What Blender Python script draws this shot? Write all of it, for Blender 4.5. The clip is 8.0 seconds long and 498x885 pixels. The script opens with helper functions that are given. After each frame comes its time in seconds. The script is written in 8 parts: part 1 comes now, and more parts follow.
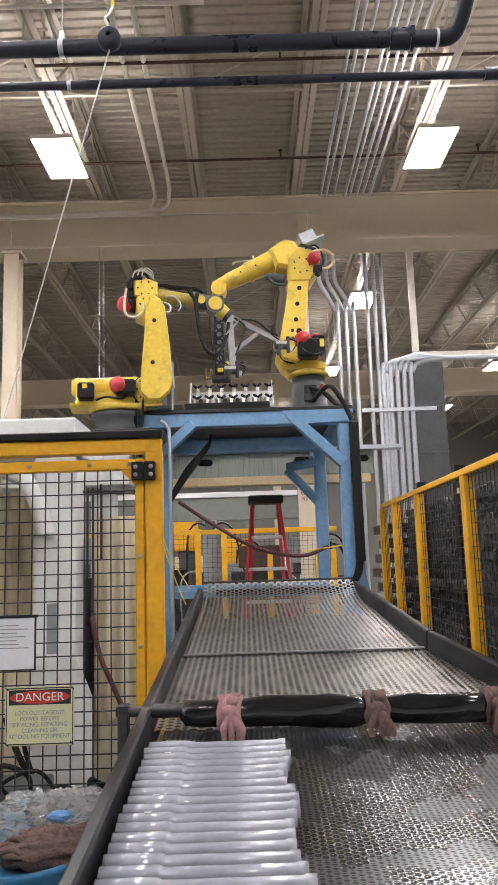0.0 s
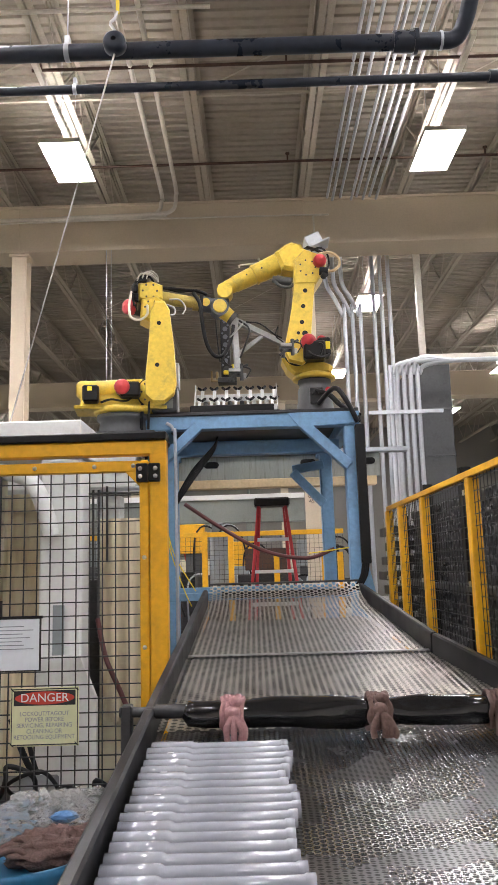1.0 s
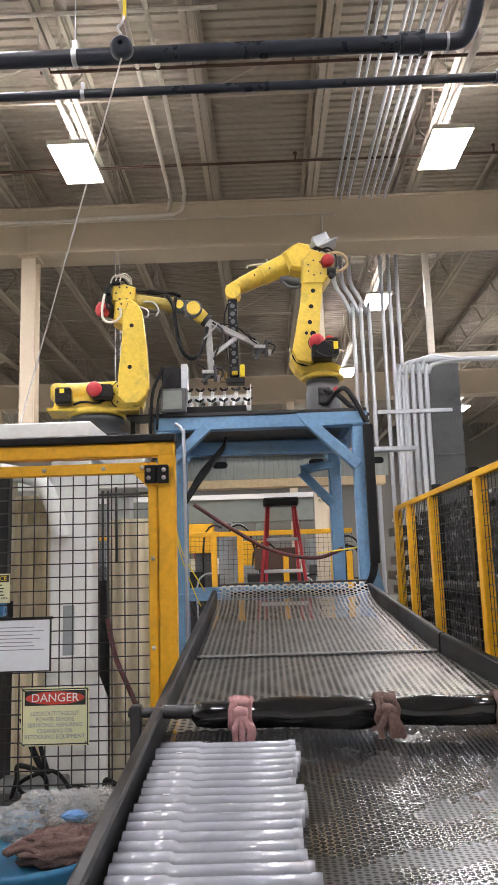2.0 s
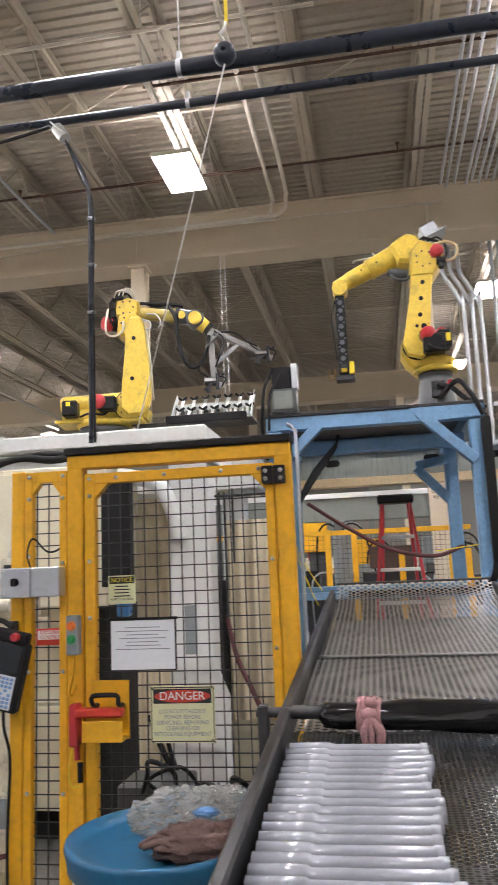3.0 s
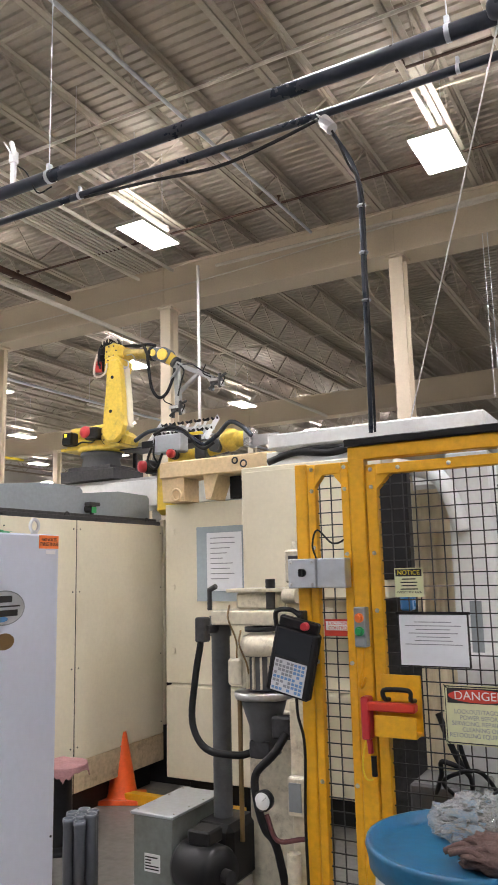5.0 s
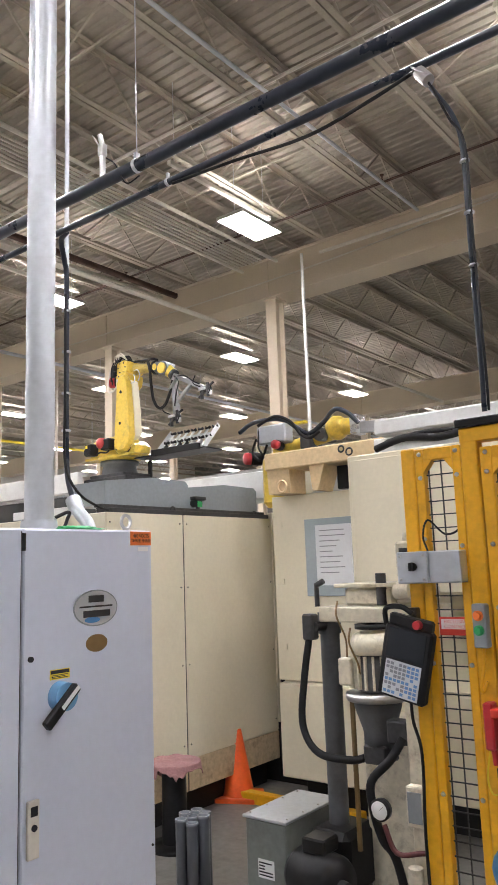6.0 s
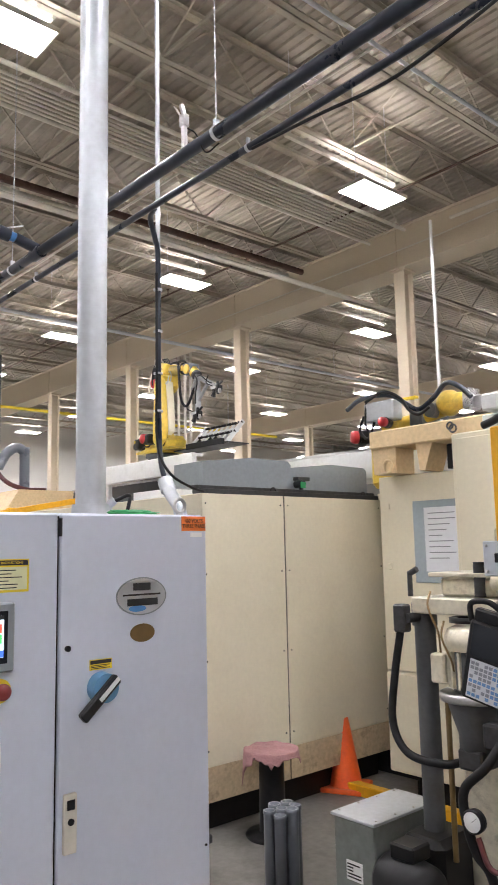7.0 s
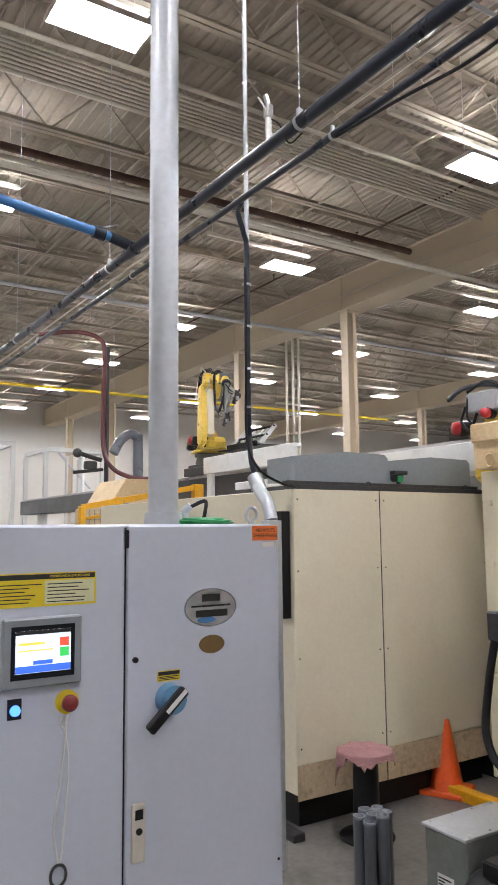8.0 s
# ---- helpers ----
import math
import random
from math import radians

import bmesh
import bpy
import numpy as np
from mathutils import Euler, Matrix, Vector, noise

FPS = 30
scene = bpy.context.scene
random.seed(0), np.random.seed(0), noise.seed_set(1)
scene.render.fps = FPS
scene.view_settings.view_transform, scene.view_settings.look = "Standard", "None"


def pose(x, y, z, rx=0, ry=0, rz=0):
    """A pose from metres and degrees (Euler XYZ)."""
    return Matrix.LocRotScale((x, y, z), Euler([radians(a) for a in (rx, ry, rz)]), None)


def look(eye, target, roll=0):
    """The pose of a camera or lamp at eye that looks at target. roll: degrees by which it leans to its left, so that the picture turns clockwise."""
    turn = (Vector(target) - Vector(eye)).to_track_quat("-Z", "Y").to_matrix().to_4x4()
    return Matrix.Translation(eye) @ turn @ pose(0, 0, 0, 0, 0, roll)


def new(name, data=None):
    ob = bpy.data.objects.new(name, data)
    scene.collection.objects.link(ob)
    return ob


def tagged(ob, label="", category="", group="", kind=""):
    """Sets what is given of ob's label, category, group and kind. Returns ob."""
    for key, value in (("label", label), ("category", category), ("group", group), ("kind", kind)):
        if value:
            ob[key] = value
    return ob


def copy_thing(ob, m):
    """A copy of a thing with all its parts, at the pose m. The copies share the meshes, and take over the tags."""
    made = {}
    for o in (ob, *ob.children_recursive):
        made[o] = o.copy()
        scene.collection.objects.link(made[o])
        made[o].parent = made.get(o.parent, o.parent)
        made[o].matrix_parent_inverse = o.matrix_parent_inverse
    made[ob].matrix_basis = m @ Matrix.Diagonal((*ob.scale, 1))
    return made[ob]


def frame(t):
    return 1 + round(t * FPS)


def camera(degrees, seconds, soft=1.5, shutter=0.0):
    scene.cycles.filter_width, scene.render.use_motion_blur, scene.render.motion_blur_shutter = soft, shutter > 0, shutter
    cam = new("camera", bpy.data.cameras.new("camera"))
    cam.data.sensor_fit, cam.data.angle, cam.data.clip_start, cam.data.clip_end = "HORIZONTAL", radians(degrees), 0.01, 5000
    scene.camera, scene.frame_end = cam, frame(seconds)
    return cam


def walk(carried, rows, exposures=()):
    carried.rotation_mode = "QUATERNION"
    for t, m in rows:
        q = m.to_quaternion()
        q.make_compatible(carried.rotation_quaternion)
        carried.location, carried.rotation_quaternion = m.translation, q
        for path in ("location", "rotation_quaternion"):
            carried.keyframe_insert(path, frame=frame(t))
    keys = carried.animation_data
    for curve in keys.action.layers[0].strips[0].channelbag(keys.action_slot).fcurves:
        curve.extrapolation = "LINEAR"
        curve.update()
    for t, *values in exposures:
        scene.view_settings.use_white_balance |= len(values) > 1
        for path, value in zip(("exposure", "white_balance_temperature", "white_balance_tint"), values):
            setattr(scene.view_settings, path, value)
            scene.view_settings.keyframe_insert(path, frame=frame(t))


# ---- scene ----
cam = camera(36.4, 8.0, soft=0.75, shutter=0.22)
PATH = [
    (0, (0.478, -0.224, 1.561), (0.489, 1.751, 1.875), -1.8),
    (0.5, (0.484, -0.228, 1.561), (0.485, 1.746, 1.878), -1.8),
    (1, (0.491, -0.23, 1.556), (0.482, 1.744, 1.878), -1.7),
    (2.3, (0.498, -0.248, 1.564), (0.438, 1.725, 1.884), -1.9),
    (2.5, (0.484, -0.232, 1.559), (0.384, 1.739, 1.883), -1.8),
    (3, (0.469, -0.239, 1.566), (0.152, 1.708, 1.894), -2.4),
    (3.5, (0.417, -0.218, 1.571), (-0.161, 1.666, 1.914), -1.8),
    (4, (0.382, -0.213, 1.572), (-0.412, 1.587, 1.93), -1.5),
    (4.2, (0.359, -0.209, 1.572), (-0.476, 1.572, 1.931), -1.1),
    (5.5, (0.371, -0.169, 1.561), (-0.693, 1.495, 1.875), -2.1),
    (6, (0.321, -0.005, 1.574), (-0.886, 1.556, 1.896), -2.1),
    (6.5, (0.321, 0.159, 1.58), (-0.99, 1.638, 1.891), -1.9),
    (7, (0.395, 0.322, 1.597), (-1.092, 1.632, 1.874), -1.2),
    (7.5, (0.442, 0.411, 1.626), (-1.153, 1.59, 1.889), -0.6),
    (8, (0.435, 0.458, 1.682), (-1.236, 1.532, 1.916), -0.6),
]
walk(cam, [(t, look(eye, target, roll)) for t, eye, target, roll in PATH], [(0.0, 0.13, 6500, 15), (2.5, 0.13, 6500, 15), (3.5, 0.2, 6500, 15), (5.5, 0.05, 6450, 15), (6.5, 0.03, 6400, 15), (7.0, 0.05, 6400, 15), (7.5, -0.08, 6350, 15), (8.0, -0.22, 6350, 15)])

# ---- lamps' strength and the hall's dim ambient ----
LAMP = 108.0
world = bpy.data.worlds.new("hall_air")
world.use_nodes = True
world.node_tree.nodes["Background"].inputs[0].default_value = (0.8, 0.75, 0.7, 1)
world.node_tree.nodes["Background"].inputs[1].default_value = 0.01
scene.world = world


# ---- materials ----
def nodes_of(name):
    m = bpy.data.materials.new(name)
    m.use_nodes = True
    return m, m.node_tree.nodes, m.node_tree.links, m.node_tree.nodes["Principled BSDF"]


def mat(name, rgb, rough=0.5, metal=0.0, var=0.12, fine=40.0, coarse=2.5, bump=0.05, dirt=None, dirt_amount=0.0, coat=0.0, stretch=(1, 1, 1), spec=0.5):
    """Painted, cast or moulded surface: base colour with grain, blotches, optional dirt patches."""
    m, n, l, b = nodes_of(name)
    tc = n.new("ShaderNodeTexCoord")
    mp = n.new("ShaderNodeMapping")
    mp.inputs["Scale"].default_value = stretch
    l.new(tc.outputs["Object"], mp.inputs["Vector"])
    f, c = n.new("ShaderNodeTexNoise"), n.new("ShaderNodeTexNoise")
    f.inputs["Scale"].default_value, f.inputs["Detail"].default_value = fine, 4
    c.inputs["Scale"].default_value, c.inputs["Detail"].default_value = coarse, 5
    c.inputs["Roughness"].default_value = 0.65
    for t in (f, c):
        l.new(mp.outputs["Vector"], t.inputs["Vector"])
    info = n.new("ShaderNodeObjectInfo")
    add = n.new("ShaderNodeMath")
    add.operation = "ADD"
    l.new(f.outputs["Fac"], add.inputs[0])
    l.new(c.outputs["Fac"], add.inputs[1])
    rng = n.new("ShaderNodeMapRange")
    rng.inputs["From Min"].default_value, rng.inputs["From Max"].default_value = 0.7, 1.3
    rng.inputs["To Min"].default_value, rng.inputs["To Max"].default_value = 1 - var, 1 + var
    l.new(add.outputs[0], rng.inputs["Value"])
    jit = n.new("ShaderNodeMapRange")
    jit.inputs["To Min"].default_value, jit.inputs["To Max"].default_value = 1 - var * 0.4, 1 + var * 0.4
    l.new(info.outputs["Random"], jit.inputs["Value"])
    mul = n.new("ShaderNodeMath")
    mul.operation = "MULTIPLY"
    l.new(rng.outputs[0], mul.inputs[0])
    l.new(jit.outputs[0], mul.inputs[1])
    sc = n.new("ShaderNodeVectorMath")
    sc.operation = "SCALE"
    sc.inputs[0].default_value = rgb
    l.new(mul.outputs[0], sc.inputs["Scale"])
    colour = sc.outputs[0]
    if dirt:
        d = n.new("ShaderNodeTexNoise")
        d.inputs["Scale"].default_value, d.inputs["Detail"].default_value, d.inputs["Roughness"].default_value = coarse * 2.2, 8, 0.7
        l.new(mp.outputs["Vector"], d.inputs["Vector"])
        dr = n.new("ShaderNodeMapRange")
        dr.inputs["From Min"].default_value, dr.inputs["From Max"].default_value = 0.52, 0.75
        dr.inputs["To Max"].default_value = dirt_amount
        l.new(d.outputs["Fac"], dr.inputs["Value"])
        mix = n.new("ShaderNodeMix")
        mix.data_type = "RGBA"
        l.new(dr.outputs[0], mix.inputs["Factor"])
        l.new(colour, mix.inputs["A"])
        mix.inputs["B"].default_value = (*dirt, 1)
        colour = mix.outputs["Result"]
    l.new(colour, b.inputs["Base Color"])
    rr = n.new("ShaderNodeMapRange")
    rr.inputs["From Min"].default_value, rr.inputs["From Max"].default_value = 0.3, 0.7
    rr.inputs["To Min"].default_value, rr.inputs["To Max"].default_value = max(rough - 0.1, 0.03), min(rough + 0.12, 1)
    l.new(c.outputs["Fac"], rr.inputs["Value"])
    l.new(rr.outputs[0], b.inputs["Roughness"])
    b.inputs["Metallic"].default_value = metal
    b.inputs["Coat Weight"].default_value = coat
    b.inputs["Specular IOR Level"].default_value = spec
    if bump:
        bp = n.new("ShaderNodeBump")
        bp.inputs["Strength"].default_value, bp.inputs["Distance"].default_value = bump, 0.004
        l.new(add.outputs[0], bp.inputs["Height"])
        l.new(bp.outputs[0], b.inputs["Normal"])
    return m


def glow(name, rgb, strength):
    m, n, l, b = nodes_of(name)
    b.inputs["Base Color"].default_value = (*rgb, 1)
    b.inputs["Emission Color"].default_value = (*rgb, 1)
    b.inputs["Emission Strength"].default_value = strength
    return m


def perforated(name, rgb, pitch, radius, rough):
    """Sheet steel punched with staggered round holes that one can see through."""
    m, n, l, b = nodes_of(name)
    tc, sep = n.new("ShaderNodeTexCoord"), n.new("ShaderNodeSeparateXYZ")
    l.new(tc.outputs["Object"], sep.inputs[0])

    def math_node(op, a, bb=None):
        k = n.new("ShaderNodeMath")
        k.operation = op
        for i, v in enumerate((a, bb)):
            if v is None:
                continue
            if isinstance(v, (int, float)):
                k.inputs[i].default_value = v
            else:
                l.new(v, k.inputs[i])
        return k.outputs[0]

    def lattice(off):
        px, py = pitch * 1.732, pitch
        u = math_node("SUBTRACT", math_node("FRACT", math_node("ADD", math_node("DIVIDE", sep.outputs[0], px), 50 + off)), 0.5)
        v = math_node("SUBTRACT", math_node("FRACT", math_node("ADD", math_node("DIVIDE", sep.outputs[1], py), 50 + off)), 0.5)
        u, v = math_node("MULTIPLY", u, px), math_node("MULTIPLY", v, py)
        return math_node("SQRT", math_node("ADD", math_node("MULTIPLY", u, u), math_node("MULTIPLY", v, v)))

    near = math_node("MINIMUM", lattice(0.0), lattice(0.5))
    hole = math_node("LESS_THAN", near, radius)
    ns = n.new("ShaderNodeTexNoise")
    ns.inputs["Scale"].default_value, ns.inputs["Detail"].default_value = 5, 8
    l.new(tc.outputs["Object"], ns.inputs["Vector"])
    ramp = n.new("ShaderNodeMapRange")
    ramp.inputs["From Min"].default_value, ramp.inputs["From Max"].default_value = 0.35, 0.7
    ramp.inputs["To Min"].default_value, ramp.inputs["To Max"].default_value = 1.05, 0.8
    l.new(ns.outputs["Fac"], ramp.inputs["Value"])
    sc = n.new("ShaderNodeVectorMath")
    sc.operation = "SCALE"
    sc.inputs[0].default_value = rgb
    l.new(ramp.outputs[0], sc.inputs["Scale"])
    l.new(sc.outputs[0], b.inputs["Base Color"])
    b.inputs["Metallic"].default_value = 0.9
    r2 = n.new("ShaderNodeMapRange")
    r2.inputs["From Min"].default_value, r2.inputs["From Max"].default_value = 0.3, 0.7
    r2.inputs["To Min"].default_value, r2.inputs["To Max"].default_value = rough - 0.02, rough + 0.05
    l.new(ns.outputs["Fac"], r2.inputs["Value"])
    l.new(r2.outputs[0], b.inputs["Roughness"])
    edge = n.new("ShaderNodeMapRange")
    edge.inputs["From Min"].default_value, edge.inputs["From Max"].default_value = radius, radius * 1.6
    l.new(near, edge.inputs["Value"])
    bp = n.new("ShaderNodeBump")
    bp.inputs["Strength"].default_value, bp.inputs["Distance"].default_value = 0.06, 0.001
    l.new(edge.outputs[0], bp.inputs["Height"])
    l.new(bp.outputs[0], b.inputs["Normal"])
    tr, mx = n.new("ShaderNodeBsdfTransparent"), n.new("ShaderNodeMixShader")
    l.new(hole, mx.inputs[0])
    l.new(b.outputs[0], mx.inputs[1])
    l.new(tr.outputs[0], mx.inputs[2])
    l.new(mx.outputs[0], n["Material Output"].inputs["Surface"])
    return m


def film(name, rgb, rough):
    m, n, l, b = nodes_of(name)
    b.inputs["Base Color"].default_value = (*rgb, 1)
    b.inputs["Roughness"].default_value = rough
    b.inputs["Transmission Weight"].default_value = 0.8
    b.inputs["IOR"].default_value = 1.2
    return m


YELLOW = mat("safety_yellow_paint", (0.80, 0.41, 0.012), 0.42, var=0.10, bump=0.04, dirt=(0.30, 0.16, 0.03), dirt_amount=0.45)
ROBOT = mat("robot_yellow_enamel", (0.76, 0.54, 0.075), 0.34, var=0.12, bump=0.03, dirt=(0.24, 0.18, 0.07), dirt_amount=0.75)
CREAM = mat("cream_machine_paint", (0.77, 0.71, 0.55), 0.48, var=0.04, coarse=1.2, bump=0.02, dirt=(0.50, 0.40, 0.25), dirt_amount=0.18)
PUMPP = mat("oily_cream_paint", (0.68, 0.63, 0.50), 0.4, var=0.12, coarse=5, bump=0.05, dirt=(0.16, 0.12, 0.07), dirt_amount=0.75)
DARKGREY = mat("dark_grey_paint", (0.085, 0.09, 0.095), 0.42, var=0.12, bump=0.03, dirt=(0.03, 0.028, 0.025), dirt_amount=0.5)
# wall colour darkened to stand for the dim far end of the hall
FARDIM = mat("far_wall_dimmed", (0.26, 0.25, 0.23), 0.8, var=0.15, coarse=0.3, bump=0.05)
BEIGE = mat("worn_beige_paint", (0.66, 0.50, 0.29), 0.55, var=0.12, bump=0.06, dirt=(0.40, 0.22, 0.09), dirt_amount=0.5)
KICK = mat("stained_kick_plate", (0.62, 0.49, 0.32), 0.6, var=0.18, coarse=4, bump=0.06, dirt=(0.16, 0.10, 0.06), dirt_amount=0.7)
TANPANEL = mat("stained_cream_guard", (0.74, 0.65, 0.48), 0.55, var=0.10, coarse=4, bump=0.05, dirt=(0.30, 0.19, 0.09), dirt_amount=0.6, stretch=(1, 1, 0.25))
HALLPAINT = mat("ivory_steel_paint", (0.62, 0.53, 0.40), 0.6, var=0.06, coarse=0.8, bump=0.03)
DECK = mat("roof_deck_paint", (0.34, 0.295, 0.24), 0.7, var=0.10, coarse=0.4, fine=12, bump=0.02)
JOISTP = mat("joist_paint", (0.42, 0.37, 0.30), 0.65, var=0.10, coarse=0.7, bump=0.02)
WALLP = mat("block_wall_paint", (0.80, 0.78, 0.74), 0.8, var=0.06, coarse=0.5, bump=0.08)
FLOORM = mat("worn_concrete_floor", (0.17, 0.163, 0.15), 0.42, var=0.22, fine=25, coarse=1.1, bump=0.05, dirt=(0.06, 0.055, 0.05), dirt_amount=0.75)
CABGREY = mat("light_grey_cabinet_paint", (0.58, 0.62, 0.72), 0.40, var=0.03, coarse=1.5, bump=0.015)
WHITE = mat("white_machine_paint", (0.76, 0.77, 0.77), 0.45, var=0.05, bump=0.03, dirt=(0.40, 0.38, 0.34), dirt_amount=0.35)
GREY = mat("machine_grey_paint", (0.26, 0.29, 0.31), 0.45, var=0.08, bump=0.03)
BOXGREY = mat("grey_green_box_paint", (0.20, 0.22, 0.205), 0.45, var=0.10, bump=0.03, dirt=(0.12, 0.11, 0.09), dirt_amount=0.5)
BLUE = mat("blue_frame_paint", (0.17, 0.33, 0.53), 0.48, var=0.12, bump=0.05, dirt=(0.10, 0.12, 0.16), dirt_amount=0.5)
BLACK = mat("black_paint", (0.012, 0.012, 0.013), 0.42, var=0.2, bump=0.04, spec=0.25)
RUBBER = mat("black_rubber", (0.012, 0.012, 0.013), 0.5, var=0.2, bump=0.05, spec=0.25)
PIPEP = mat("dark_coated_pipe", (0.022, 0.028, 0.042), 0.3, var=0.15, coarse=3, bump=0.03, spec=0.4)
DARKSTEEL = mat("dark_steel", (0.06, 0.06, 0.063), 0.45, metal=0.6, var=0.25, bump=0.06)
STEEL = mat("bare_steel", (0.55, 0.55, 0.55), 0.35, metal=1.0, var=0.12, bump=0.05)
ALU = mat("brushed_aluminium", (0.72, 0.72, 0.73), 0.32, metal=1.0, var=0.08, bump=0.04)
GALV = mat("galvanised_steel", (0.56, 0.59, 0.63), 0.42, metal=0.75, var=0.07, coarse=18, bump=0.03)
RED = mat("red_plastic", (0.52, 0.035, 0.045), 0.38, var=0.08, bump=0.02)
REDP = mat("red_fibreglass", (0.55, 0.04, 0.05), 0.45, var=0.1, bump=0.03)
MAROON = mat("maroon_hose", (0.11, 0.03, 0.032), 0.5, var=0.1, bump=0.03)
ORANGE = mat("orange_cone_vinyl", (0.88, 0.13, 0.025), 0.42, var=0.08, bump=0.03, dirt=(0.35, 0.07, 0.03), dirt_amount=0.5)
GREENP = mat("green_plastic", (0.02, 0.32, 0.10), 0.4, var=0.06)
BLUEP = mat("blue_drum_plastic", (0.010, 0.115, 0.23), 0.38, var=0.12, bump=0.03, dirt=(0.05, 0.06, 0.07), dirt_amount=0.4)
BLUEPIPE = mat("blue_air_pipe", (0.05, 0.20, 0.48), 0.35, var=0.05)
PAPER = mat("white_paper", (0.78, 0.80, 0.84), 0.7, var=0.03, bump=0.02)
SIGN = mat("sign_cream", (0.72, 0.72, 0.45), 0.5, var=0.05, bump=0.01)
LABELW = mat("label_white", (0.80, 0.80, 0.80), 0.5, var=0.02)
LABELY = mat("label_yellow", (0.82, 0.62, 0.03), 0.5, var=0.03)
LABELO = mat("label_orange", (0.85, 0.20, 0.04), 0.5, var=0.03)
INK = mat("black_ink", (0.02, 0.02, 0.02), 0.6, var=0.05)
GREYINK = mat("grey_ink", (0.28, 0.29, 0.32), 0.6, var=0.05)
SIGNRED = mat("sign_red", (0.60, 0.05, 0.03), 0.5, var=0.05)
SILVER = mat("silver_badge", (0.55, 0.57, 0.60), 0.3, metal=0.6, var=0.05)
BADGEBLUE = mat("badge_blue", (0.08, 0.25, 0.55), 0.4, var=0.05)
BRONZE = mat("bronze_badge", (0.24, 0.16, 0.07), 0.4, metal=0.5, var=0.1)
KNOBBLUE = mat("grey_blue_plastic", (0.13, 0.30, 0.50), 0.35, var=0.06)
SLEEVE = mat("frosted_plastic_tube", (0.26, 0.27, 0.31), 0.2, var=0.06, coarse=6, bump=0.03, coat=0.4)
GREYTUBE = mat("grey_plastic_tube", (0.11, 0.12, 0.14), 0.32, var=0.1, bump=0.02)
BLACKFILM = mat("black_wrap_film", (0.008, 0.008, 0.009), 0.09, var=0.2, coarse=12, bump=0.15, coat=0.5)
RAGPINK = mat("pink_shop_rag", (0.40, 0.215, 0.22), 0.9, var=0.2, fine=120, coarse=12, bump=0.5, dirt=(0.25, 0.12, 0.12), dirt_amount=0.5)
RAGBROWN = mat("brown_shop_rag", (0.115, 0.07, 0.06), 0.92, var=0.3, fine=120, coarse=14, bump=0.6)
BAG = film("clear_plastic_bag", (0.93, 0.93, 0.91), 0.12)
BAGBLUE = mat("blue_print", (0.10, 0.25, 0.52), 0.5, var=0.2)
SCREENB = mat("dark_screen", (0.02, 0.022, 0.025), 0.15, var=0.05)
KEYBLUE = mat("keypad_blue", (0.16, 0.30, 0.55), 0.5, var=0.06)
KEYW = mat("keypad_white", (0.62, 0.64, 0.66), 0.5, var=0.05)
RUST = mat("rusty_pipe", (0.085, 0.045, 0.032), 0.7, var=0.25, bump=0.1)
WOOD = mat("plywood_boards", (0.42, 0.29, 0.16), 0.7, var=0.2, coarse=5, bump=0.1, stretch=(1, 1, 0.2))
CONDUIT = mat("ivory_conduit", (0.66, 0.62, 0.54), 0.45, var=0.08, bump=0.02)
WINDOWG = mat("grey_acrylic_window", (0.36, 0.42, 0.46), 0.12, var=0.06, coarse=1.5, bump=0.0)
TRAY = perforated("punched_tray_steel", (0.56, 0.53, 0.48), 0.0265, 0.0112, 0.36)
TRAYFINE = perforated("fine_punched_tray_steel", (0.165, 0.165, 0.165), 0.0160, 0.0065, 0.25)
LAMPGLOW = glow("led_panel", (1.0, 0.99, 0.985), LAMP)
LAMPUP = glow("led_panel_spill", (1.0, 0.97, 0.93), LAMP * 0.07)
HMIGLOW = glow("screen_white", (0.75, 0.85, 0.95), 1.1)
HMIBLUE = glow("screen_blue", (0.05, 0.16, 0.75), 1.0)
HMIGREEN = glow("screen_green", (0.05, 0.6, 0.12), 1.0)
HMIRED = glow("screen_red", (0.8, 0.10, 0.05), 1.0)
HMIYEL = glow("screen_yellow", (0.9, 0.65, 0.1), 1.0)
BTNBLUE = glow("lit_blue_button", (0.10, 0.35, 1.0), 2.0)


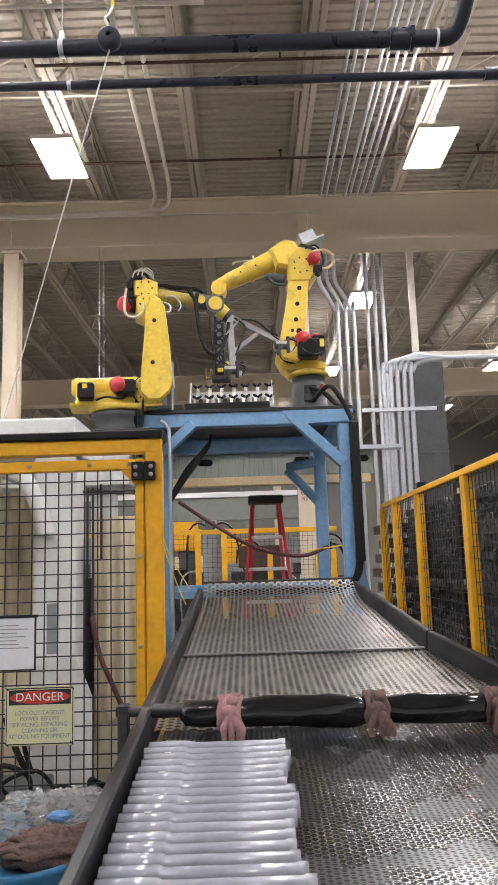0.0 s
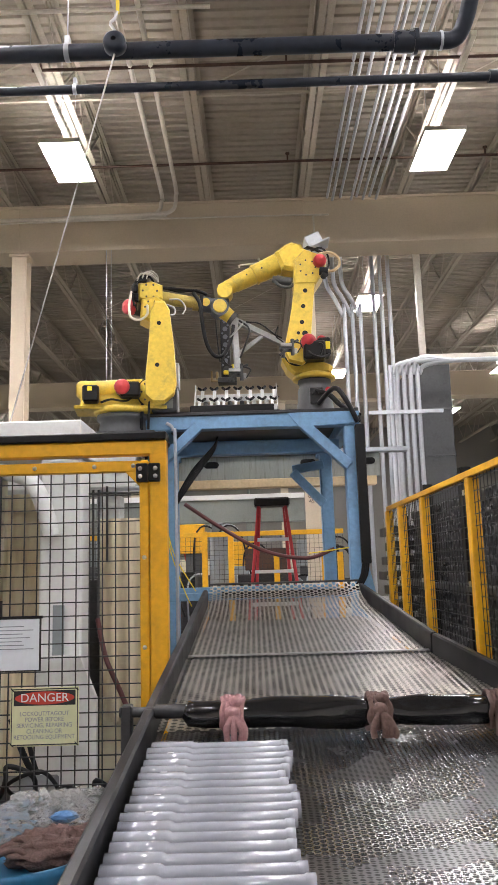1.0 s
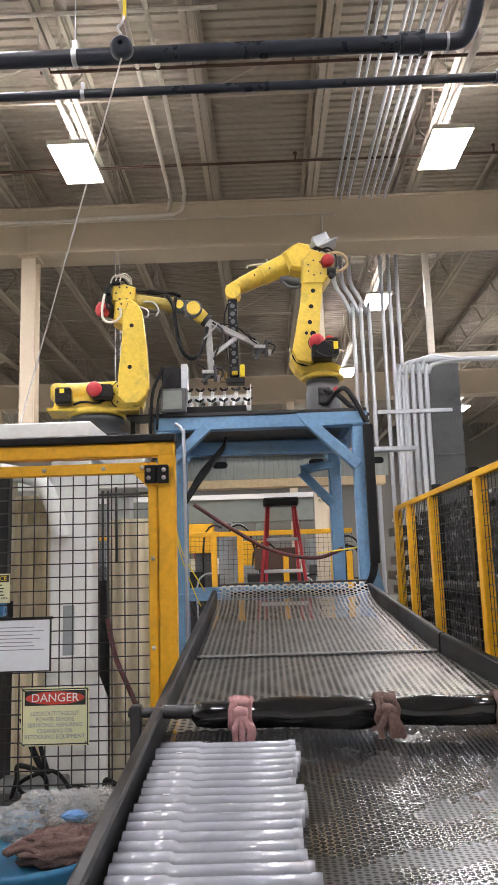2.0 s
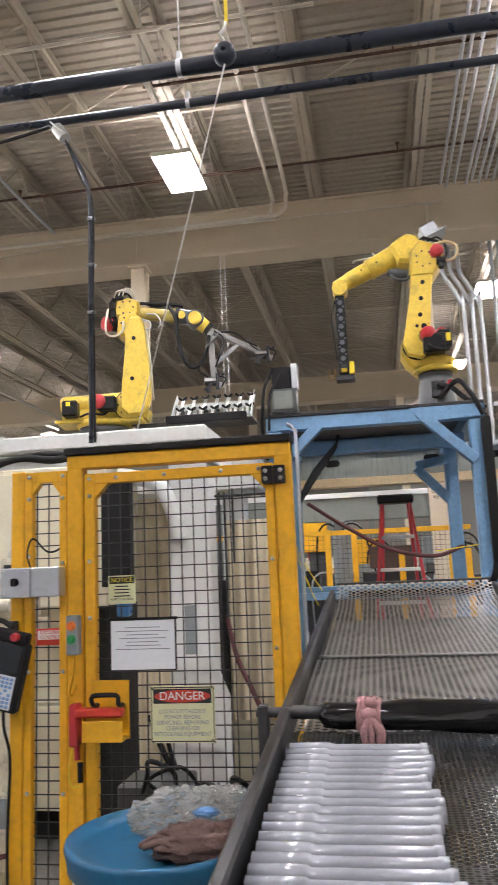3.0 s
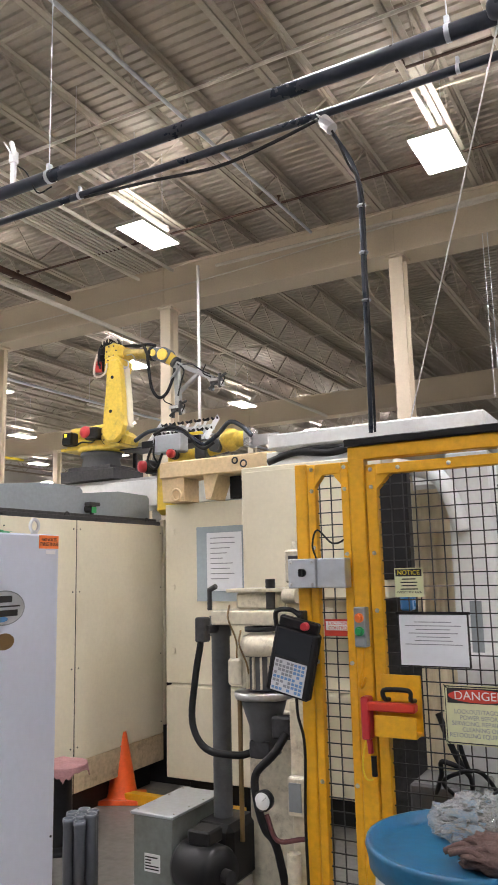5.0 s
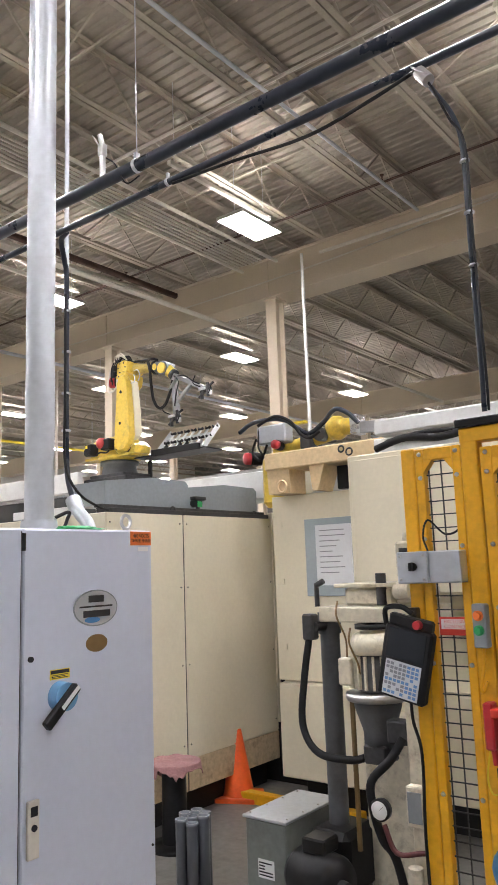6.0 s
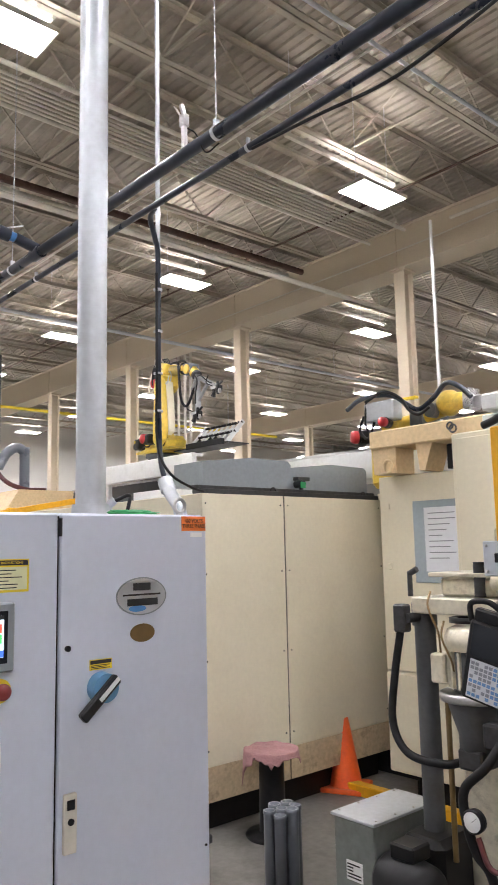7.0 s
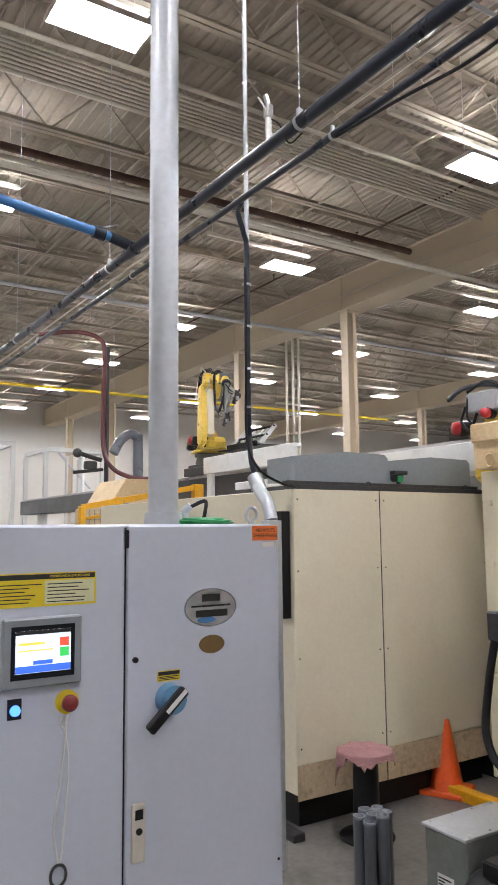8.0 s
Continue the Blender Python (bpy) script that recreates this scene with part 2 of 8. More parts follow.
# ---- mesh helpers ----
class Mesh:
    """Collects vertices and faces of one part; faces carry a smooth flag."""

    def __init__(self):
        self.v, self.f, self.s = [], [], []

    def add(self, verts, faces, smooth=False):
        k = len(self.v)
        self.v += [tuple(p) for p in verts]
        self.f += [tuple(k + i for i in f) for f in faces]
        self.s += [smooth] * len(faces)
        return self

    def box(self, x0, x1, y0, y1, z0, z1, c=0.004, m=None):
        """Box with chamfered edges; m: an extra transform."""
        x0, x1, y0, y1, z0, z1 = min(x0, x1), max(x0, x1), min(y0, y1), max(y0, y1), min(z0, z1), max(z0, z1)
        mid = Vector(((x0 + x1) / 2, (y0 + y1) / 2, (z0 + z1) / 2))
        h = Vector(((x1 - x0) / 2, (y1 - y0) / 2, (z1 - z0) / 2))
        c = min(c, 0.4 * min(h))
        sg = [(a, b, d) for a in (-1, 1) for b in (-1, 1) for d in (-1, 1)]
        if c <= 0.0004:
            verts = [mid + Vector((s[0] * h[0], s[1] * h[1], s[2] * h[2])) for s in sg]
            faces = [[0, 1, 3, 2], [4, 6, 7, 5], [0, 4, 5, 1], [2, 3, 7, 6], [0, 2, 6, 4], [1, 5, 7, 3]]
        else:
            verts, at = [], {}
            for s in sg:
                for ax in range(3):
                    at[s, ax] = len(verts)
                    verts.append(mid + Vector([s[k] * (h[k] if k == ax else h[k] - c) for k in range(3)]))
            faces = []
            for ax in range(3):
                p, q = (ax + 1) % 3, (ax + 2) % 3
                for d in (-1, 1):
                    ring = []
                    for u, w in ((-1, -1), (1, -1), (1, 1), (-1, 1)):
                        s = [0, 0, 0]
                        s[ax], s[p], s[q] = d, u, w
                        ring.append(at[tuple(s), ax])
                    faces.append(ring if d > 0 else ring[::-1])
                for u in (-1, 1):
                    for w in (-1, 1):
                        a, b = [0, 0, 0], [0, 0, 0]
                        a[p] = b[p] = u
                        a[q] = b[q] = w
                        a[ax], b[ax] = -1, 1
                        quad = [at[tuple(a), p], at[tuple(b), p], at[tuple(b), q], at[tuple(a), q]]
                        faces.append(quad if u * w < 0 else quad[::-1])
            for s in sg:
                tri = [at[s, 0], at[s, 1], at[s, 2]]
                faces.append(tri if s[0] * s[1] * s[2] > 0 else tri[::-1])
        if m is not None:
            verts = [m @ p for p in verts]
        return self.add(verts, faces)

    def bar(self, a, b, w, h, c=0.003, up=(0, 0, 1)):
        """Rectangular bar from a to b, w across and h along up."""
        a, b = Vector(a), Vector(b)
        d = b - a
        z = d.normalized()
        u = Vector(up)
        if abs(u.normalized().dot(z)) > 0.98:
            u = Vector((0, 1, 0))
        x = u.cross(z).normalized()
        y = z.cross(x)
        m = Matrix((x, y, z)).transposed().to_4x4()
        m.translation = a
        return self.box(-w / 2, w / 2, -h / 2, h / 2, 0, d.length, c, m)

    def cyl(self, a, b, r, r2=None, n=16, caps=True):
        a, b = Vector(a), Vector(b)
        r2 = r if r2 is None else r2
        z = (b - a).normalized()
        x = z.orthogonal().normalized()
        y = z.cross(x)
        ring = [x * math.cos(2 * math.pi * i / n) + y * math.sin(2 * math.pi * i / n) for i in range(n)]
        lo, hi = [a + p * r for p in ring], [b + p * r2 for p in ring]
        self.add(lo + hi, [(i, (i + 1) % n, n + (i + 1) % n, n + i) for i in range(n)], True)
        if caps:
            self.add(lo, [tuple(range(n))[::-1]])
            self.add(hi, [tuple(range(n))])
        return self

    def lathe(self, a, axis, profile, n=20, smooth=True):
        """Profile of (height, radius) turned about an axis from a."""
        a, z = Vector(a), Vector(axis).normalized()
        x = z.orthogonal().normalized()
        y = z.cross(x)
        verts = []
        for hgt, r in profile:
            for i in range(n):
                t = 2 * math.pi * i / n
                verts.append(a + z * hgt + (x * math.cos(t) + y * math.sin(t)) * r)
        faces = [(k * n + i, k * n + (i + 1) % n, (k + 1) * n + (i + 1) % n, (k + 1) * n + i) for k in range(len(profile) - 1) for i in range(n)]
        self.add(verts, faces, smooth)
        return self

    def ring(self, a, b, r, inner, n=14):
        """Open tube with wall thickness."""
        a, b = Vector(a), Vector(b)
        L = (b - a).length
        return self.lathe(a, b - a, [(0.0, inner), (0.0, r), (L, r), (L, inner), (0.0, inner)], n, True)

    def ball(self, c, rx, ry=None, rz=None, n=14, k=8):
        ry, rz = ry or rx, rz or rx
        c = Vector(c)
        verts = []
        for j in range(k + 1):
            t = math.pi * j / k
            for i in range(n):
                p = 2 * math.pi * i / n
                verts.append(c + Vector((rx * math.sin(t) * math.cos(p), ry * math.sin(t) * math.sin(p), -rz * math.cos(t))))
        return self.add(verts, [(j * n + i, j * n + (i + 1) % n, (j + 1) * n + (i + 1) % n, (j + 1) * n + i) for j in range(k) for i in range(n)], True)

    def tube(self, pts, r, n=8, steps=6, caps=True):
        """Smooth round cable or pipe through the points."""
        pts = [Vector(p) for p in pts]
        if len(pts) > 2 and steps > 1:
            ext = [pts[0] * 2 - pts[1], *pts, pts[-1] * 2 - pts[-2]]
            path = []
            for i in range(1, len(ext) - 2):
                p0, p1, p2, p3 = ext[i - 1 : i + 3]
                for s in range(steps):
                    t = s / steps
                    path.append(0.5 * (2 * p1 + (p2 - p0) * t + (2 * p0 - 5 * p1 + 4 * p2 - p3) * t * t + (3 * p1 - p0 - 3 * p2 + p3) * t**3))
            path.append(pts[-1])
        else:
            path = pts
        x = None
        verts = []
        for i, p in enumerate(path):
            d = (path[min(i + 1, len(path) - 1)] - path[max(i - 1, 0)]).normalized()
            x = d.orthogonal().normalized() if x is None else (x - d * x.dot(d)).normalized()
            y = d.cross(x)
            verts += [p + (x * math.cos(2 * math.pi * k / n) + y * math.sin(2 * math.pi * k / n)) * r for k in range(n)]
        m = len(path)
        self.add(verts, [(i * n + k, i * n + (k + 1) % n, (i + 1) * n + (k + 1) % n, (i + 1) * n + k) for i in range(m - 1) for k in range(n)], True)
        if caps:
            self.add(verts[:n], [tuple(range(n))[::-1]])
            self.add(verts[-n:], [tuple(range(n))])
        return self

    def prism(self, poly, a, b, axis):
        """Polygon in the two other axes pushed from a to b along an axis (0, 1, 2)."""
        p, q = [(1, 2), (0, 2), (0, 1)][axis]
        n = len(poly)

        def at(uv, w):
            o = [0, 0, 0]
            o[p], o[q], o[axis] = uv[0], uv[1], w
            return Vector(o)

        lo, hi = [at(u, a) for u in poly], [at(u, b) for u in poly]
        area = sum(poly[i][0] * poly[(i + 1) % n][1] - poly[(i + 1) % n][0] * poly[i][1] for i in range(n))
        flip = (area > 0) == (axis == 1)
        faces = [(i, (i + 1) % n, n + (i + 1) % n, n + i) for i in range(n)] + [tuple(range(n))[::-1], tuple(range(n, 2 * n))]
        if (b < a) != flip:
            faces = [f[::-1] for f in faces]
        return self.add(lo + hi, faces)

    def spin(self, centre, rx=0, ry=0, rz=0):
        """Turn all that is in the mesh about a centre."""
        m = Matrix.Translation(centre) @ pose(0, 0, 0, rx, ry, rz) @ Matrix.Translation(-Vector(centre))
        self.v = [tuple(m @ Vector(p)) for p in self.v]
        return self


ORG = {}


def data_of(name, m, material, origin=(0, 0, 0)):
    me = bpy.data.meshes.new(name)
    o = origin
    me.from_pydata([(p[0] - o[0], p[1] - o[1], p[2] - o[2]) for p in m.v], [], m.f)
    me.polygons.foreach_set("use_smooth", m.s)
    me.materials.append(material)
    me.update()
    return me


def thing(name, label, category, loc=(0, 0, 0), group=""):
    """An Empty at a thing's base."""
    e = new(name)
    e.location = loc
    e.empty_display_size = 0.1
    ORG[e.name] = Vector(loc)
    return tagged(e, label, category, group)


def part(name, m, material, parent, label=""):
    o = ORG[parent.name]
    ob = new(name, data_of(name, m, material, o))
    ob.parent = parent
    ORG[ob.name] = o
    return tagged(ob, label)


def solo(name, m, material, label, category, group="", loc=None):
    """A thing of one mesh; its origin at loc or at its lowest middle."""
    if loc is None:
        xs, ys, zs = zip(*m.v)
        loc = ((min(xs) + max(xs)) / 2, (min(ys) + max(ys)) / 2, min(zs))
    ob = new(name, data_of(name, m, material, loc))
    ob.location = loc
    ORG[ob.name] = Vector(loc)
    return tagged(ob, label, category, group)


def structure(name, m, material, label=""):
    ob = new(name, data_of(name, m, material))
    ORG[ob.name] = Vector((0, 0, 0))
    return tagged(ob, label, kind="structure")


def words(name, text, size, at, facing, material, parent, squeeze=1.0):
    """Flat lettering centred at a place; facing: the degrees about z by which it is turned from facing -y."""
    cu = bpy.data.curves.new(name, "FONT")
    cu.body, cu.size, cu.align_x, cu.align_y, cu.extrude, cu.space_line = text, size, "CENTER", "CENTER", 0.0004, 0.95
    tmp = bpy.data.objects.new(name, cu)
    scene.collection.objects.link(tmp)
    bpy.context.view_layer.update()
    me = bpy.data.meshes.new_from_object(tmp.evaluated_get(bpy.context.evaluated_depsgraph_get()))
    bpy.data.objects.remove(tmp)
    me.materials.clear()
    me.materials.append(material)
    ob = new(name, me)
    ob.parent = parent
    ob.matrix_basis = Matrix.Translation(Vector(at) - ORG[parent.name]) @ pose(0, 0, 0, 90, 0, facing) @ Matrix.Diagonal((squeeze, 1, 1, 1))
    ORG[ob.name] = ORG[parent.name]
    return ob


# ---- the hall ----
BAY, SPAN, ROW = 4.56, 4.37, 5.45
X0, X1, Y0, Y1, ROOF = -32.0, 13.0, -9.0, 36.0, 8.0
structure("floor", Mesh().box(X0, X1, Y0, Y1, -0.2, 0, 0), FLOORM, "worn grey concrete factory floor with oily stains")
# north wall carries the far hall's dimness in its colour
structure("wall_north", Mesh().box(X0, X1, Y1, Y1 + 0.25, 0, ROOF + 0.4, 0), FARDIM)
structure("wall_south", Mesh().box(X0, X1, Y0 - 0.25, Y0, 0, ROOF + 0.4, 0), WALLP)
structure("wall_west", Mesh().box(X0 - 0.25, X0, Y0, Y1, 0, ROOF + 0.4, 0), WALLP)
structure("wall_east", Mesh().box(X1, X1 + 0.25, Y0, Y1, 0, ROOF + 0.4, 0), WALLP)


def roof_deck():
    """Ribbed steel deck, ribs along x."""
    m = Mesh()
    y = Y0
    prof = []
    while y < Y1:
        prof += [(y, ROOF), (y + 0.085, ROOF), (y + 0.10, ROOF + 0.028), (y + 0.14, ROOF + 0.028)]
        y += 0.155
    verts = [(x, p[0], p[1]) for p in prof for x in (X0, X1)]
    m.add(verts, [(2 * i, 2 * i + 2, 2 * i + 3, 2 * i + 1) for i in range(len(prof) - 1)])
    m.box(X0, X1, Y0, Y1, ROOF + 0.06, ROOF + 0.2, 0)
    return m


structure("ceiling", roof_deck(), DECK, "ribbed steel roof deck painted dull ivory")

LOW = 7.15


def joist_mesh(y0, y1):
    m = Mesh()
    for z, s in ((LOW, 1), (ROOF - 0.05, -1)):
        for dx in (-0.045, 0.045):
            m.box(dx - 0.035, dx + 0.035, y0, y1, z - 0.005, z + 0.005, 0)
            m.box(dx * 0.45 - 0.004, dx * 0.45 + 0.004, y0, y1, z, z + s * 0.075, 0)
    n = round((y1 - y0) / 0.75)
    step = (y1 - y0) / n
    for i in range(n):
        a, b = y0 + i * step, y0 + (i + 1) * step
        za, zb = (LOW + 0.03, ROOF - 0.08) if i % 2 else (ROOF - 0.08, LOW + 0.03)
        m.bar((0, a, za), (0, b, zb), 0.022, 0.022, 0)
    return m


GIRDERS = [-0.2, 10.84, 21.9, 33.0]
JOISTS = []
for k, (a, b) in enumerate(zip([Y0, *GIRDERS], [*GIRDERS, Y1])):
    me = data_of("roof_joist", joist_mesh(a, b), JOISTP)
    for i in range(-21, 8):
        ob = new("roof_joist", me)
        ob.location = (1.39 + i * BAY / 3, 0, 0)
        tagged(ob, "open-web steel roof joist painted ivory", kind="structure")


def bridging():
    """Thin angle bridging that ties the joists, along x, with crossed struts."""
    m = Mesh()
    for y in (2.2, 4.9, 8.1, 13.0, 16.2, 19.4, 24.5, 28.5):
        m.box(X0, X1, y - 0.015, y + 0.015, LOW + 0.004, LOW + 0.034, 0)
        for i in range(-20, 7):
            x = 1.39 + i * BAY / 3
            if i % 2:
                m.bar((x, y, LOW + 0.02), (x + BAY / 3, y, ROOF - 0.06), 0.025, 0.006, 0)
    return m


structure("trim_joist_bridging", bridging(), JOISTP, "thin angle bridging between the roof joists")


def girder_mesh(y):
    m = Mesh()
    m.box(X0, X1, y - 0.20, y + 0.34, 6.36, 6.40, 0.003)
    m.box(X0, X1, y - 0.20, y + 0.34, 7.07, 7.11, 0.003)
    m.box(X0, X1, y - 0.17, y + 0.31, 6.40, 7.07, 0)
    return m


for y in GIRDERS[1:3]:
    girder = structure("beam_girder", girder_mesh(y), HALLPAINT, "deep ivory-painted steel roof girder")
    for i in range(-6, 3):
        part("stiffener", Mesh().box(-2.995 + i * SPAN, -2.975 + i * SPAN, y - 0.19, y - 0.171, 6.4, 7.07, 0), HALLPAINT, girder)


def column_mesh():
    m = Mesh()
    m.box(-0.11, 0.11, -0.13, -0.105, 0, 6.36, 0.002)
    m.box(-0.11, 0.11, 0.105, 0.13, 0, 6.36, 0.002)
    m.box(-0.018, 0.018, -0.105, 0.105, 0, 6.36, 0)
    m.box(-0.15, 0.15, -0.16, 0.16, 6.32, 6.358, 0.002)
    m.box(-0.17, 0.17, -0.18, 0.18, 0.0, 0.03, 0.004)
    return m


me = data_of("column", column_mesh(), HALLPAINT)
CC = None
for y in GIRDERS[1:3]:
    for i in range(-6, 3):
        ob = new("column", me)
        ob.location = (-2.985 + i * SPAN, y, 0)
        ORG[ob.name] = Vector(ob.location)
        tagged(ob, "ivory wide-flange steel column under a girder", kind="structure")
        if i == 1 and y < 12:
            CC = ob
plate = part("column_plate", Mesh().box(1.225, 1.425, 10.695, 10.708, 1.0, 2.74, 0.002), HALLPAINT, CC)
words("bay_letters", "CC\n45", 0.085, (1.322, 10.692, 2.49), 0, INK, CC)


# ---- high-bay lamps on the roof grid ----
def high_bay():
    t = thing("ceiling_light", "lit rectangular high-bay light hung from the roof", "ceiling light", (0, 0, 6.5), "high-bay lights of the hall")
    part("frame", Mesh().box(-0.245, 0.245, -0.475, -0.455, 6.5, 6.555, 0.003).box(-0.245, 0.245, 0.455, 0.475, 6.5, 6.555, 0.003).box(-0.245, -0.232, -0.455, 0.455, 6.5, 6.555, 0.002).box(0.232, 0.245, -0.455, 0.455, 6.5, 6.555, 0.002), CONDUIT, t)
    part("diffuser", Mesh().box(-0.23, 0.23, -0.453, 0.453, 6.503, 6.53, 0.003), LAMPGLOW, t)
    part("upper_slot", Mesh().box(-0.20, 0.20, -0.40, 0.40, 6.54, 6.55, 0), LAMPUP, t)
    part("housing", Mesh().box(-0.08, 0.08, -0.25, 0.25, 6.56, 6.62, 0.006).box(-0.03, 0.03, -1.7, 0.5, 6.78, 6.84, 0.003), CONDUIT, t)
    for sy, sz in ((-0.35, 6.55), (0.35, 6.55), (-1.6, 6.8)):
        part("hanger", Mesh().cyl((0, sy, sz), (0, sy, ROOF + 0.002), 0.005, n=6), STEEL, t)
    return t


first = high_bay()
first.location = (2.855, 8.38, 6.5)
LAMP_X = [7.3, 2.855, -1.665, -6.0, -10.5, -15.1, -19.6, -24.1, -28.6]
for r in range(-2, 5):
    for c, x in enumerate(LAMP_X):
        if (r, c) != (0, 1) and not (r > 0 and c in (2, 3)):
            copy_thing(first, pose(x - 0.05 * r, 8.38 + r * ROW, 6.5))


# ---- delivery chute with its punched tray ----
def tray_z(y):
    return 1.191 + 0.1 * (y - 2.868)


CL, CR = 0.20, 1.20


def right_edge(y):
    """The chute narrows towards its upper end."""
    if y < 2.868:
        return 1.17 + (2.868 - min(2.868, max(y, 1.95))) * 0.142
    return 1.17 - (y - 2.868) * 0.042


def sheet(m, profile, x0, gap=0.0, thick=0.003):
    """Thin bent sheet: a profile of (y, z) swept across the chute."""
    n = len(profile)
    verts = [(x, y, z - d) for d in (0, thick) for y, z in profile for x in (x0, right_edge(y) - gap)]
    up = [(2 * i, 2 * i + 1, 2 * i + 3, 2 * i + 2) for i in range(n - 1)]
    k = 2 * n
    down = [tuple(k + j for j in f[::-1]) for f in up]
    return m.add(verts, up + down)


def chute():
    t = thing("delivery_chute", "sloping steel chute with a punched tray and black side rails", "chute", (0.7, 2.5, 0))
    lower = [(y, tray_z(y) - 0.004) for y in (0.35, 2.0)]
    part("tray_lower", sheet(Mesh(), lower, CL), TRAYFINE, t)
    middle = [(y, tray_z(y) + 0.008) for y in (1.98, 2.868)]
    part("tray_middle", sheet(Mesh(), middle, CL), TRAY, t)
    upper = [(2.86, tray_z(2.86) + 0.016)] + [(2.86 + i * 0.2, tray_z(2.86 + i * 0.2) + 0.016) for i in range(1, 7)]
    upper += [(4.16, 1.345), (4.25, 1.363), (4.33, 1.392), (4.38, 1.425), (4.40, 1.45)]
    part("tray_upper", sheet(Mesh(), upper, CL + 0.01, 0.006), TRAY, t)
    m = Mesh()
    m.bar((CL + 0.01, 2.868, tray_z(2.868) + 0.019), (1.165, 2.868, tray_z(2.868) + 0.019), 0.018, 0.006, 0.001, up=(0, 0, 1))
    part("seam_strip", m, STEEL, t)
    part("lip_edge", Mesh().cyl((CL + 0.008, 4.401, 1.452), (right_edge(4.4) - 0.004, 4.401, 1.452), 0.007, n=10), DARKSTEEL, t)
    top, end = 0.075, 4.42
    a, b = (CL - 0.018, 0.3, tray_z(0.3) + top / 2 - 0.03), (CL - 0.018, end, tray_z(end) + top / 2 - 0.03)
    part("side_rail", Mesh().bar(a, b, 0.03, top + 0.06, 0.006), BLACK, t)
    top = 0.085
    for y0, y1 in ((0.3, 1.94), (1.95, 2.86), (2.865, 4.45)):
        a = (right_edge(y0) + 0.018, y0, tray_z(y0) + top / 2 - 0.03)
        b = (right_edge(y1) + 0.018, y1, tray_z(y1) + top / 2 - 0.03)
        part("side_rail", Mesh().bar(a, b, 0.03, top + 0.06, 0.006), BLACK, t)
    m = Mesh()
    m.bar((CL + 0.02, 0.4, tray_z(0.4) - 0.14), (CL + 0.02, 4.35, tray_z(4.35) - 0.14), 0.05, 0.1)
    m.bar((CR - 0.14, 0.4, tray_z(0.4) - 0.14), (CR - 0.14, 4.35, tray_z(4.35) - 0.14), 0.05, 0.1)
    part("stringer", m, DARKSTEEL, t)
    m = Mesh()
    sheet(m, [(0.35, tray_z(0.35) - 0.09), (2.0, tray_z(2.0) - 0.09), (4.3, tray_z(4.3) - 0.09)][::1], CL)
    part("under_pan", m, BLACK, t)
    for x in (CL + 0.02, CR - 0.14):
        for y in (0.6, 4.2):
            part("leg", Mesh().box(x - 0.03, x + 0.03, y - 0.03, y + 0.03, 0, tray_z(y) - 0.18, 0.004).box(x - 0.06, x + 0.06, y - 0.06, y + 0.06, 0, 0.01, 0.002), DARKSTEEL, t)
    # bracket that holds the stop bar
    m = Mesh().box(0.105, 0.135, 1.945, 1.985, 0.98, 1.185, 0.004).box(0.135, 0.20, 1.955, 1.975, 0.99, 1.03, 0.003)
    part("bracket", m, DARKSTEEL, t)


chute()


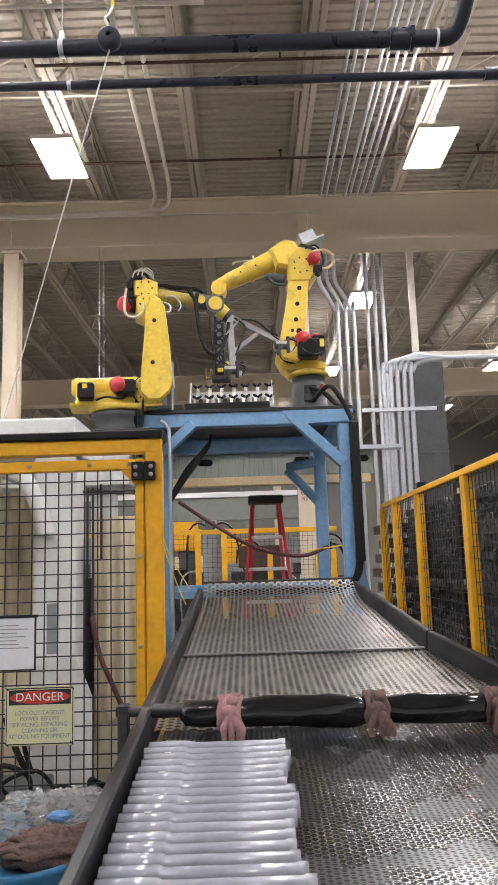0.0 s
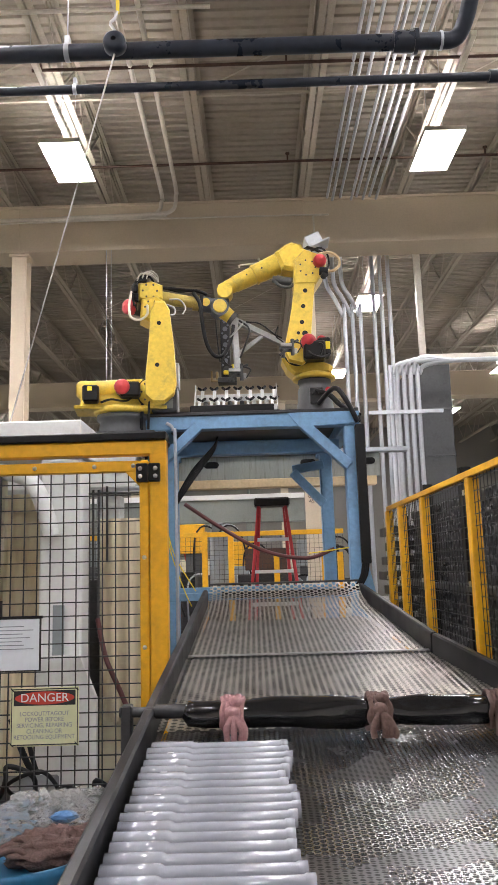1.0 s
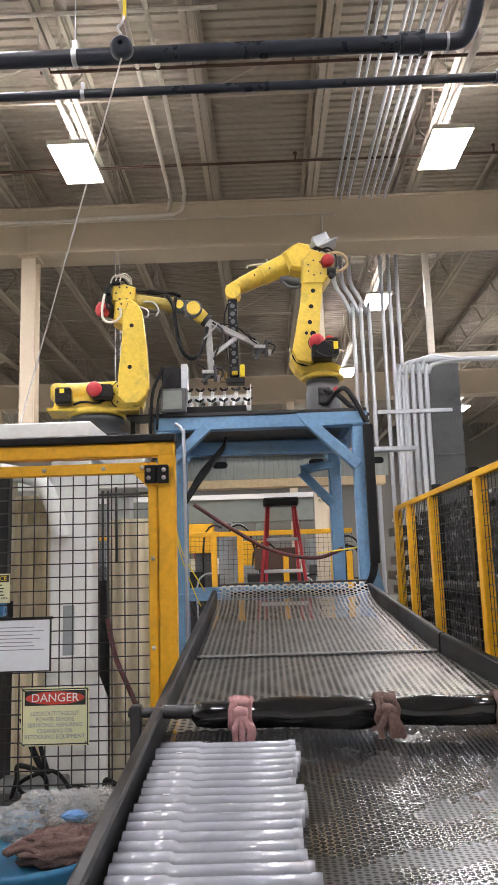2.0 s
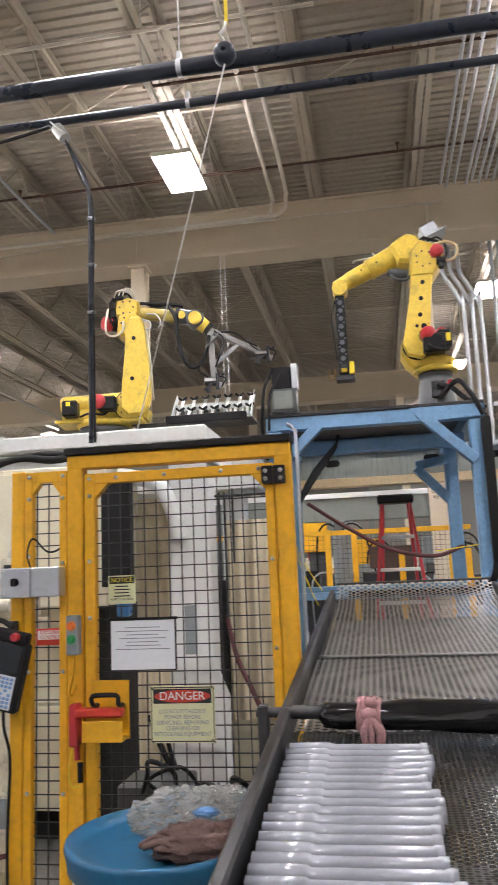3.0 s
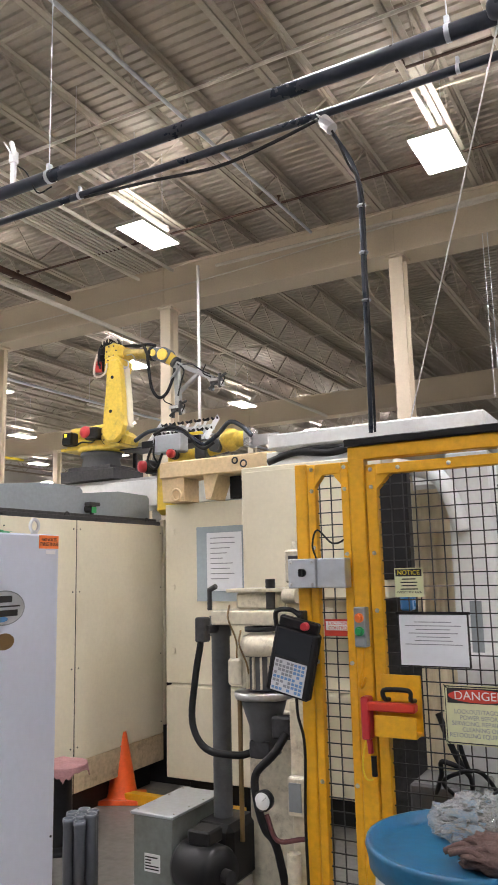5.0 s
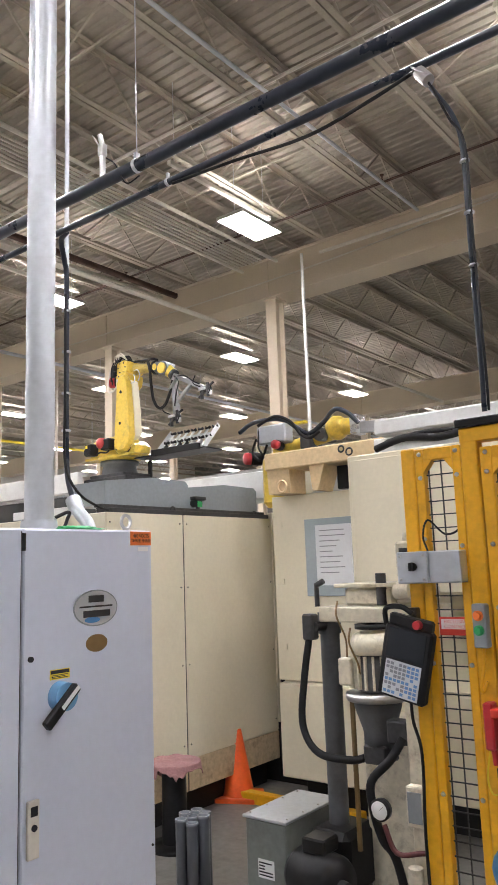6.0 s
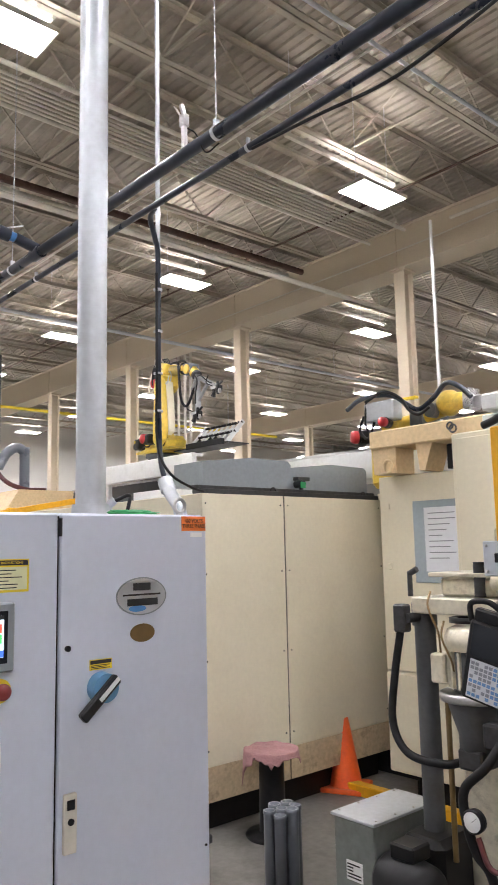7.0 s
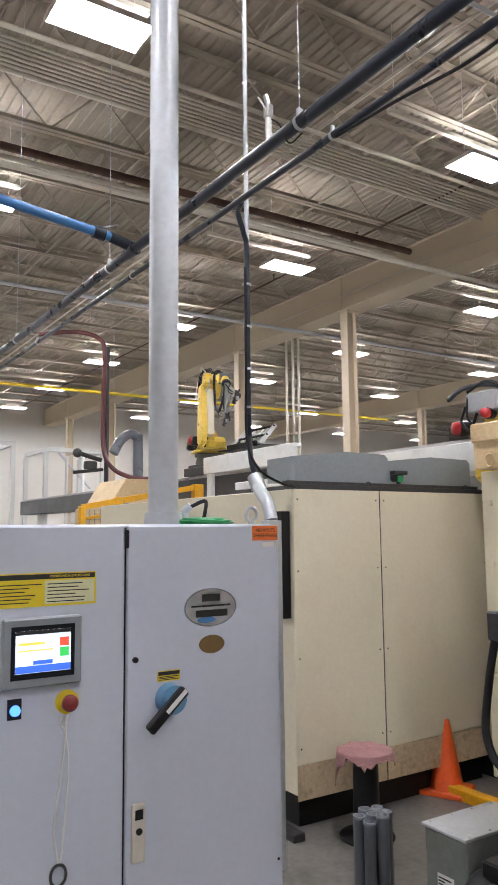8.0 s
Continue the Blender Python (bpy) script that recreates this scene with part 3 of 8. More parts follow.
def stop_bar():
    """Steel bar wrapped in loose black plastic film and tied with rags."""
    t = thing("stop_bar", "steel bar wrapped in glossy black film, tied with rags", "stop bar", (0.7, 1.93, 1.10))
    part("rod", Mesh().cyl((0.10, 1.965, 1.165), (1.42, 1.92, 1.155), 0.014, n=14).cyl((0.20, 1.962, 1.165), (0.29, 1.958, 1.165), 0.019, n=14), DARKSTEEL, t)
    m = Mesh()
    n, k = 22, 64
    verts = []
    for i in range(k + 1):
        u = i / k
        x = 0.275 + u * 1.12
        pinch = 1 - 0.16 * sum(math.exp(-(((x - c) / 0.03) ** 2)) for c in (0.415, 0.812, 1.135))
        for j in range(n):
            a = 2 * math.pi * j / n
            w = 0.010 * noise.noise((x * 6, math.cos(a) * 1.2, math.sin(a) * 1.2)) + 0.0025 * noise.noise((x * 22, math.cos(a) * 2.5, math.sin(a) * 2.5))
            r = (0.041 + 0.003 * math.sin(x * 13) + w) * pinch
            r *= 0.35 if i in (0, k) else 1
            verts.append((x, 1.957 - 0.036 * u + r * math.cos(a), 1.158 - 0.008 * u + r * math.sin(a) * 0.95))
    m.add(verts, [(i * n + j, (i + 1) * n + j, (i + 1) * n + (j + 1) % n, i * n + (j + 1) % n) for i in range(k) for j in range(n)], True)
    part("wrap", m, BLACKFILM, t, "glossy black plastic film")
    rng = random.Random(4)
    for x, mt in ((0.415, RAGPINK), (0.812, RAGBROWN), (1.135, RAGBROWN)):
        m = Mesh()
        y0 = 1.957 - 0.036 * (x - 0.275) / 1.12
        for s in range(7):
            off = (s - 3) * 0.0085
            pts = []
            for a in range(0, 300, 30):
                t2 = math.radians(a + 40)
                r = 0.043 + rng.uniform(-0.003, 0.004)
                pts.append((x + off + rng.uniform(-0.005, 0.005), y0 + r * math.cos(t2), 1.155 + r * math.sin(t2)))
            m.tube(pts, 0.0075, 6, 3)
        m.ball((x, y0 - 0.044, 1.165), 0.022, 0.018, 0.02)
        m.ball((x + 0.008, y0 - 0.03, 1.192), 0.02, 0.018, 0.016)
        for s in range(5):
            dx = rng.uniform(-0.02, 0.025)
            m.tube([(x, y0 - 0.05, 1.165), (x + dx, y0 - 0.06, 1.14), (x + dx * 1.6, y0 - 0.064, 1.118 + rng.uniform(-0.012, 0.012)), (x + dx * 1.4, y0 - 0.062, 1.098)], 0.009, 6, 4)
        part("rag_tie", m, mt, t, "faded pink rag knot" if mt is RAGPINK else "brown rag knot")


stop_bar()


def sleeve_tubes():
    rng = random.Random(2)
    y, i = 1.785, 0
    while y > 0.48:
        r = 0.0198
        z = tray_z(y) + r + 0.001
        x0 = CL + 0.010 + rng.uniform(-0.003, 0.004)
        x1 = 0.558 + 0.012 * math.sin(i * 0.9) + rng.uniform(-0.005, 0.005) - 0.006 * (i < 3)
        m = Mesh()
        a = Vector((x0, y, z))
        L = x1 - x0
        prof = [(0, 0.016), (0, r), (0.098, r), (0.104, r - 0.0012), (0.11, r - 0.0045), (L - 0.02, r - 0.0045), (L - 0.017, r - 0.002), (L, r - 0.002), (L, 0.0145), (0.0, 0.0145)]
        m.lathe(a, (1, 0, 0.0), prof, 20, True)
        ob = solo("plastic_tube", m, SLEEVE, "frosted grey-white plastic tube lying across the chute", "plastic tube", "tubes lying on the chute")
        if i in (2, 5, 8, 10):
            part("print_mark", Mesh().box(x0 + 0.05, x0 + 0.064, y - 0.006, y + 0.004, z + r - 0.0008, z + r + 0.0006, 0), GREYINK, ob)
        y -= 0.0418
        i += 1


sleeve_tubes()


# ---- yellow guard with gate, signs and switches ----
def wire_mesh(x0, x1, z0, z1, y, pitch=0.05, r=0.0016):
    m = Mesh()
    n = int((x1 - x0) / pitch)
    for i in range(n + 1):
        x = x0 + (x1 - x0 - n * pitch) / 2 + i * pitch
        m.box(x - r, x + r, y - r, y + r, z0, z1, 0)
    k = int((z1 - z0) / pitch)
    for i in range(k + 1):
        z = z0 + i * pitch
        m.box(x0, x1, y - 3 * r, y - r, z - r, z + r, 0)
    return m


def rivets(name, pts, y, parent, r=0.009):
    """Domed heads on a face towards -y, one part each on one mesh."""
    me = data_of(name, Mesh().lathe((0, 0, 0), (0, -1, 0), [(0, r), (0.45 * r, 0.9 * r), (0.75 * r, 0.45 * r), (0.83 * r, 0.0005)], 10), STEEL)
    for x, z in pts:
        ob = new(name, me)
        ob.parent = parent
        ob.location = Vector((x, y, z)) - ORG[parent.name]


GY = 2.68


def guard():
    t = thing("guard_fence", "yellow steel machine guard with a closed wire-mesh gate", "guard fence", (-0.4, GY, 0))
    for x0, x1, top in ((0.092, 0.158, 2.045), (-0.755, -0.69, 2.045), (-0.995, -0.94, 1.995)):
        m = Mesh().box(x0, x1, GY - 0.03, GY + 0.03, 0.012, top, 0.005).box(x0 - 0.04, x1 + 0.04, GY - 0.07, GY + 0.07, 0, 0.012, 0.002)
        part("post", m, YELLOW, t)
    part("top_rail", Mesh().box(-0.755, 0.158, GY - 0.031, GY + 0.031, 1.992, 2.047, 0.004), YELLOW, t)
    part("top_cap", Mesh().box(-0.765, 0.16, GY - 0.045, GY + 0.05, 2.048, 2.078, 0.004), BLACK, t, "black rubber strip")
    # fixed narrow panel
    m = Mesh().box(-0.938, -0.905, GY - 0.026, GY + 0.012, 0.1, 1.99, 0.003).box(-0.79, -0.757, GY - 0.026, GY + 0.012, 0.1, 1.99, 0.003)
    m.box(-0.905, -0.79, GY - 0.026, GY + 0.012, 1.945, 1.99, 0.003).box(-0.905, -0.79, GY - 0.026, GY + 0.012, 0.1, 0.145, 0.003)
    for x, s in ((-0.905, 1), (-0.79, -1)):
        m.prism([(x, 1.945), (x + s * 0.035, 1.945), (x, 1.90)], GY - 0.025, GY + 0.01, 1)
    panel = part("panel_frame", m, YELLOW, t)
    rivets("rivet", [(-0.92, z) for z in (1.97, 1.88, 1.65, 1.2, 0.75, 0.35)] + [(-0.775, z) for z in (1.97, 1.88, 1.62, 1.55, 1.2, 0.75, 0.35)], GY - 0.026, panel)
    part("wire_mesh", wire_mesh(-0.91, -0.785, 0.14, 1.95, GY + 0.005, 0.05, 0.0022), DARKSTEEL, t, "dark welded wire mesh")
    # gate leaf
    g0, g1, gt = -0.685, 0.088, 1.97
    m = Mesh().box(g0, g0 + 0.045, GY - 0.024, GY + 0.016, 0.1, gt, 0.004).box(g1 - 0.035, g1, GY - 0.024, GY + 0.016, 0.1, gt, 0.004)
    m.box(g0 + 0.045, g1 - 0.035, GY - 0.024, GY + 0.016, gt - 0.042, gt, 0.003).box(g0 + 0.045, g1 - 0.035, GY - 0.024, GY + 0.016, 0.1, 0.145, 0.003)
    m.prism([(g0 + 0.045, gt - 0.042), (g0 + 0.10, gt - 0.042), (g0 + 0.045, gt - 0.10)], GY - 0.023, GY + 0.014, 1)
    m.prism([(g1 - 0.035, gt - 0.042), (g1 - 0.09, gt - 0.042), (g1 - 0.035, gt - 0.10)], GY - 0.023, GY + 0.014, 1)
    gate = part("gate", m, YELLOW, t)
    rivets("rivet", [(g0 + 0.022, z) for z in (1.95, 1.88, 1.62, 1.4, 1.0, 0.6, 0.3)] + [(g1 - 0.018, z) for z in (1.95, 1.6, 1.27, 0.9, 0.5)] + [(x, gt - 0.02) for x in (-0.55, -0.35, -0.12, 0.03)], GY - 0.024, gate)
    part("mesh_infill", wire_mesh(g0 + 0.04, g1 - 0.03, 0.14, gt - 0.035, GY + 0.005, 0.05, 0.0022), DARKSTEEL, gate, "dark welded wire mesh")
    for x in (0.066, 0.113):
        part("hinge_block", Mesh().box(x - 0.022, x + 0.022, GY - 0.052, GY - 0.025, 1.885, 1.955, 0.003), BLACK, t, "black hinge block")
    rivets("hinge_bolt", [(x, z) for x in (0.06, 0.118) for z in (1.905, 1.935)], GY - 0.052, t)
    # interlock plate, handle, safety switch
    plate = part("lock_plate", Mesh().box(-0.66, -0.505, GY - 0.034, GY - 0.027, 0.95, 1.165, 0.002), YELLOW, gate)
    part("lock_shelf", Mesh().box(-0.66, -0.505, GY - 0.115, GY - 0.035, 0.955, 0.965, 0.002).box(-0.66, -0.505, GY - 0.12, GY - 0.113, 0.955, 1.03, 0.002), YELLOW, gate)
    part("lock_body", Mesh().box(-0.70, -0.515, GY - 0.095, GY - 0.05, 1.038, 1.07, 0.006), SIGNRED, gate, "worn red interlock body")
    part("pull_handle", Mesh().tube([(-0.63, GY - 0.036, 1.075), (-0.63, GY - 0.085, 1.085), (-0.63, GY - 0.092, 1.115), (-0.57, GY - 0.092, 1.12), (-0.53, GY - 0.092, 1.115), (-0.53, GY - 0.085, 1.085), (-0.53, GY - 0.036, 1.075)], 0.009, 8, 4), BLACK, gate)
    sw = part("safety_switch", Mesh().box(-0.728, -0.694, GY - 0.085, GY - 0.031, 0.93, 1.085, 0.006).cyl((-0.708, GY - 0.055, 0.93), (-0.704, GY - 0.055, 0.88), 0.011, n=10), RED, t)
    part("cable_gland", Mesh().cyl((-0.694, GY - 0.055, 0.87), (-0.693, GY - 0.055, 0.80), 0.011, n=10), BLACK, sw)
    part("yellow_cable", Mesh().tube([(-0.72, GY - 0.06, 0.93), (-0.735, GY - 0.065, 0.84), (-0.72, GY - 0.07, 0.79), (-0.695, GY - 0.06, 0.79)], 0.0035, 6), LABELY, sw)
    st = part("push_button_box", Mesh().box(-0.742, -0.694, GY - 0.075, GY - 0.031, 1.265, 1.415, 0.004), GREY, t)
    for z, mt in ((1.375, LABELO), (1.325, GREENP)):
        part("push_button", Mesh().cyl((-0.718, GY - 0.075, z), (-0.718, GY - 0.083, z), 0.018, n=14).cyl((-0.718, GY - 0.083, z), (-0.718, GY - 0.095, z), 0.013, 0.011, n=14), mt, st)
    part("cable_tail", Mesh().tube([(-0.718, GY - 0.05, 1.265), (-0.72, GY - 0.055, 1.2), (-0.735, GY - 0.06, 1.13), (-0.73, GY - 0.05, 1.115), (-0.715, GY - 0.045, 1.15)], 0.006, 6), YELLOW, st)
    # selector box on the corner post
    sb = part("selector_box", Mesh().box(-1.0, -0.88, GY - 0.11, GY - 0.031, 1.49, 1.605, 0.004).box(-0.88, -0.76, GY - 0.095, GY - 0.031, 1.49, 1.605, 0.004), GALV, t, "grey die-cast switch box")
    part("selector_knob", Mesh().cyl((-0.935, GY - 0.11, 1.55), (-0.935, GY - 0.12, 1.55), 0.016, n=14).box(-0.941, -0.929, GY - 0.14, GY - 0.12, 1.535, 1.565, 0.003), BLACK, sb)
    rivets("box_screw", ((-0.985, 1.59), (-0.985, 1.505), (-0.895, 1.59), (-0.895, 1.505)), GY - 0.11, sb, 0.006)
    part("box_cable", Mesh().tube([(-0.90, GY - 0.05, 1.605), (-0.915, GY - 0.05, 1.66), (-0.90, GY - 0.03, 1.72), (-0.84, GY - 0.02, 1.665), (-0.78, GY - 0.02, 1.685), (-0.765, GY, 1.75)], 0.004, 6), BLACK, sb)
    # corner post arm that holds the pendant
    part("hook", Mesh().box(-0.985, -0.955, GY - 0.075, GY - 0.031, 1.35, 1.40, 0.004), DARKSTEEL, t)


guard()


def flat_sign(name, label, cat, x0, x1, z0, z1, y, material, tilt=0.0):
    t = thing(name, label, cat, ((x0 + x1) / 2, y, z0))
    part("plate", Mesh().box(x0, x1, y - 0.003, y, z0, z1, 0.001), material, t)
    return t


def text_bars(x0, x1, z0, z1, rows, y, parent, material, seed, h=0.35):
    rng = random.Random(seed)
    m = Mesh()
    step = (z1 - z0) / rows
    for r in range(rows):
        z = z1 - (r + 0.5) * step
        w = (x1 - x0) * rng.uniform(0.55, 1.0)
        m.box((x0 + x1) / 2 - w / 2, (x0 + x1) / 2 + w / 2, y - 0.0008, y, z - step * h / 2, z + step * h / 2, 0)
    part("text_bar", m, material, parent)


def signs():
    y = GY - 0.012
    t = flat_sign("danger_sign", "cream danger sign with red oval hung on the wire-mesh gate", "sign", -0.428, -0.175, 0.93, 1.137, y, SIGN)
    part("border", Mesh().box(-0.424, -0.179, y - 0.0036, y - 0.003, 0.934, 0.938, 0).box(-0.424, -0.179, y - 0.0036, y - 0.003, 1.129, 1.133, 0).box(-0.424, -0.421, y - 0.0036, y - 0.003, 0.938, 1.129, 0).box(-0.182, -0.179, y - 0.0036, y - 0.003, 0.938, 1.129, 0), INK, t)
    part("header_panel", Mesh().box(-0.415, -0.188, y - 0.0036, y - 0.003, 1.073, 1.126, 0), INK, t)
    oval = Mesh().lathe((0, 0, 0), (0, -1, 0), [(0, 0.0001), (0, 0.11), (0.0006, 0.11), (0.0006, 0.0001)], 28, False)
    oval.v = [(p[0] - 0.3015, p[1] + y - 0.0042, p[2] * 0.21 + 1.0995) for p in oval.v]
    part("red_oval", oval, SIGNRED, t)
    words("heading", "DANGER", 0.042, (-0.3015, y - 0.0056, 1.0995), 0, LABELW, t, 1.05)
    words("lettering", "LOCKOUT/TAGOUT\nPOWER BEFORE\nSERVICING, REPAIRING\nCLEANING OR\nRETOOLING EQUIPMENT", 0.0215, (-0.3015, y - 0.0042, 1.003), 0, GREYINK, t, 0.92)
    m = Mesh()
    for x, z in ((-0.42, 1.13), (-0.183, 1.13), (-0.42, 0.937), (-0.183, 0.937)):
        m.tube([(x - 0.006, y - 0.004, z + 0.006), (x, y - 0.009, z), (x + 0.006, y - 0.004, z - 0.006)], 0.0018, 5)
    part("cable_tie", m, INK, t)
    t = flat_sign("notice_sign", "small cream notice sign on the gate mesh", "sign", -0.59, -0.478, 1.45, 1.56, y, SIGN)
    part("header_panel", Mesh().box(-0.585, -0.483, y - 0.0036, y - 0.003, 1.528, 1.555, 0), INK, t)
    words("heading", "NOTICE", 0.024, (-0.534, y - 0.0045, 1.5415), 0, LABELY, t)
    words("lettering", "INSPECT THE AREA", 0.0112, (-0.534, y - 0.0042, 1.468), 0, INK, t)
    text_bars(-0.575, -0.493, 1.474, 1.524, 4, y - 0.0032, t, INK, 3)
    t = flat_sign("exclusive_control_sign", "small red and white sign on the guard mesh", "sign", -0.892, -0.765, 1.30, 1.365, y, SIGNRED)
    part("white_field", Mesh().box(-0.884, -0.773, y - 0.0036, y - 0.003, 1.322, 1.357, 0), LABELW, t)
    words("lettering", "EXCLUSIVE\nCONTROL", 0.0185, (-0.8285, y - 0.0044, 1.3395), 0, SIGNRED, t)
    t = flat_sign("paper_notice", "white printed sheet in a black-edged sleeve hung on the gate", "notice", -0.585, -0.318, 1.195, 1.392, y, INK)
    part("paper", Mesh().box(-0.58, -0.325, y - 0.005, y - 0.0032, 1.20, 1.385, 0.0005), PAPER, t)
    text_bars(-0.56, -0.345, 1.27, 1.365, 7, y - 0.0052, t, GREYINK, 8, 0.22)
    part("clip_bar", Mesh().box(-0.592, -0.312, y - 0.009, y - 0.001, 1.386, 1.396, 0.001), BLACK, t)


signs()


def pendant():
    """Robot teach pendant hung on the corner post, tilted."""
    t = thing("teach_pendant", "black robot teach pendant with a keypad hung on the guard post", "teach pendant", (-1.0, GY - 0.09, 1.07))
    c = Vector((-0.99, GY - 0.10, 1.21))

    def turned(m):
        return m.spin(c, 0, 13, 0)

    body = Mesh().box(-1.085, -0.895, GY - 0.125, GY - 0.08, 1.075, 1.335, 0.02).box(-1.075, -0.905, GY - 0.122, GY - 0.085, 1.33, 1.375, 0.012)
    part("body", turned(body), RUBBER, t)
    part("screen", turned(Mesh().box(-1.065, -0.915, GY - 0.128, GY - 0.124, 1.22, 1.325, 0.002)), SCREENB, t)
    pad = part("keypad", turned(Mesh().box(-1.06, -0.92, GY - 0.128, GY - 0.124, 1.085, 1.21, 0.002)), KEYW, t)
    rng = random.Random(5)
    m, b = Mesh(), Mesh()
    for r in range(8):
        for q in range(8):
            k = b if q > 4 or r in (0, 3) else m
            if rng.random() < 0.88:
                k.box(-1.054 + q * 0.0165, -1.042 + q * 0.0165, GY - 0.131, GY - 0.128, 1.092 + r * 0.0145, 1.102 + r * 0.0145, 0.001)
    part("grey_keys", turned(m), GREYINK, pad)
    part("blue_keys", turned(b), KEYBLUE, pad)
    part("handle", turned(Mesh().tube([(-1.09, GY - 0.10, 1.32), (-1.10, GY - 0.105, 1.38), (-1.04, GY - 0.105, 1.40), (-0.99, GY - 0.105, 1.385)], 0.010, 8)), RUBBER, t)
    part("stop_button", turned(Mesh().cyl((-0.955, GY - 0.122, 1.355), (-0.955, GY - 0.145, 1.355), 0.017, 0.015, n=14)), RED, t)
    part("cable", Mesh().tube([(-0.99, GY - 0.09, 1.08), (-0.985, GY - 0.09, 1.0), (-0.975, GY - 0.06, 0.88), (-0.985, GY - 0.055, 0.6), (-0.98, GY - 0.055, 0.25), (-0.99, GY - 0.06, 0.02)], 0.006, 7), RUBBER, t)


pendant()


def drum():
    t = thing("trash_drum", "open blue plastic drum filled with plastic bags and rags", "drum", (-0.27, 2.28, 0))
    c = (-0.27, 2.28, 0)
    part("shell", Mesh().lathe(c, (0, 0, 1), [(0.0, 0.02), (0.0, 0.27), (0.03, 0.285), (0.25, 0.29), (0.26, 0.297), (0.28, 0.29), (0.48, 0.29), (0.49, 0.297), (0.51, 0.29), (0.68, 0.288)], 40), WHITE, t, "white lower shell")
    part("rim", Mesh().lathe(c, (0, 0, 1), [(0.66, 0.29), (0.665, 0.305), (0.70, 0.308), (0.725, 0.315), (0.74, 0.312), (0.742, 0.298), (0.715, 0.29), (0.708, 0.26), (0.706, 0.02), (0.706, 0.001)], 44), BLUEP, t)


drum()


def crumple(c, rx, ry, rz, seed, amp, fq=3.2, n=36, k=20, smooth=True):
    """Crumpled lump of cloth or film."""
    m = Mesh()
    c = Vector(c)
    verts = []
    for j in range(k + 1):
        th = math.pi * j / k
        for i in range(n):
            p = 2 * math.pi * i / n
            d = Vector((math.sin(th) * math.cos(p), math.sin(th) * math.sin(p), -math.cos(th)))
            q = d * fq + Vector((seed, seed * 1.7, 0))
            w = 1 + amp * (1 - 2 * abs(noise.noise(q))) * 0.7 + amp * 0.6 * noise.noise(q * 2.7) + amp * 0.35 * noise.noise(q * 6)
            verts.append(c + Vector((d.x * rx * w, d.y * ry * w, d.z * rz * w)))
    return m.add(verts, [(j * n + i, j * n + (i + 1) % n, (j + 1) * n + (i + 1) % n, (j + 1) * n + i) for j in range(k) for i in range(n)], smooth)


def drum_contents():
    ob = solo("plastic_bag", crumple((-0.22, 2.40, 0.755), 0.16, 0.12, 0.07, 3, 0.42, 2.6, 44, 24, False), BAG, "crumpled clear plastic bag lying in the drum", "plastic bag")
    part("print", crumple((-0.13, 2.285, 0.80), 0.034, 0.014, 0.014, 5, 0.5), BAGBLUE, ob, "blue printed patch")
    solo("plastic_bag", crumple((-0.10, 2.38, 0.765), 0.12, 0.10, 0.07, 9, 0.42, 2.8, 40, 22, False), BAG, "crumpled clear plastic bag lying in the drum", "plastic bag")
    m = crumple((-0.10, 2.18, 0.745), 0.14, 0.09, 0.045, 12, 0.5, 3.0, 48, 24)
    rng = random.Random(7)
    for i in range(16):
        x, y = -0.13 + rng.uniform(-0.13, 0.10), 2.16 + rng.uniform(-0.07, 0.07)
        a = rng.uniform(-0.6, 0.6)
        m.tube([(x - 0.06, y - 0.03 * a, 0.735 + rng.uniform(0, 0.02)), (x, y, 0.775 + rng.uniform(-0.01, 0.012)), (x + 0.06, y + 0.05 * a, 0.745)], rng.uniform(0.007, 0.012), 6, 5)
    solo("shop_rag", m, RAGBROWN, "heap of dirty brown rags on top of the drum", "rag")


drum_contents()


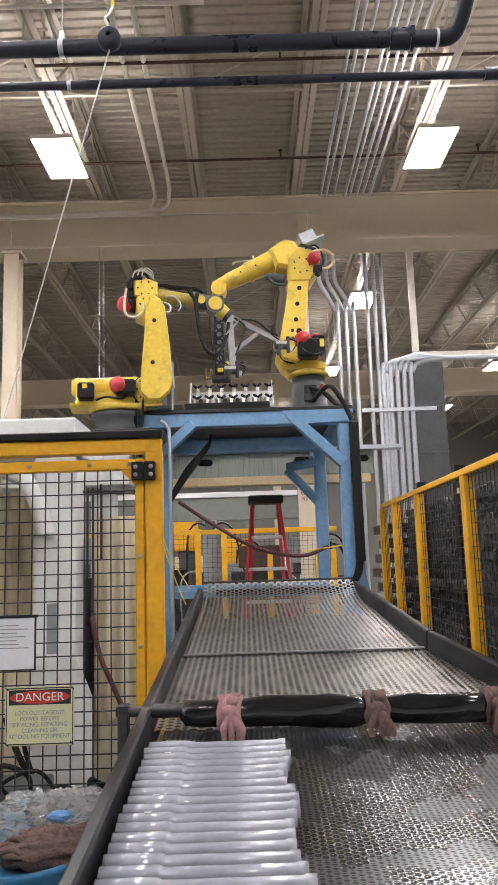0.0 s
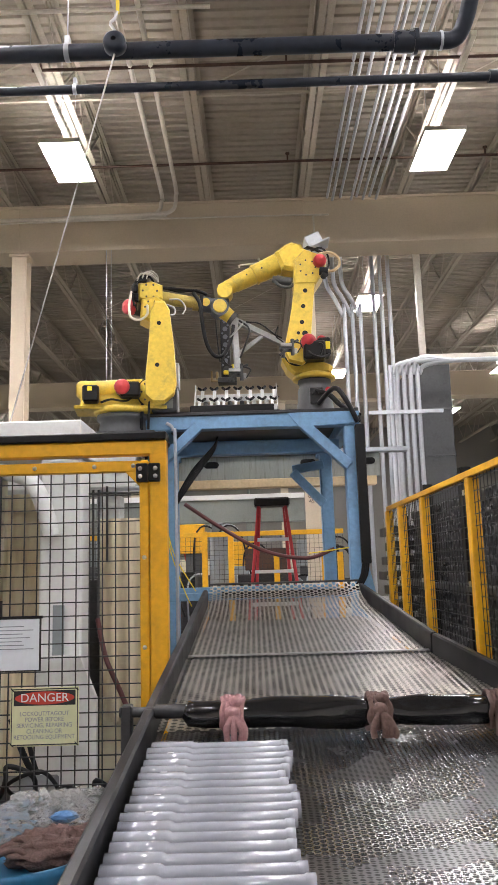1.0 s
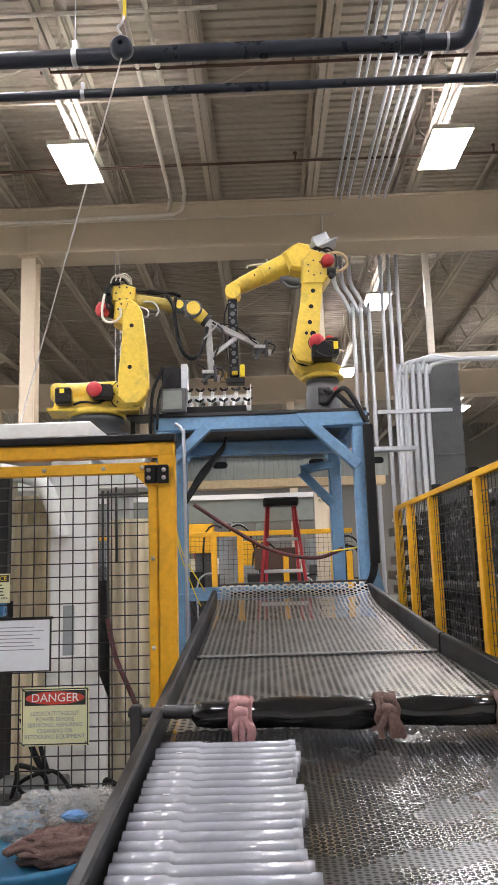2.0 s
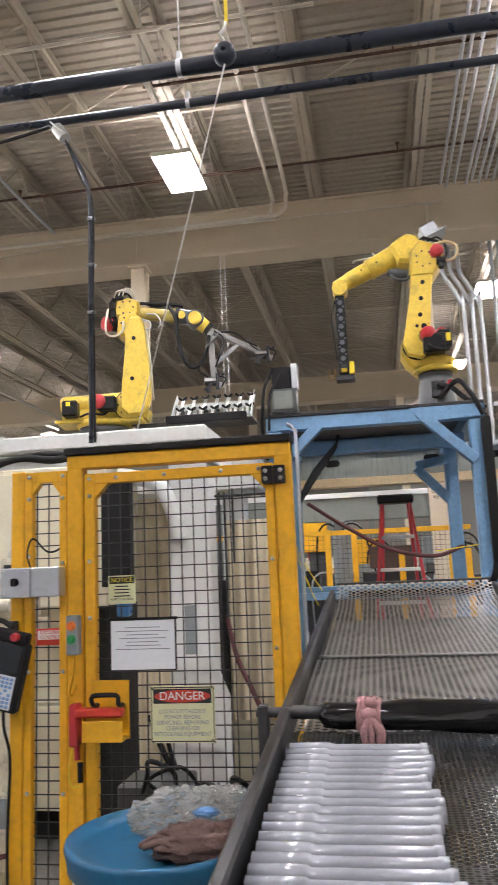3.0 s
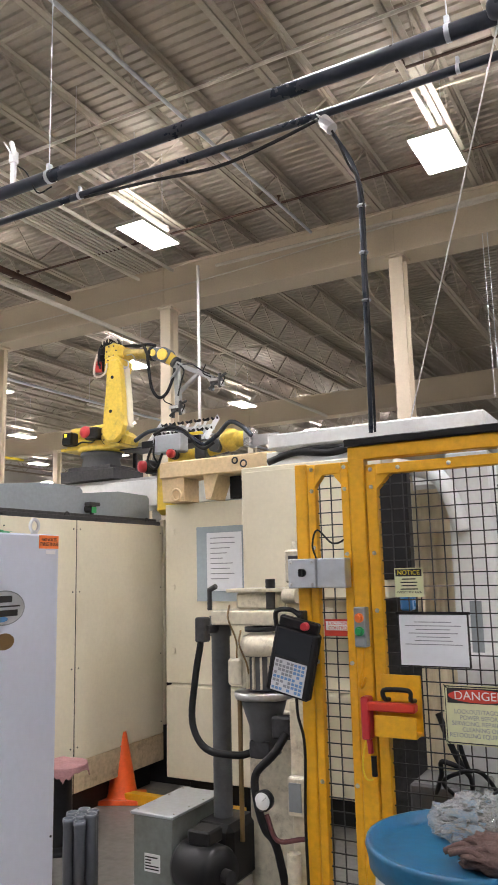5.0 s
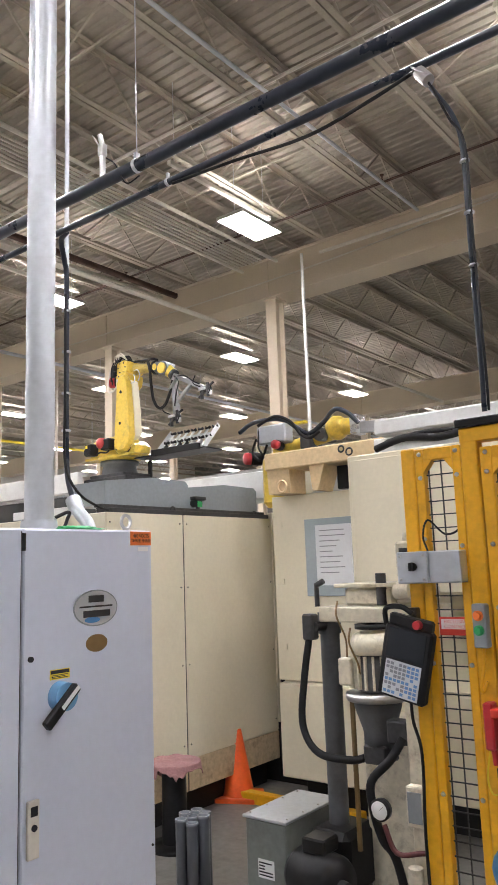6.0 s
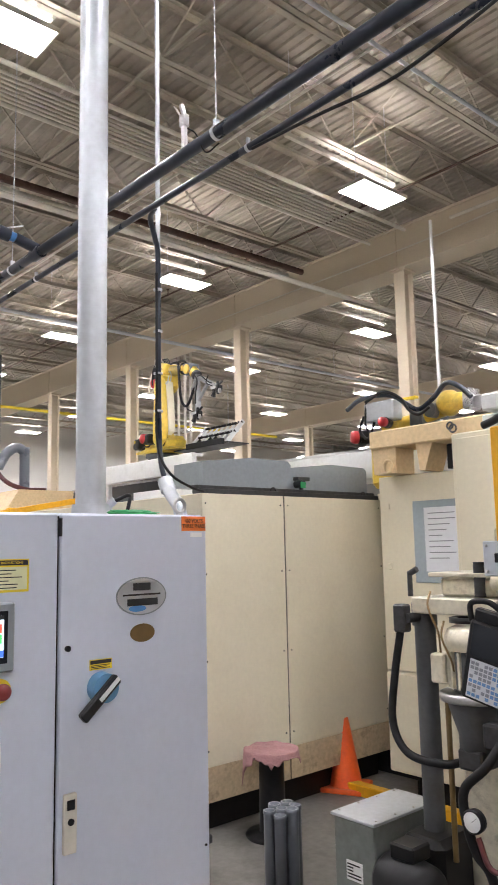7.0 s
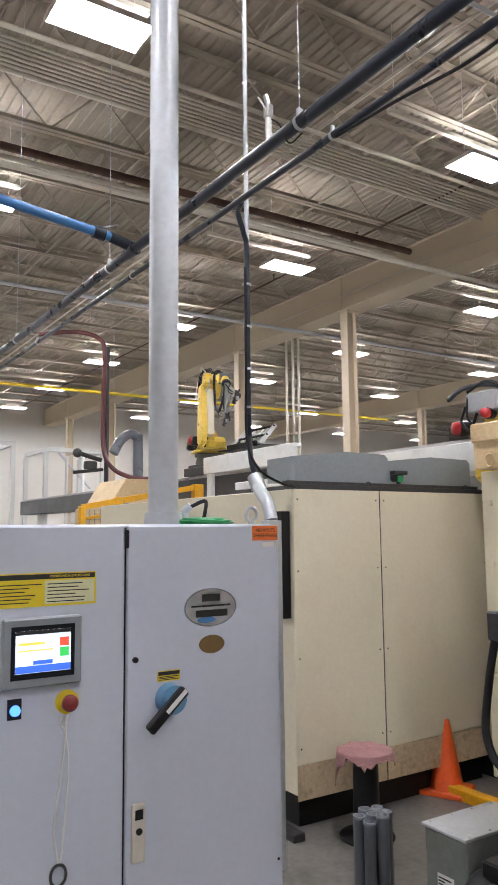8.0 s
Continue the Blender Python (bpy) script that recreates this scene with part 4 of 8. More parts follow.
# ---- control cabinet with its conduit ----
def control_cabinet():
    X, y0, ym, y1, top = -1.52, 0.80, 1.31, 1.822, 1.706
    t = thing("control_cabinet", "tall light-grey steel control cabinet with two doors", "control cabinet", (X - 0.25, 1.31, 0))
    part("body", Mesh().box(X - 0.50, X - 0.022, y0, y1, 0.08, top, 0.006).box(X - 0.48, X - 0.03, y0 + 0.02, y1 - 0.02, 0, 0.08, 0.003), CABGREY, t)
    left = part("door", Mesh().box(X - 0.02, X, y0 + 0.003, ym - 0.004, 0.10, top - 0.004, 0.006), CABGREY, t)
    right = part("door", Mesh().box(X - 0.02, X, ym + 0.004, y1 - 0.003, 0.10, top - 0.004, 0.006), CABGREY, t)
    part("door_gasket", Mesh().box(X - 0.021, X - 0.012, ym - 0.004, ym + 0.004, 0.1, top - 0.01, 0), BLACK, t)
    part("hinge", Mesh().cyl((X + 0.004, ym, 1.64), (X + 0.004, ym, 1.69), 0.006, n=8), BLACK, t)

    def plate(name, ya, yb, za, zb, mt, parent, d=0.002):
        return part(name, Mesh().box(X + 0.0005, X + d, ya, yb, za, zb, 0.0005), mt, parent)

    p = plate("voltage_label", 1.722, 1.815, 1.655, 1.70, LABELO, right)
    words("voltage_words", "460 VOLTS\nTHREE PHASE", 0.0165, (X + 0.003, 1.7685, 1.6775), 90, INK, right, 0.9)
    plate("small_label", 1.755, 1.80, 1.636, 1.65, LABELW, right)

    def disc(ry, rz, cy, cz, mt, name, x):
        m = Mesh().lathe((0, 0, 0), (1, 0, 0), [(0, 0.0001), (0, 1.0), (0.002, 1.0), (0.002, 0.0001)], 36, False)
        m.v = [(q[0] + x, q[1] * ry + cy, q[2] * rz + cz) for q in m.v]
        return part(name, m, mt, right)

    disc(0.087, 0.055, 1.575, 1.465, GREY, "badge_rim", X + 0.0005)
    disc(0.083, 0.051, 1.575, 1.465, SILVER, "badge", X + 0.001)
    m = Mesh().box(X + 0.003, X + 0.0042, 1.51, 1.64, 1.467, 1.472, 0).box(X + 0.003, X + 0.0042, 1.545, 1.605, 1.482, 1.503, 0.0).box(X + 0.003, X + 0.0042, 1.525, 1.63, 1.438, 1.458, 0)
    part("badge_bars", m, INK, right)
    disc(0.03, 0.009, 1.56, 1.43, BADGEBLUE, "badge_swoosh", X + 0.0012)
    disc(0.042, 0.026, 1.578, 1.36, BRONZE, "bronze_badge", X + 0.0005)
    p = plate("warning_label", 1.405, 1.475, 1.272, 1.30, LABELY, right)
    plate("warning_band", 1.407, 1.473, 1.288, 1.298, INK, right, 0.0028)
    m = Mesh()
    for i in range(3):
        m.box(X + 0.0022, X + 0.0028, 1.41, 1.468 - 0.01 * (i % 2), 1.275 + i * 0.004, 1.277 + i * 0.004, 0)
    part("warning_bars", m, INK, right)
    k = part("disconnect_knob", Mesh().cyl((X, 1.44, 1.225), (X + 0.035, 1.44, 1.225), 0.042, 0.039, n=26), KNOBBLUE, right)
    m = Mesh().box(X + 0.03, X + 0.052, -0.015, 0.015, -0.105, 0.04, 0.006)
    m.v = [tuple(Matrix.Translation((0, 1.44, 1.225)) @ pose(0, 0, 0, -48, 0, 0) @ Vector(q)) for q in m.v]
    part("disconnect_lever", m, BLACK, right)
    m = Mesh().box(X + 0.052, X + 0.0535, -0.006, 0.006, -0.04, 0.038, 0)
    m.v = [tuple(Matrix.Translation((0, 1.44, 1.225)) @ pose(0, 0, 0, -48, 0, 0) @ Vector(q)) for q in m.v]
    part("lever_mark", m, LABELW, right)
    part("door_stud", Mesh().cyl((X, 1.337, 1.338), (X + 0.008, 1.337, 1.338), 0.008, n=10).cyl((X, 1.803, 0.50), (X + 0.004, 1.803, 0.50), 0.004, n=8).cyl((X, 1.803, 0.72), (X + 0.003, 1.803, 0.72), 0.004, n=8), BLACK, right)
    lk = part("door_latch", Mesh().box(X, X + 0.012, 1.328, 1.366, 0.815, 0.965, 0.004), CONDUIT, right)
    part("latch_inset", Mesh().cyl((X + 0.012, 1.347, 0.895), (X + 0.016, 1.347, 0.895), 0.009, n=10).box(X + 0.012, X + 0.014, 1.336, 1.358, 0.925, 0.95, 0), BLACK, lk)
    # left door: instruction plate, screen, buttons
    plate("instruction_label", 0.955, 1.222, 1.497, 1.582, LABELY, left)
    plate("instruction_field", 1.083, 1.217, 1.503, 1.562, SIGN, left, 0.0026)
    plate("instruction_band", 0.958, 1.219, 1.566, 1.579, INK, left, 0.0026)
    words("instruction_words", "OPERATING INSTRUCTIONS", 0.0085, (X + 0.0035, 1.15, 1.5725), 90, LABELY, left)
    m = Mesh()
    rng = random.Random(3)
    for i in range(6):
        for ya, yb in ((0.965, 1.075), (1.09, 1.21)):
            m.box(X + 0.003, X + 0.0034, ya, ya + (yb - ya) * rng.uniform(0.6, 1), 1.507 + i * 0.009, 1.5095 + i * 0.009, 0)
    part("instruction_bars", m, INK, left)
    hmi = part("touch_screen", Mesh().box(X, X + 0.022, 0.975, 1.178, 1.30, 1.472, 0.008), GREY, left, "grey touch-screen terminal showing a bright page")
    part("screen_bezel", Mesh().box(X + 0.022, X + 0.0235, 0.995, 1.158, 1.322, 1.452, 0.001), SCREENB, hmi)
    sx = X + 0.0245
    part("screen_page", Mesh().box(sx - 0.0008, sx, 1.006, 1.147, 1.337, 1.441, 0), HMIGLOW, hmi)
    part("screen_bar", Mesh().box(sx, sx + 0.0006, 1.006, 1.147, 1.338, 1.355, 0).box(sx, sx + 0.0006, 1.05, 1.10, 1.357, 1.367, 0), HMIBLUE, hmi)
    part("screen_green", Mesh().box(sx, sx + 0.0006, 1.118, 1.142, 1.372, 1.395, 0), HMIGREEN, hmi)
    part("screen_red", Mesh().box(sx, sx + 0.0006, 1.118, 1.142, 1.398, 1.42, 0), HMIRED, hmi)
    part("screen_yellow", Mesh().box(sx, sx + 0.0006, 1.012, 1.08, 1.405, 1.412, 0).box(sx, sx + 0.0006, 1.012, 1.10, 1.39, 1.394, 0), HMIYEL, hmi)
    part("screen_ink", Mesh().box(sx, sx + 0.0006, 1.006, 1.147, 1.431, 1.441, 0), INK, hmi)
    b = part("lit_button", Mesh().box(X, X + 0.006, 0.995, 1.03, 1.225, 1.275, 0.003), BLACK, left)
    part("button_lens", Mesh().cyl((X + 0.006, 1.0135, 1.247), (X + 0.014, 1.0135, 1.247), 0.0135, 0.012, n=16), BTNBLUE, b, "glowing blue push button")
    e = part("emergency_stop", Mesh().cyl((X, 1.146, 1.253), (X + 0.01, 1.146, 1.253), 0.03, n=24), LABELY, left)
    part("stop_mushroom", Mesh().cyl((X + 0.01, 1.146, 1.253), (X + 0.025, 1.146, 1.253), 0.012, n=12).lathe((X + 0.022, 1.146, 1.253), (1, 0, 0), [(0, 0.012), (0.003, 0.021), (0.012, 0.021), (0.018, 0.016), (0.02, 0.001)], 20), mat("dark_red_plastic", (0.20, 0.02, 0.02), 0.35), e)
    part("cord", Mesh().tube([(X + 0.006, 1.135, 1.225), (X + 0.007, 1.128, 1.20), (X + 0.007, 1.142, 1.17), (X + 0.006, 1.13, 1.05), (X + 0.006, 1.118, 0.95), (X + 0.008, 1.13, 0.86)], 0.0028, 6).tube([(X + 0.006, 1.15, 1.225), (X + 0.008, 1.142, 1.19), (X + 0.007, 1.152, 1.1), (X + 0.007, 1.146, 0.98), (X + 0.008, 1.135, 0.86)], 0.0028, 6), LABELW, left, "white knotted cord")
    key = Mesh().tube([(X + 0.009, 1.13 + 0.02 * math.cos(a), 0.835 + 0.026 * math.sin(a)) for a in [i * math.pi / 6 for i in range(13)]], 0.004, 6, 2).bar((X + 0.009, 1.14, 0.81), (X + 0.009, 1.165, 0.775), 0.008, 0.008).bar((X + 0.009, 1.115, 0.81), (X + 0.009, 1.10, 0.775), 0.006, 0.006)
    part("hung_keys", key, DARKSTEEL, left)
    # lifting eye, things on the roof of the cabinet
    part("lifting_eye", Mesh().tube([(X - 0.06, 1.76 + 0.02 * math.cos(a), top + 0.03 + 0.022 * math.sin(a)) for a in [i * math.pi / 6 for i in range(13)]], 0.006, 7, 2).cyl((X - 0.06, 1.76, top - 0.01), (X - 0.06, 1.76, top + 0.01), 0.012, n=10), STEEL, t)


control_cabinet()

cyp = 1.535
t = thing("conduit_riser", "thick galvanised conduit rising from the cabinet to the roof", "conduit", (-1.75, cyp, 1.706))
part("pipe", Mesh().cyl((-1.75, cyp, 1.706), (-1.75, cyp, 7.9), 0.048, n=28), GALV, t)
part("locknut", Mesh().cyl((-1.75, cyp, 1.706), (-1.75, cyp, 1.745), 0.062, 0.058, n=20), GALV, t)
solo("wiping_cloth", crumple((-1.72, 1.66, 1.715), 0.05, 0.09, 0.012, 4, 0.4), GREENP, "green plastic tool tray lying on the cabinet roof", "tool tray")
t = thing("angle_fitting", "small steel cable gland with looped lead on the cabinet", "fitting", (-1.93, 1.70, 1.706))
part("body", Mesh().cyl((-1.93, 1.70, 1.706), (-1.93, 1.70, 1.75), 0.02, n=12).cyl((-1.93, 1.70, 1.75), (-1.91, 1.72, 1.775), 0.015, n=10), GALV, t)
part("cable", Mesh().tube([(-1.91, 1.72, 1.77), (-1.88, 1.76, 1.79), (-1.93, 1.79, 1.76), (-1.97, 1.80, 1.71)], 0.007, 7), RUBBER, t)


# ---- washer enclosure, cream machine and what stands by them ----
def washer():
    X = -3.18
    t = thing("washer_enclosure", "long cream-painted washer enclosure with flat bolted panels", "machine enclosure", (-4.6, 3.95, 0))
    part("shell", Mesh().box(X - 3.0, X - 0.006, 3.085, 4.76, 0.2, 1.93, 0.004), CREAM, t)
    for y0, y1 in ((3.085, 3.762), (3.768, 4.76)):
        p = part("panel", Mesh().box(X - 0.005, X, y0 + 0.002, y1 - 0.002, 0.37, 1.93, 0.002), CREAM, t)
        m = Mesh()
        for y in (y0 + 0.03, y1 - 0.03):
            for z in (0.45, 0.95, 1.45, 1.87):
                m.lathe((X, y, z), (1, 0, 0), [(0, 0.006), (0.003, 0.004), (0.0035, 0.0005)], 7)
        part("screw", m, DARKSTEEL, p)
        part("kick_plate", Mesh().box(X - 0.005, X + 0.001, y0 + 0.002, y1 - 0.002, 0.17, 0.362, 0.002), KICK, t, "rust-stained kick plate")
    part("panel_joint", Mesh().box(X - 0.0058, X - 0.003, 3.76, 3.77, 0.18, 1.93, 0), BLACK, t)
    # added black sheet: stands for the low shadow between washer and cell
    part("rear_skirt", Mesh().box(-3.62, -2.87, 4.76, 4.80, 0, 0.42, 0.003), BLACK, t, "added black sheet standing for the shade in the gap")
    part("plinth", Mesh().box(X - 2.9, X - 0.08, 3.15, 4.70, 0, 0.2, 0.003), BLACK, t)
    part("top_channel", Mesh().box(X - 0.10, X - 0.02, 3.09, 4.76, 1.932, 1.962, 0.003).box(X - 0.12, X - 0.06, 3.09, 4.76, 1.964, 1.985, 0.003), DARKSTEEL, t)
    m = Mesh()
    for y in (3.72, 4.62):
        m.tube([(X - 0.05, y + 0.022 * math.cos(a), 1.965 + 0.022 * math.sin(a)) for a in [i * math.pi / 6 for i in range(13)]], 0.006, 6, 2)
    part("lifting_eye", m, DARKSTEEL, t)
    for y0, y1, x0 in ((3.21, 3.985, X - 0.15), (3.99, 4.81, X - 0.17)):
        m = Mesh().prism([(y0, 1.99), (y1, 1.99), (y1, 2.16), (y1 - 0.03, 2.185), (y0 + 0.42, 2.19), (y0, 2.145)], x0 - 0.3, x0, 0)
        part("hood", m, GREY, t, "grey sheet-metal hood")
    part("valve", Mesh().cyl((X - 0.15, 4.03, 2.03), (X - 0.08, 4.03, 2.03), 0.028, n=12).box(X - 0.12, X - 0.07, 3.97, 4.09, 2.05, 2.075, 0.004).cyl((X - 0.10, 4.03, 1.985), (X - 0.10, 4.03, 2.05), 0.015, n=8), DARKSTEEL, t)
    part("valve_band", Mesh().box(X - 0.079, X - 0.074, 4.0, 4.05, 2.0, 2.04, 0.001), GREENP, t)
    part("edge_post", Mesh().box(X - 0.035, X + 0.006, 4.765, 4.80, 0.2, 1.98, 0.003), CREAM, t)
    part("side_bracket", Mesh().box(X - 0.10, X - 0.03, 3.02, 3.083, 1.18, 1.80, 0.004).box(X - 0.11, X - 0.10, 3.0, 3.06, 1.25, 1.75, 0.002), BLACK, t)
    part("foot_rail", Mesh().box(X - 0.12, X + 0.10, 2.98, 3.06, 0.0, 0.045, 0.006), DARKSTEEL, t)


washer()


def cell_machine():
    Y = 4.35
    t = thing("machining_cell", "cream-painted machining cell with a grey window and beige top beam", "machine", (-1.9, 4.9, 0))
    part("wall", Mesh().box(-2.86, -1.30, Y, Y + 0.06, 0.80, 2.05, 0.004), CREAM, t)
    part("lower_box", Mesh().box(-2.82, -1.35, Y - 0.06, Y + 0.06, 0.19, 0.79, 0.006), CREAM, t)
    part("end_wall", Mesh().box(-2.86, -2.80, Y + 0.065, Y + 1.0, 0.19, 2.05, 0.004), CREAM, t)
    part("base", Mesh().box(-2.7, -1.4, Y + 0.05, Y + 0.9, 0, 0.19, 0.003), BLACK, t)
    w = part("window", Mesh().box(-2.588, -2.20, Y - 0.008, Y - 0.002, 1.36, 1.875, 0.003), WINDOWG, t, "grey acrylic window with a paper notice behind it")
    part("window_notice", Mesh().box(-2.50, -2.22, Y - 0.012, Y - 0.009, 1.43, 1.83, 0), PAPER, w)
    m = Mesh()
    rng = random.Random(6)
    for i in range(9):
        z = 1.79 - i * 0.035
        m.box(-2.47, -2.47 + rng.uniform(0.1, 0.22), Y - 0.0128, Y - 0.012, z, z + 0.006, 0)
    part("notice_bars", m, GREYINK, w)
    for z in (1.0, 1.44, 1.83):
        part("hinge", Mesh().box(-2.80, -2.775, Y - 0.012, Y - 0.001, z, z + 0.04, 0.002), CREAM, t)
    part("top_beam", Mesh().box(-2.80, -1.35, Y - 0.16, Y + 0.10, 2.22, 2.34, 0.01), BEIGE, t, "worn beige top beam")
    part("beam_bracket", Mesh().prism([(-2.78, 2.055), (-2.60, 2.055), (-2.60, 2.22), (-2.79, 2.22)], Y - 0.14, Y + 0.05, 1), BEIGE, t)
    part("beam_bracket", Mesh().prism([(-2.42, 2.055), (-2.38, 2.055), (-2.32, 2.22), (-2.44, 2.22)], Y - 0.14, Y + 0.05, 1), BEIGE, t)
    part("bracket_ring", Mesh().tube([(-2.66 + 0.035 * math.cos(a), Y - 0.15, 2.10 + 0.04 * math.sin(a)) for a in [i * math.pi / 6 for i in range(13)]], 0.009, 6, 2), BEIGE, t)
    part("lifting_eye", Mesh().tube([(-2.17 + 0.02 * math.cos(a), Y - 0.165, 2.30 + 0.02 * math.sin(a)) for a in [i * math.pi / 6 for i in range(13)]], 0.006, 6, 2), DARKSTEEL, t)
    # black filler box gives the open gap under the beam its shade
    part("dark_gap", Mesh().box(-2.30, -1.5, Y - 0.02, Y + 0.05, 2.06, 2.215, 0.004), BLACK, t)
    # added black panel, darkens the corner gap beside the washer as shade would
    part("skirt", Mesh().box(-3.22, -2.5, 4.82, 4.88, 0, 1.9, 0.004), BLACK, t)
    part("curb", Mesh().box(-3.15, -2.2, 4.22, 4.30, 0, 0.07, 0.006), YELLOW, t, "scuffed yellow floor guard")
    # front cupboard in front of the cell
    part("cupboard", Mesh().box(-1.86, -0.98, 3.72, 4.28, 1.40, 2.17, 0.008), CREAM, t)
    part("cupboard_door", Mesh().box(-1.83, -1.38, 3.705, 3.719, 1.43, 2.14, 0.005), CREAM, t)
    part("cupboard_eye", Mesh().tube([(-1.83 + 0.02 * math.cos(a), 3.70, 2.195 + 0.02 * math.sin(a)) for a in [i * math.pi / 6 for i in range(13)]], 0.005, 6, 2), DARKSTEEL, t)
    part("roof_cover", Mesh().box(-1.72, -0.43, 3.80, 4.55, 2.28, 2.37, 0.01), WHITE, t, "white sheet-metal roof cover")
    part("roof_frame", Mesh().box(-1.78, -0.42, 3.9, 4.5, 2.172, 2.278, 0.006), WHITE, t)
    part("cable_bundle", Mesh().tube([(-1.70, 3.78, 2.20), (-1.5, 3.74, 2.235), (-1.3, 3.75, 2.215), (-1.12, 3.76, 2.235), (-1.0, 3.78, 2.205)], 0.022, 8).tube([(-1.62, 3.76, 2.225), (-1.4, 3.76, 2.25), (-1.2, 3.77, 2.24), (-1.05, 3.78, 2.22)], 0.018, 8), RUBBER, t, "black cable bundle")


cell_machine()


def pump_unit():
    t = thing("hydraulic_pump_unit", "cream hydraulic pump column with motor, filter bowl, hoses and gauge", "pump unit", (-1.4, 3.2, 0))
    part("column", Mesh().box(-1.60, -1.33, 3.28, 3.50, 0.0, 0.84, 0.01), PUMPP, t)
    part("side_column", Mesh().box(-1.24, -1.17, 3.02, 3.08, 0.0, 0.98, 0.008).box(-1.235, -1.155, 2.97, 3.02, 0.50, 0.66, 0.006), PUMPP, t)
    part("gauge_panel", Mesh().box(-1.225, -1.165, 2.963, 2.97, 0.52, 0.64, 0.003), GREY, t)
    part("shelf", Mesh().box(-1.70, -1.18, 3.10, 3.45, 1.30, 1.37, 0.006), PUMPP, t)
    part("tank", Mesh().box(-1.60, -1.36, 3.18, 3.42, 1.372, 1.455, 0.012).box(-1.64, -1.32, 3.15, 3.45, 1.457, 1.475, 0.005), PUMPP, t)
    mo = part("motor", Mesh().lathe((-1.42, 3.12, 1.0), (0, 0, 1), [(0, 0.07), (0.01, 0.088), (0.17, 0.088), (0.17, 0.05)], 22), DARKGREY, t)
    part("fan_cover", Mesh().lathe((-1.42, 3.12, 1.165), (0, 0, 1), [(0, 0.06), (0.0, 0.108), (0.05, 0.11), (0.085, 0.095), (0.10, 0.06), (0.103, 0.002)], 24), PUMPP, mo)
    part("fan_collar", Mesh().lathe((-1.42, 3.12, 1.275), (0, 0, 1), [(0, 0.05), (0, 0.085), (0.02, 0.085), (0.02, 0.05)], 20), BLACK, mo)
    for i in range(16):
        a = 2 * math.pi * i / 16
        part("cooling_fin", Mesh().bar((-1.42 + 0.093 * math.cos(a), 3.12 + 0.093 * math.sin(a), 1.015), (-1.42 + 0.093 * math.cos(a), 3.12 + 0.093 * math.sin(a), 1.16), 0.010, 0.02, 0.001, up=(math.cos(a), math.sin(a), 0)), PUMPP, mo)
    part("terminal_box", Mesh().box(-1.56, -1.49, 3.02, 3.10, 1.03, 1.15, 0.008), PUMPP, mo)
    part("flange", Mesh().lathe((-1.42, 3.12, 0.965), (0, 0, 1), [(0, 0.06), (0, 0.135), (0.012, 0.14), (0.03, 0.14), (0.035, 0.13), (0.035, 0.08)], 26), STEEL, t)
    part("filter_bowl", Mesh().lathe((-1.42, 3.12, 0.965), (0, 0, -1), [(0, 0.11), (0.03, 0.105), (0.12, 0.075), (0.14, 0.07), (0.2, 0.07), (0.205, 0.01)], 22), DARKGREY, t)
    part("pump_block", Mesh().box(-1.47, -1.36, 3.05, 3.18, 0.70, 0.78, 0.008).box(-1.34, -1.24, 3.03, 3.10, 0.80, 0.90, 0.01), DARKSTEEL, t)
    part("valve_block", Mesh().box(-1.30, -1.17, 3.14, 3.26, 1.50, 1.66, 0.01).cyl((-1.235, 3.2, 1.66), (-1.235, 3.2, 1.70), 0.05, 0.045, n=16).box(-1.30, -1.15, 3.12, 3.28, 1.375, 1.49, 0.015).cyl((-1.29, 3.11, 1.44), (-1.22, 3.11, 1.44), 0.035, n=12), PUMPP, t)
    part("top_solenoid", Mesh().cyl((-1.40, 3.18, 1.375), (-1.40, 3.18, 1.52), 0.025, n=12), DARKSTEEL, t)
    part("sight_window", Mesh().box(-1.275, -1.195, 3.132, 3.1385, 1.55, 1.63, 0.003), DARKSTEEL, t)
    part("standpipe", Mesh().cyl((-1.705, 3.2, 0.18), (-1.705, 3.2, 1.30), 0.047, n=20).cyl((-1.705, 3.2, 1.24), (-1.705, 3.2, 1.34), 0.056, n=20), DARKGREY, t, "dark grey standpipe")
    part("pipe_fitting", Mesh().cyl((-1.70, 3.14, 1.28), (-1.70, 3.06, 1.28), 0.022, n=10).box(-1.76, -1.70, 3.04, 3.10, 1.22, 1.34, 0.008).cyl((-1.73, 3.14, 1.37), (-1.73, 3.14, 1.48), 0.012, n=8).cyl((-1.73, 3.14, 1.47), (-1.69, 3.14, 1.49), 0.014, n=8), DARKSTEEL, t)
    part("hose", Mesh().tube([(-1.735, 3.06, 1.22), (-1.75, 3.03, 1.05), (-1.75, 3.0, 0.85), (-1.66, 2.98, 0.74), (-1.52, 3.02, 0.715), (-1.47, 3.08, 0.72)], 0.017, 10), RUBBER, t)
    part("hose", Mesh().tube([(-1.26, 3.03, 0.83), (-1.30, 2.98, 0.75), (-1.38, 2.95, 0.66), (-1.37, 2.94, 0.55), (-1.34, 2.95, 0.44), (-1.30, 2.98, 0.36), (-1.28, 3.05, 0.1)], 0.019, 10), RUBBER, t)
    part("copper_hose", Mesh().tube([(-1.33, 2.95, 0.50), (-1.28, 2.95, 0.40), (-1.18, 2.97, 0.41), (-1.10, 3.0, 0.42)], 0.011, 8), MAROON, t)
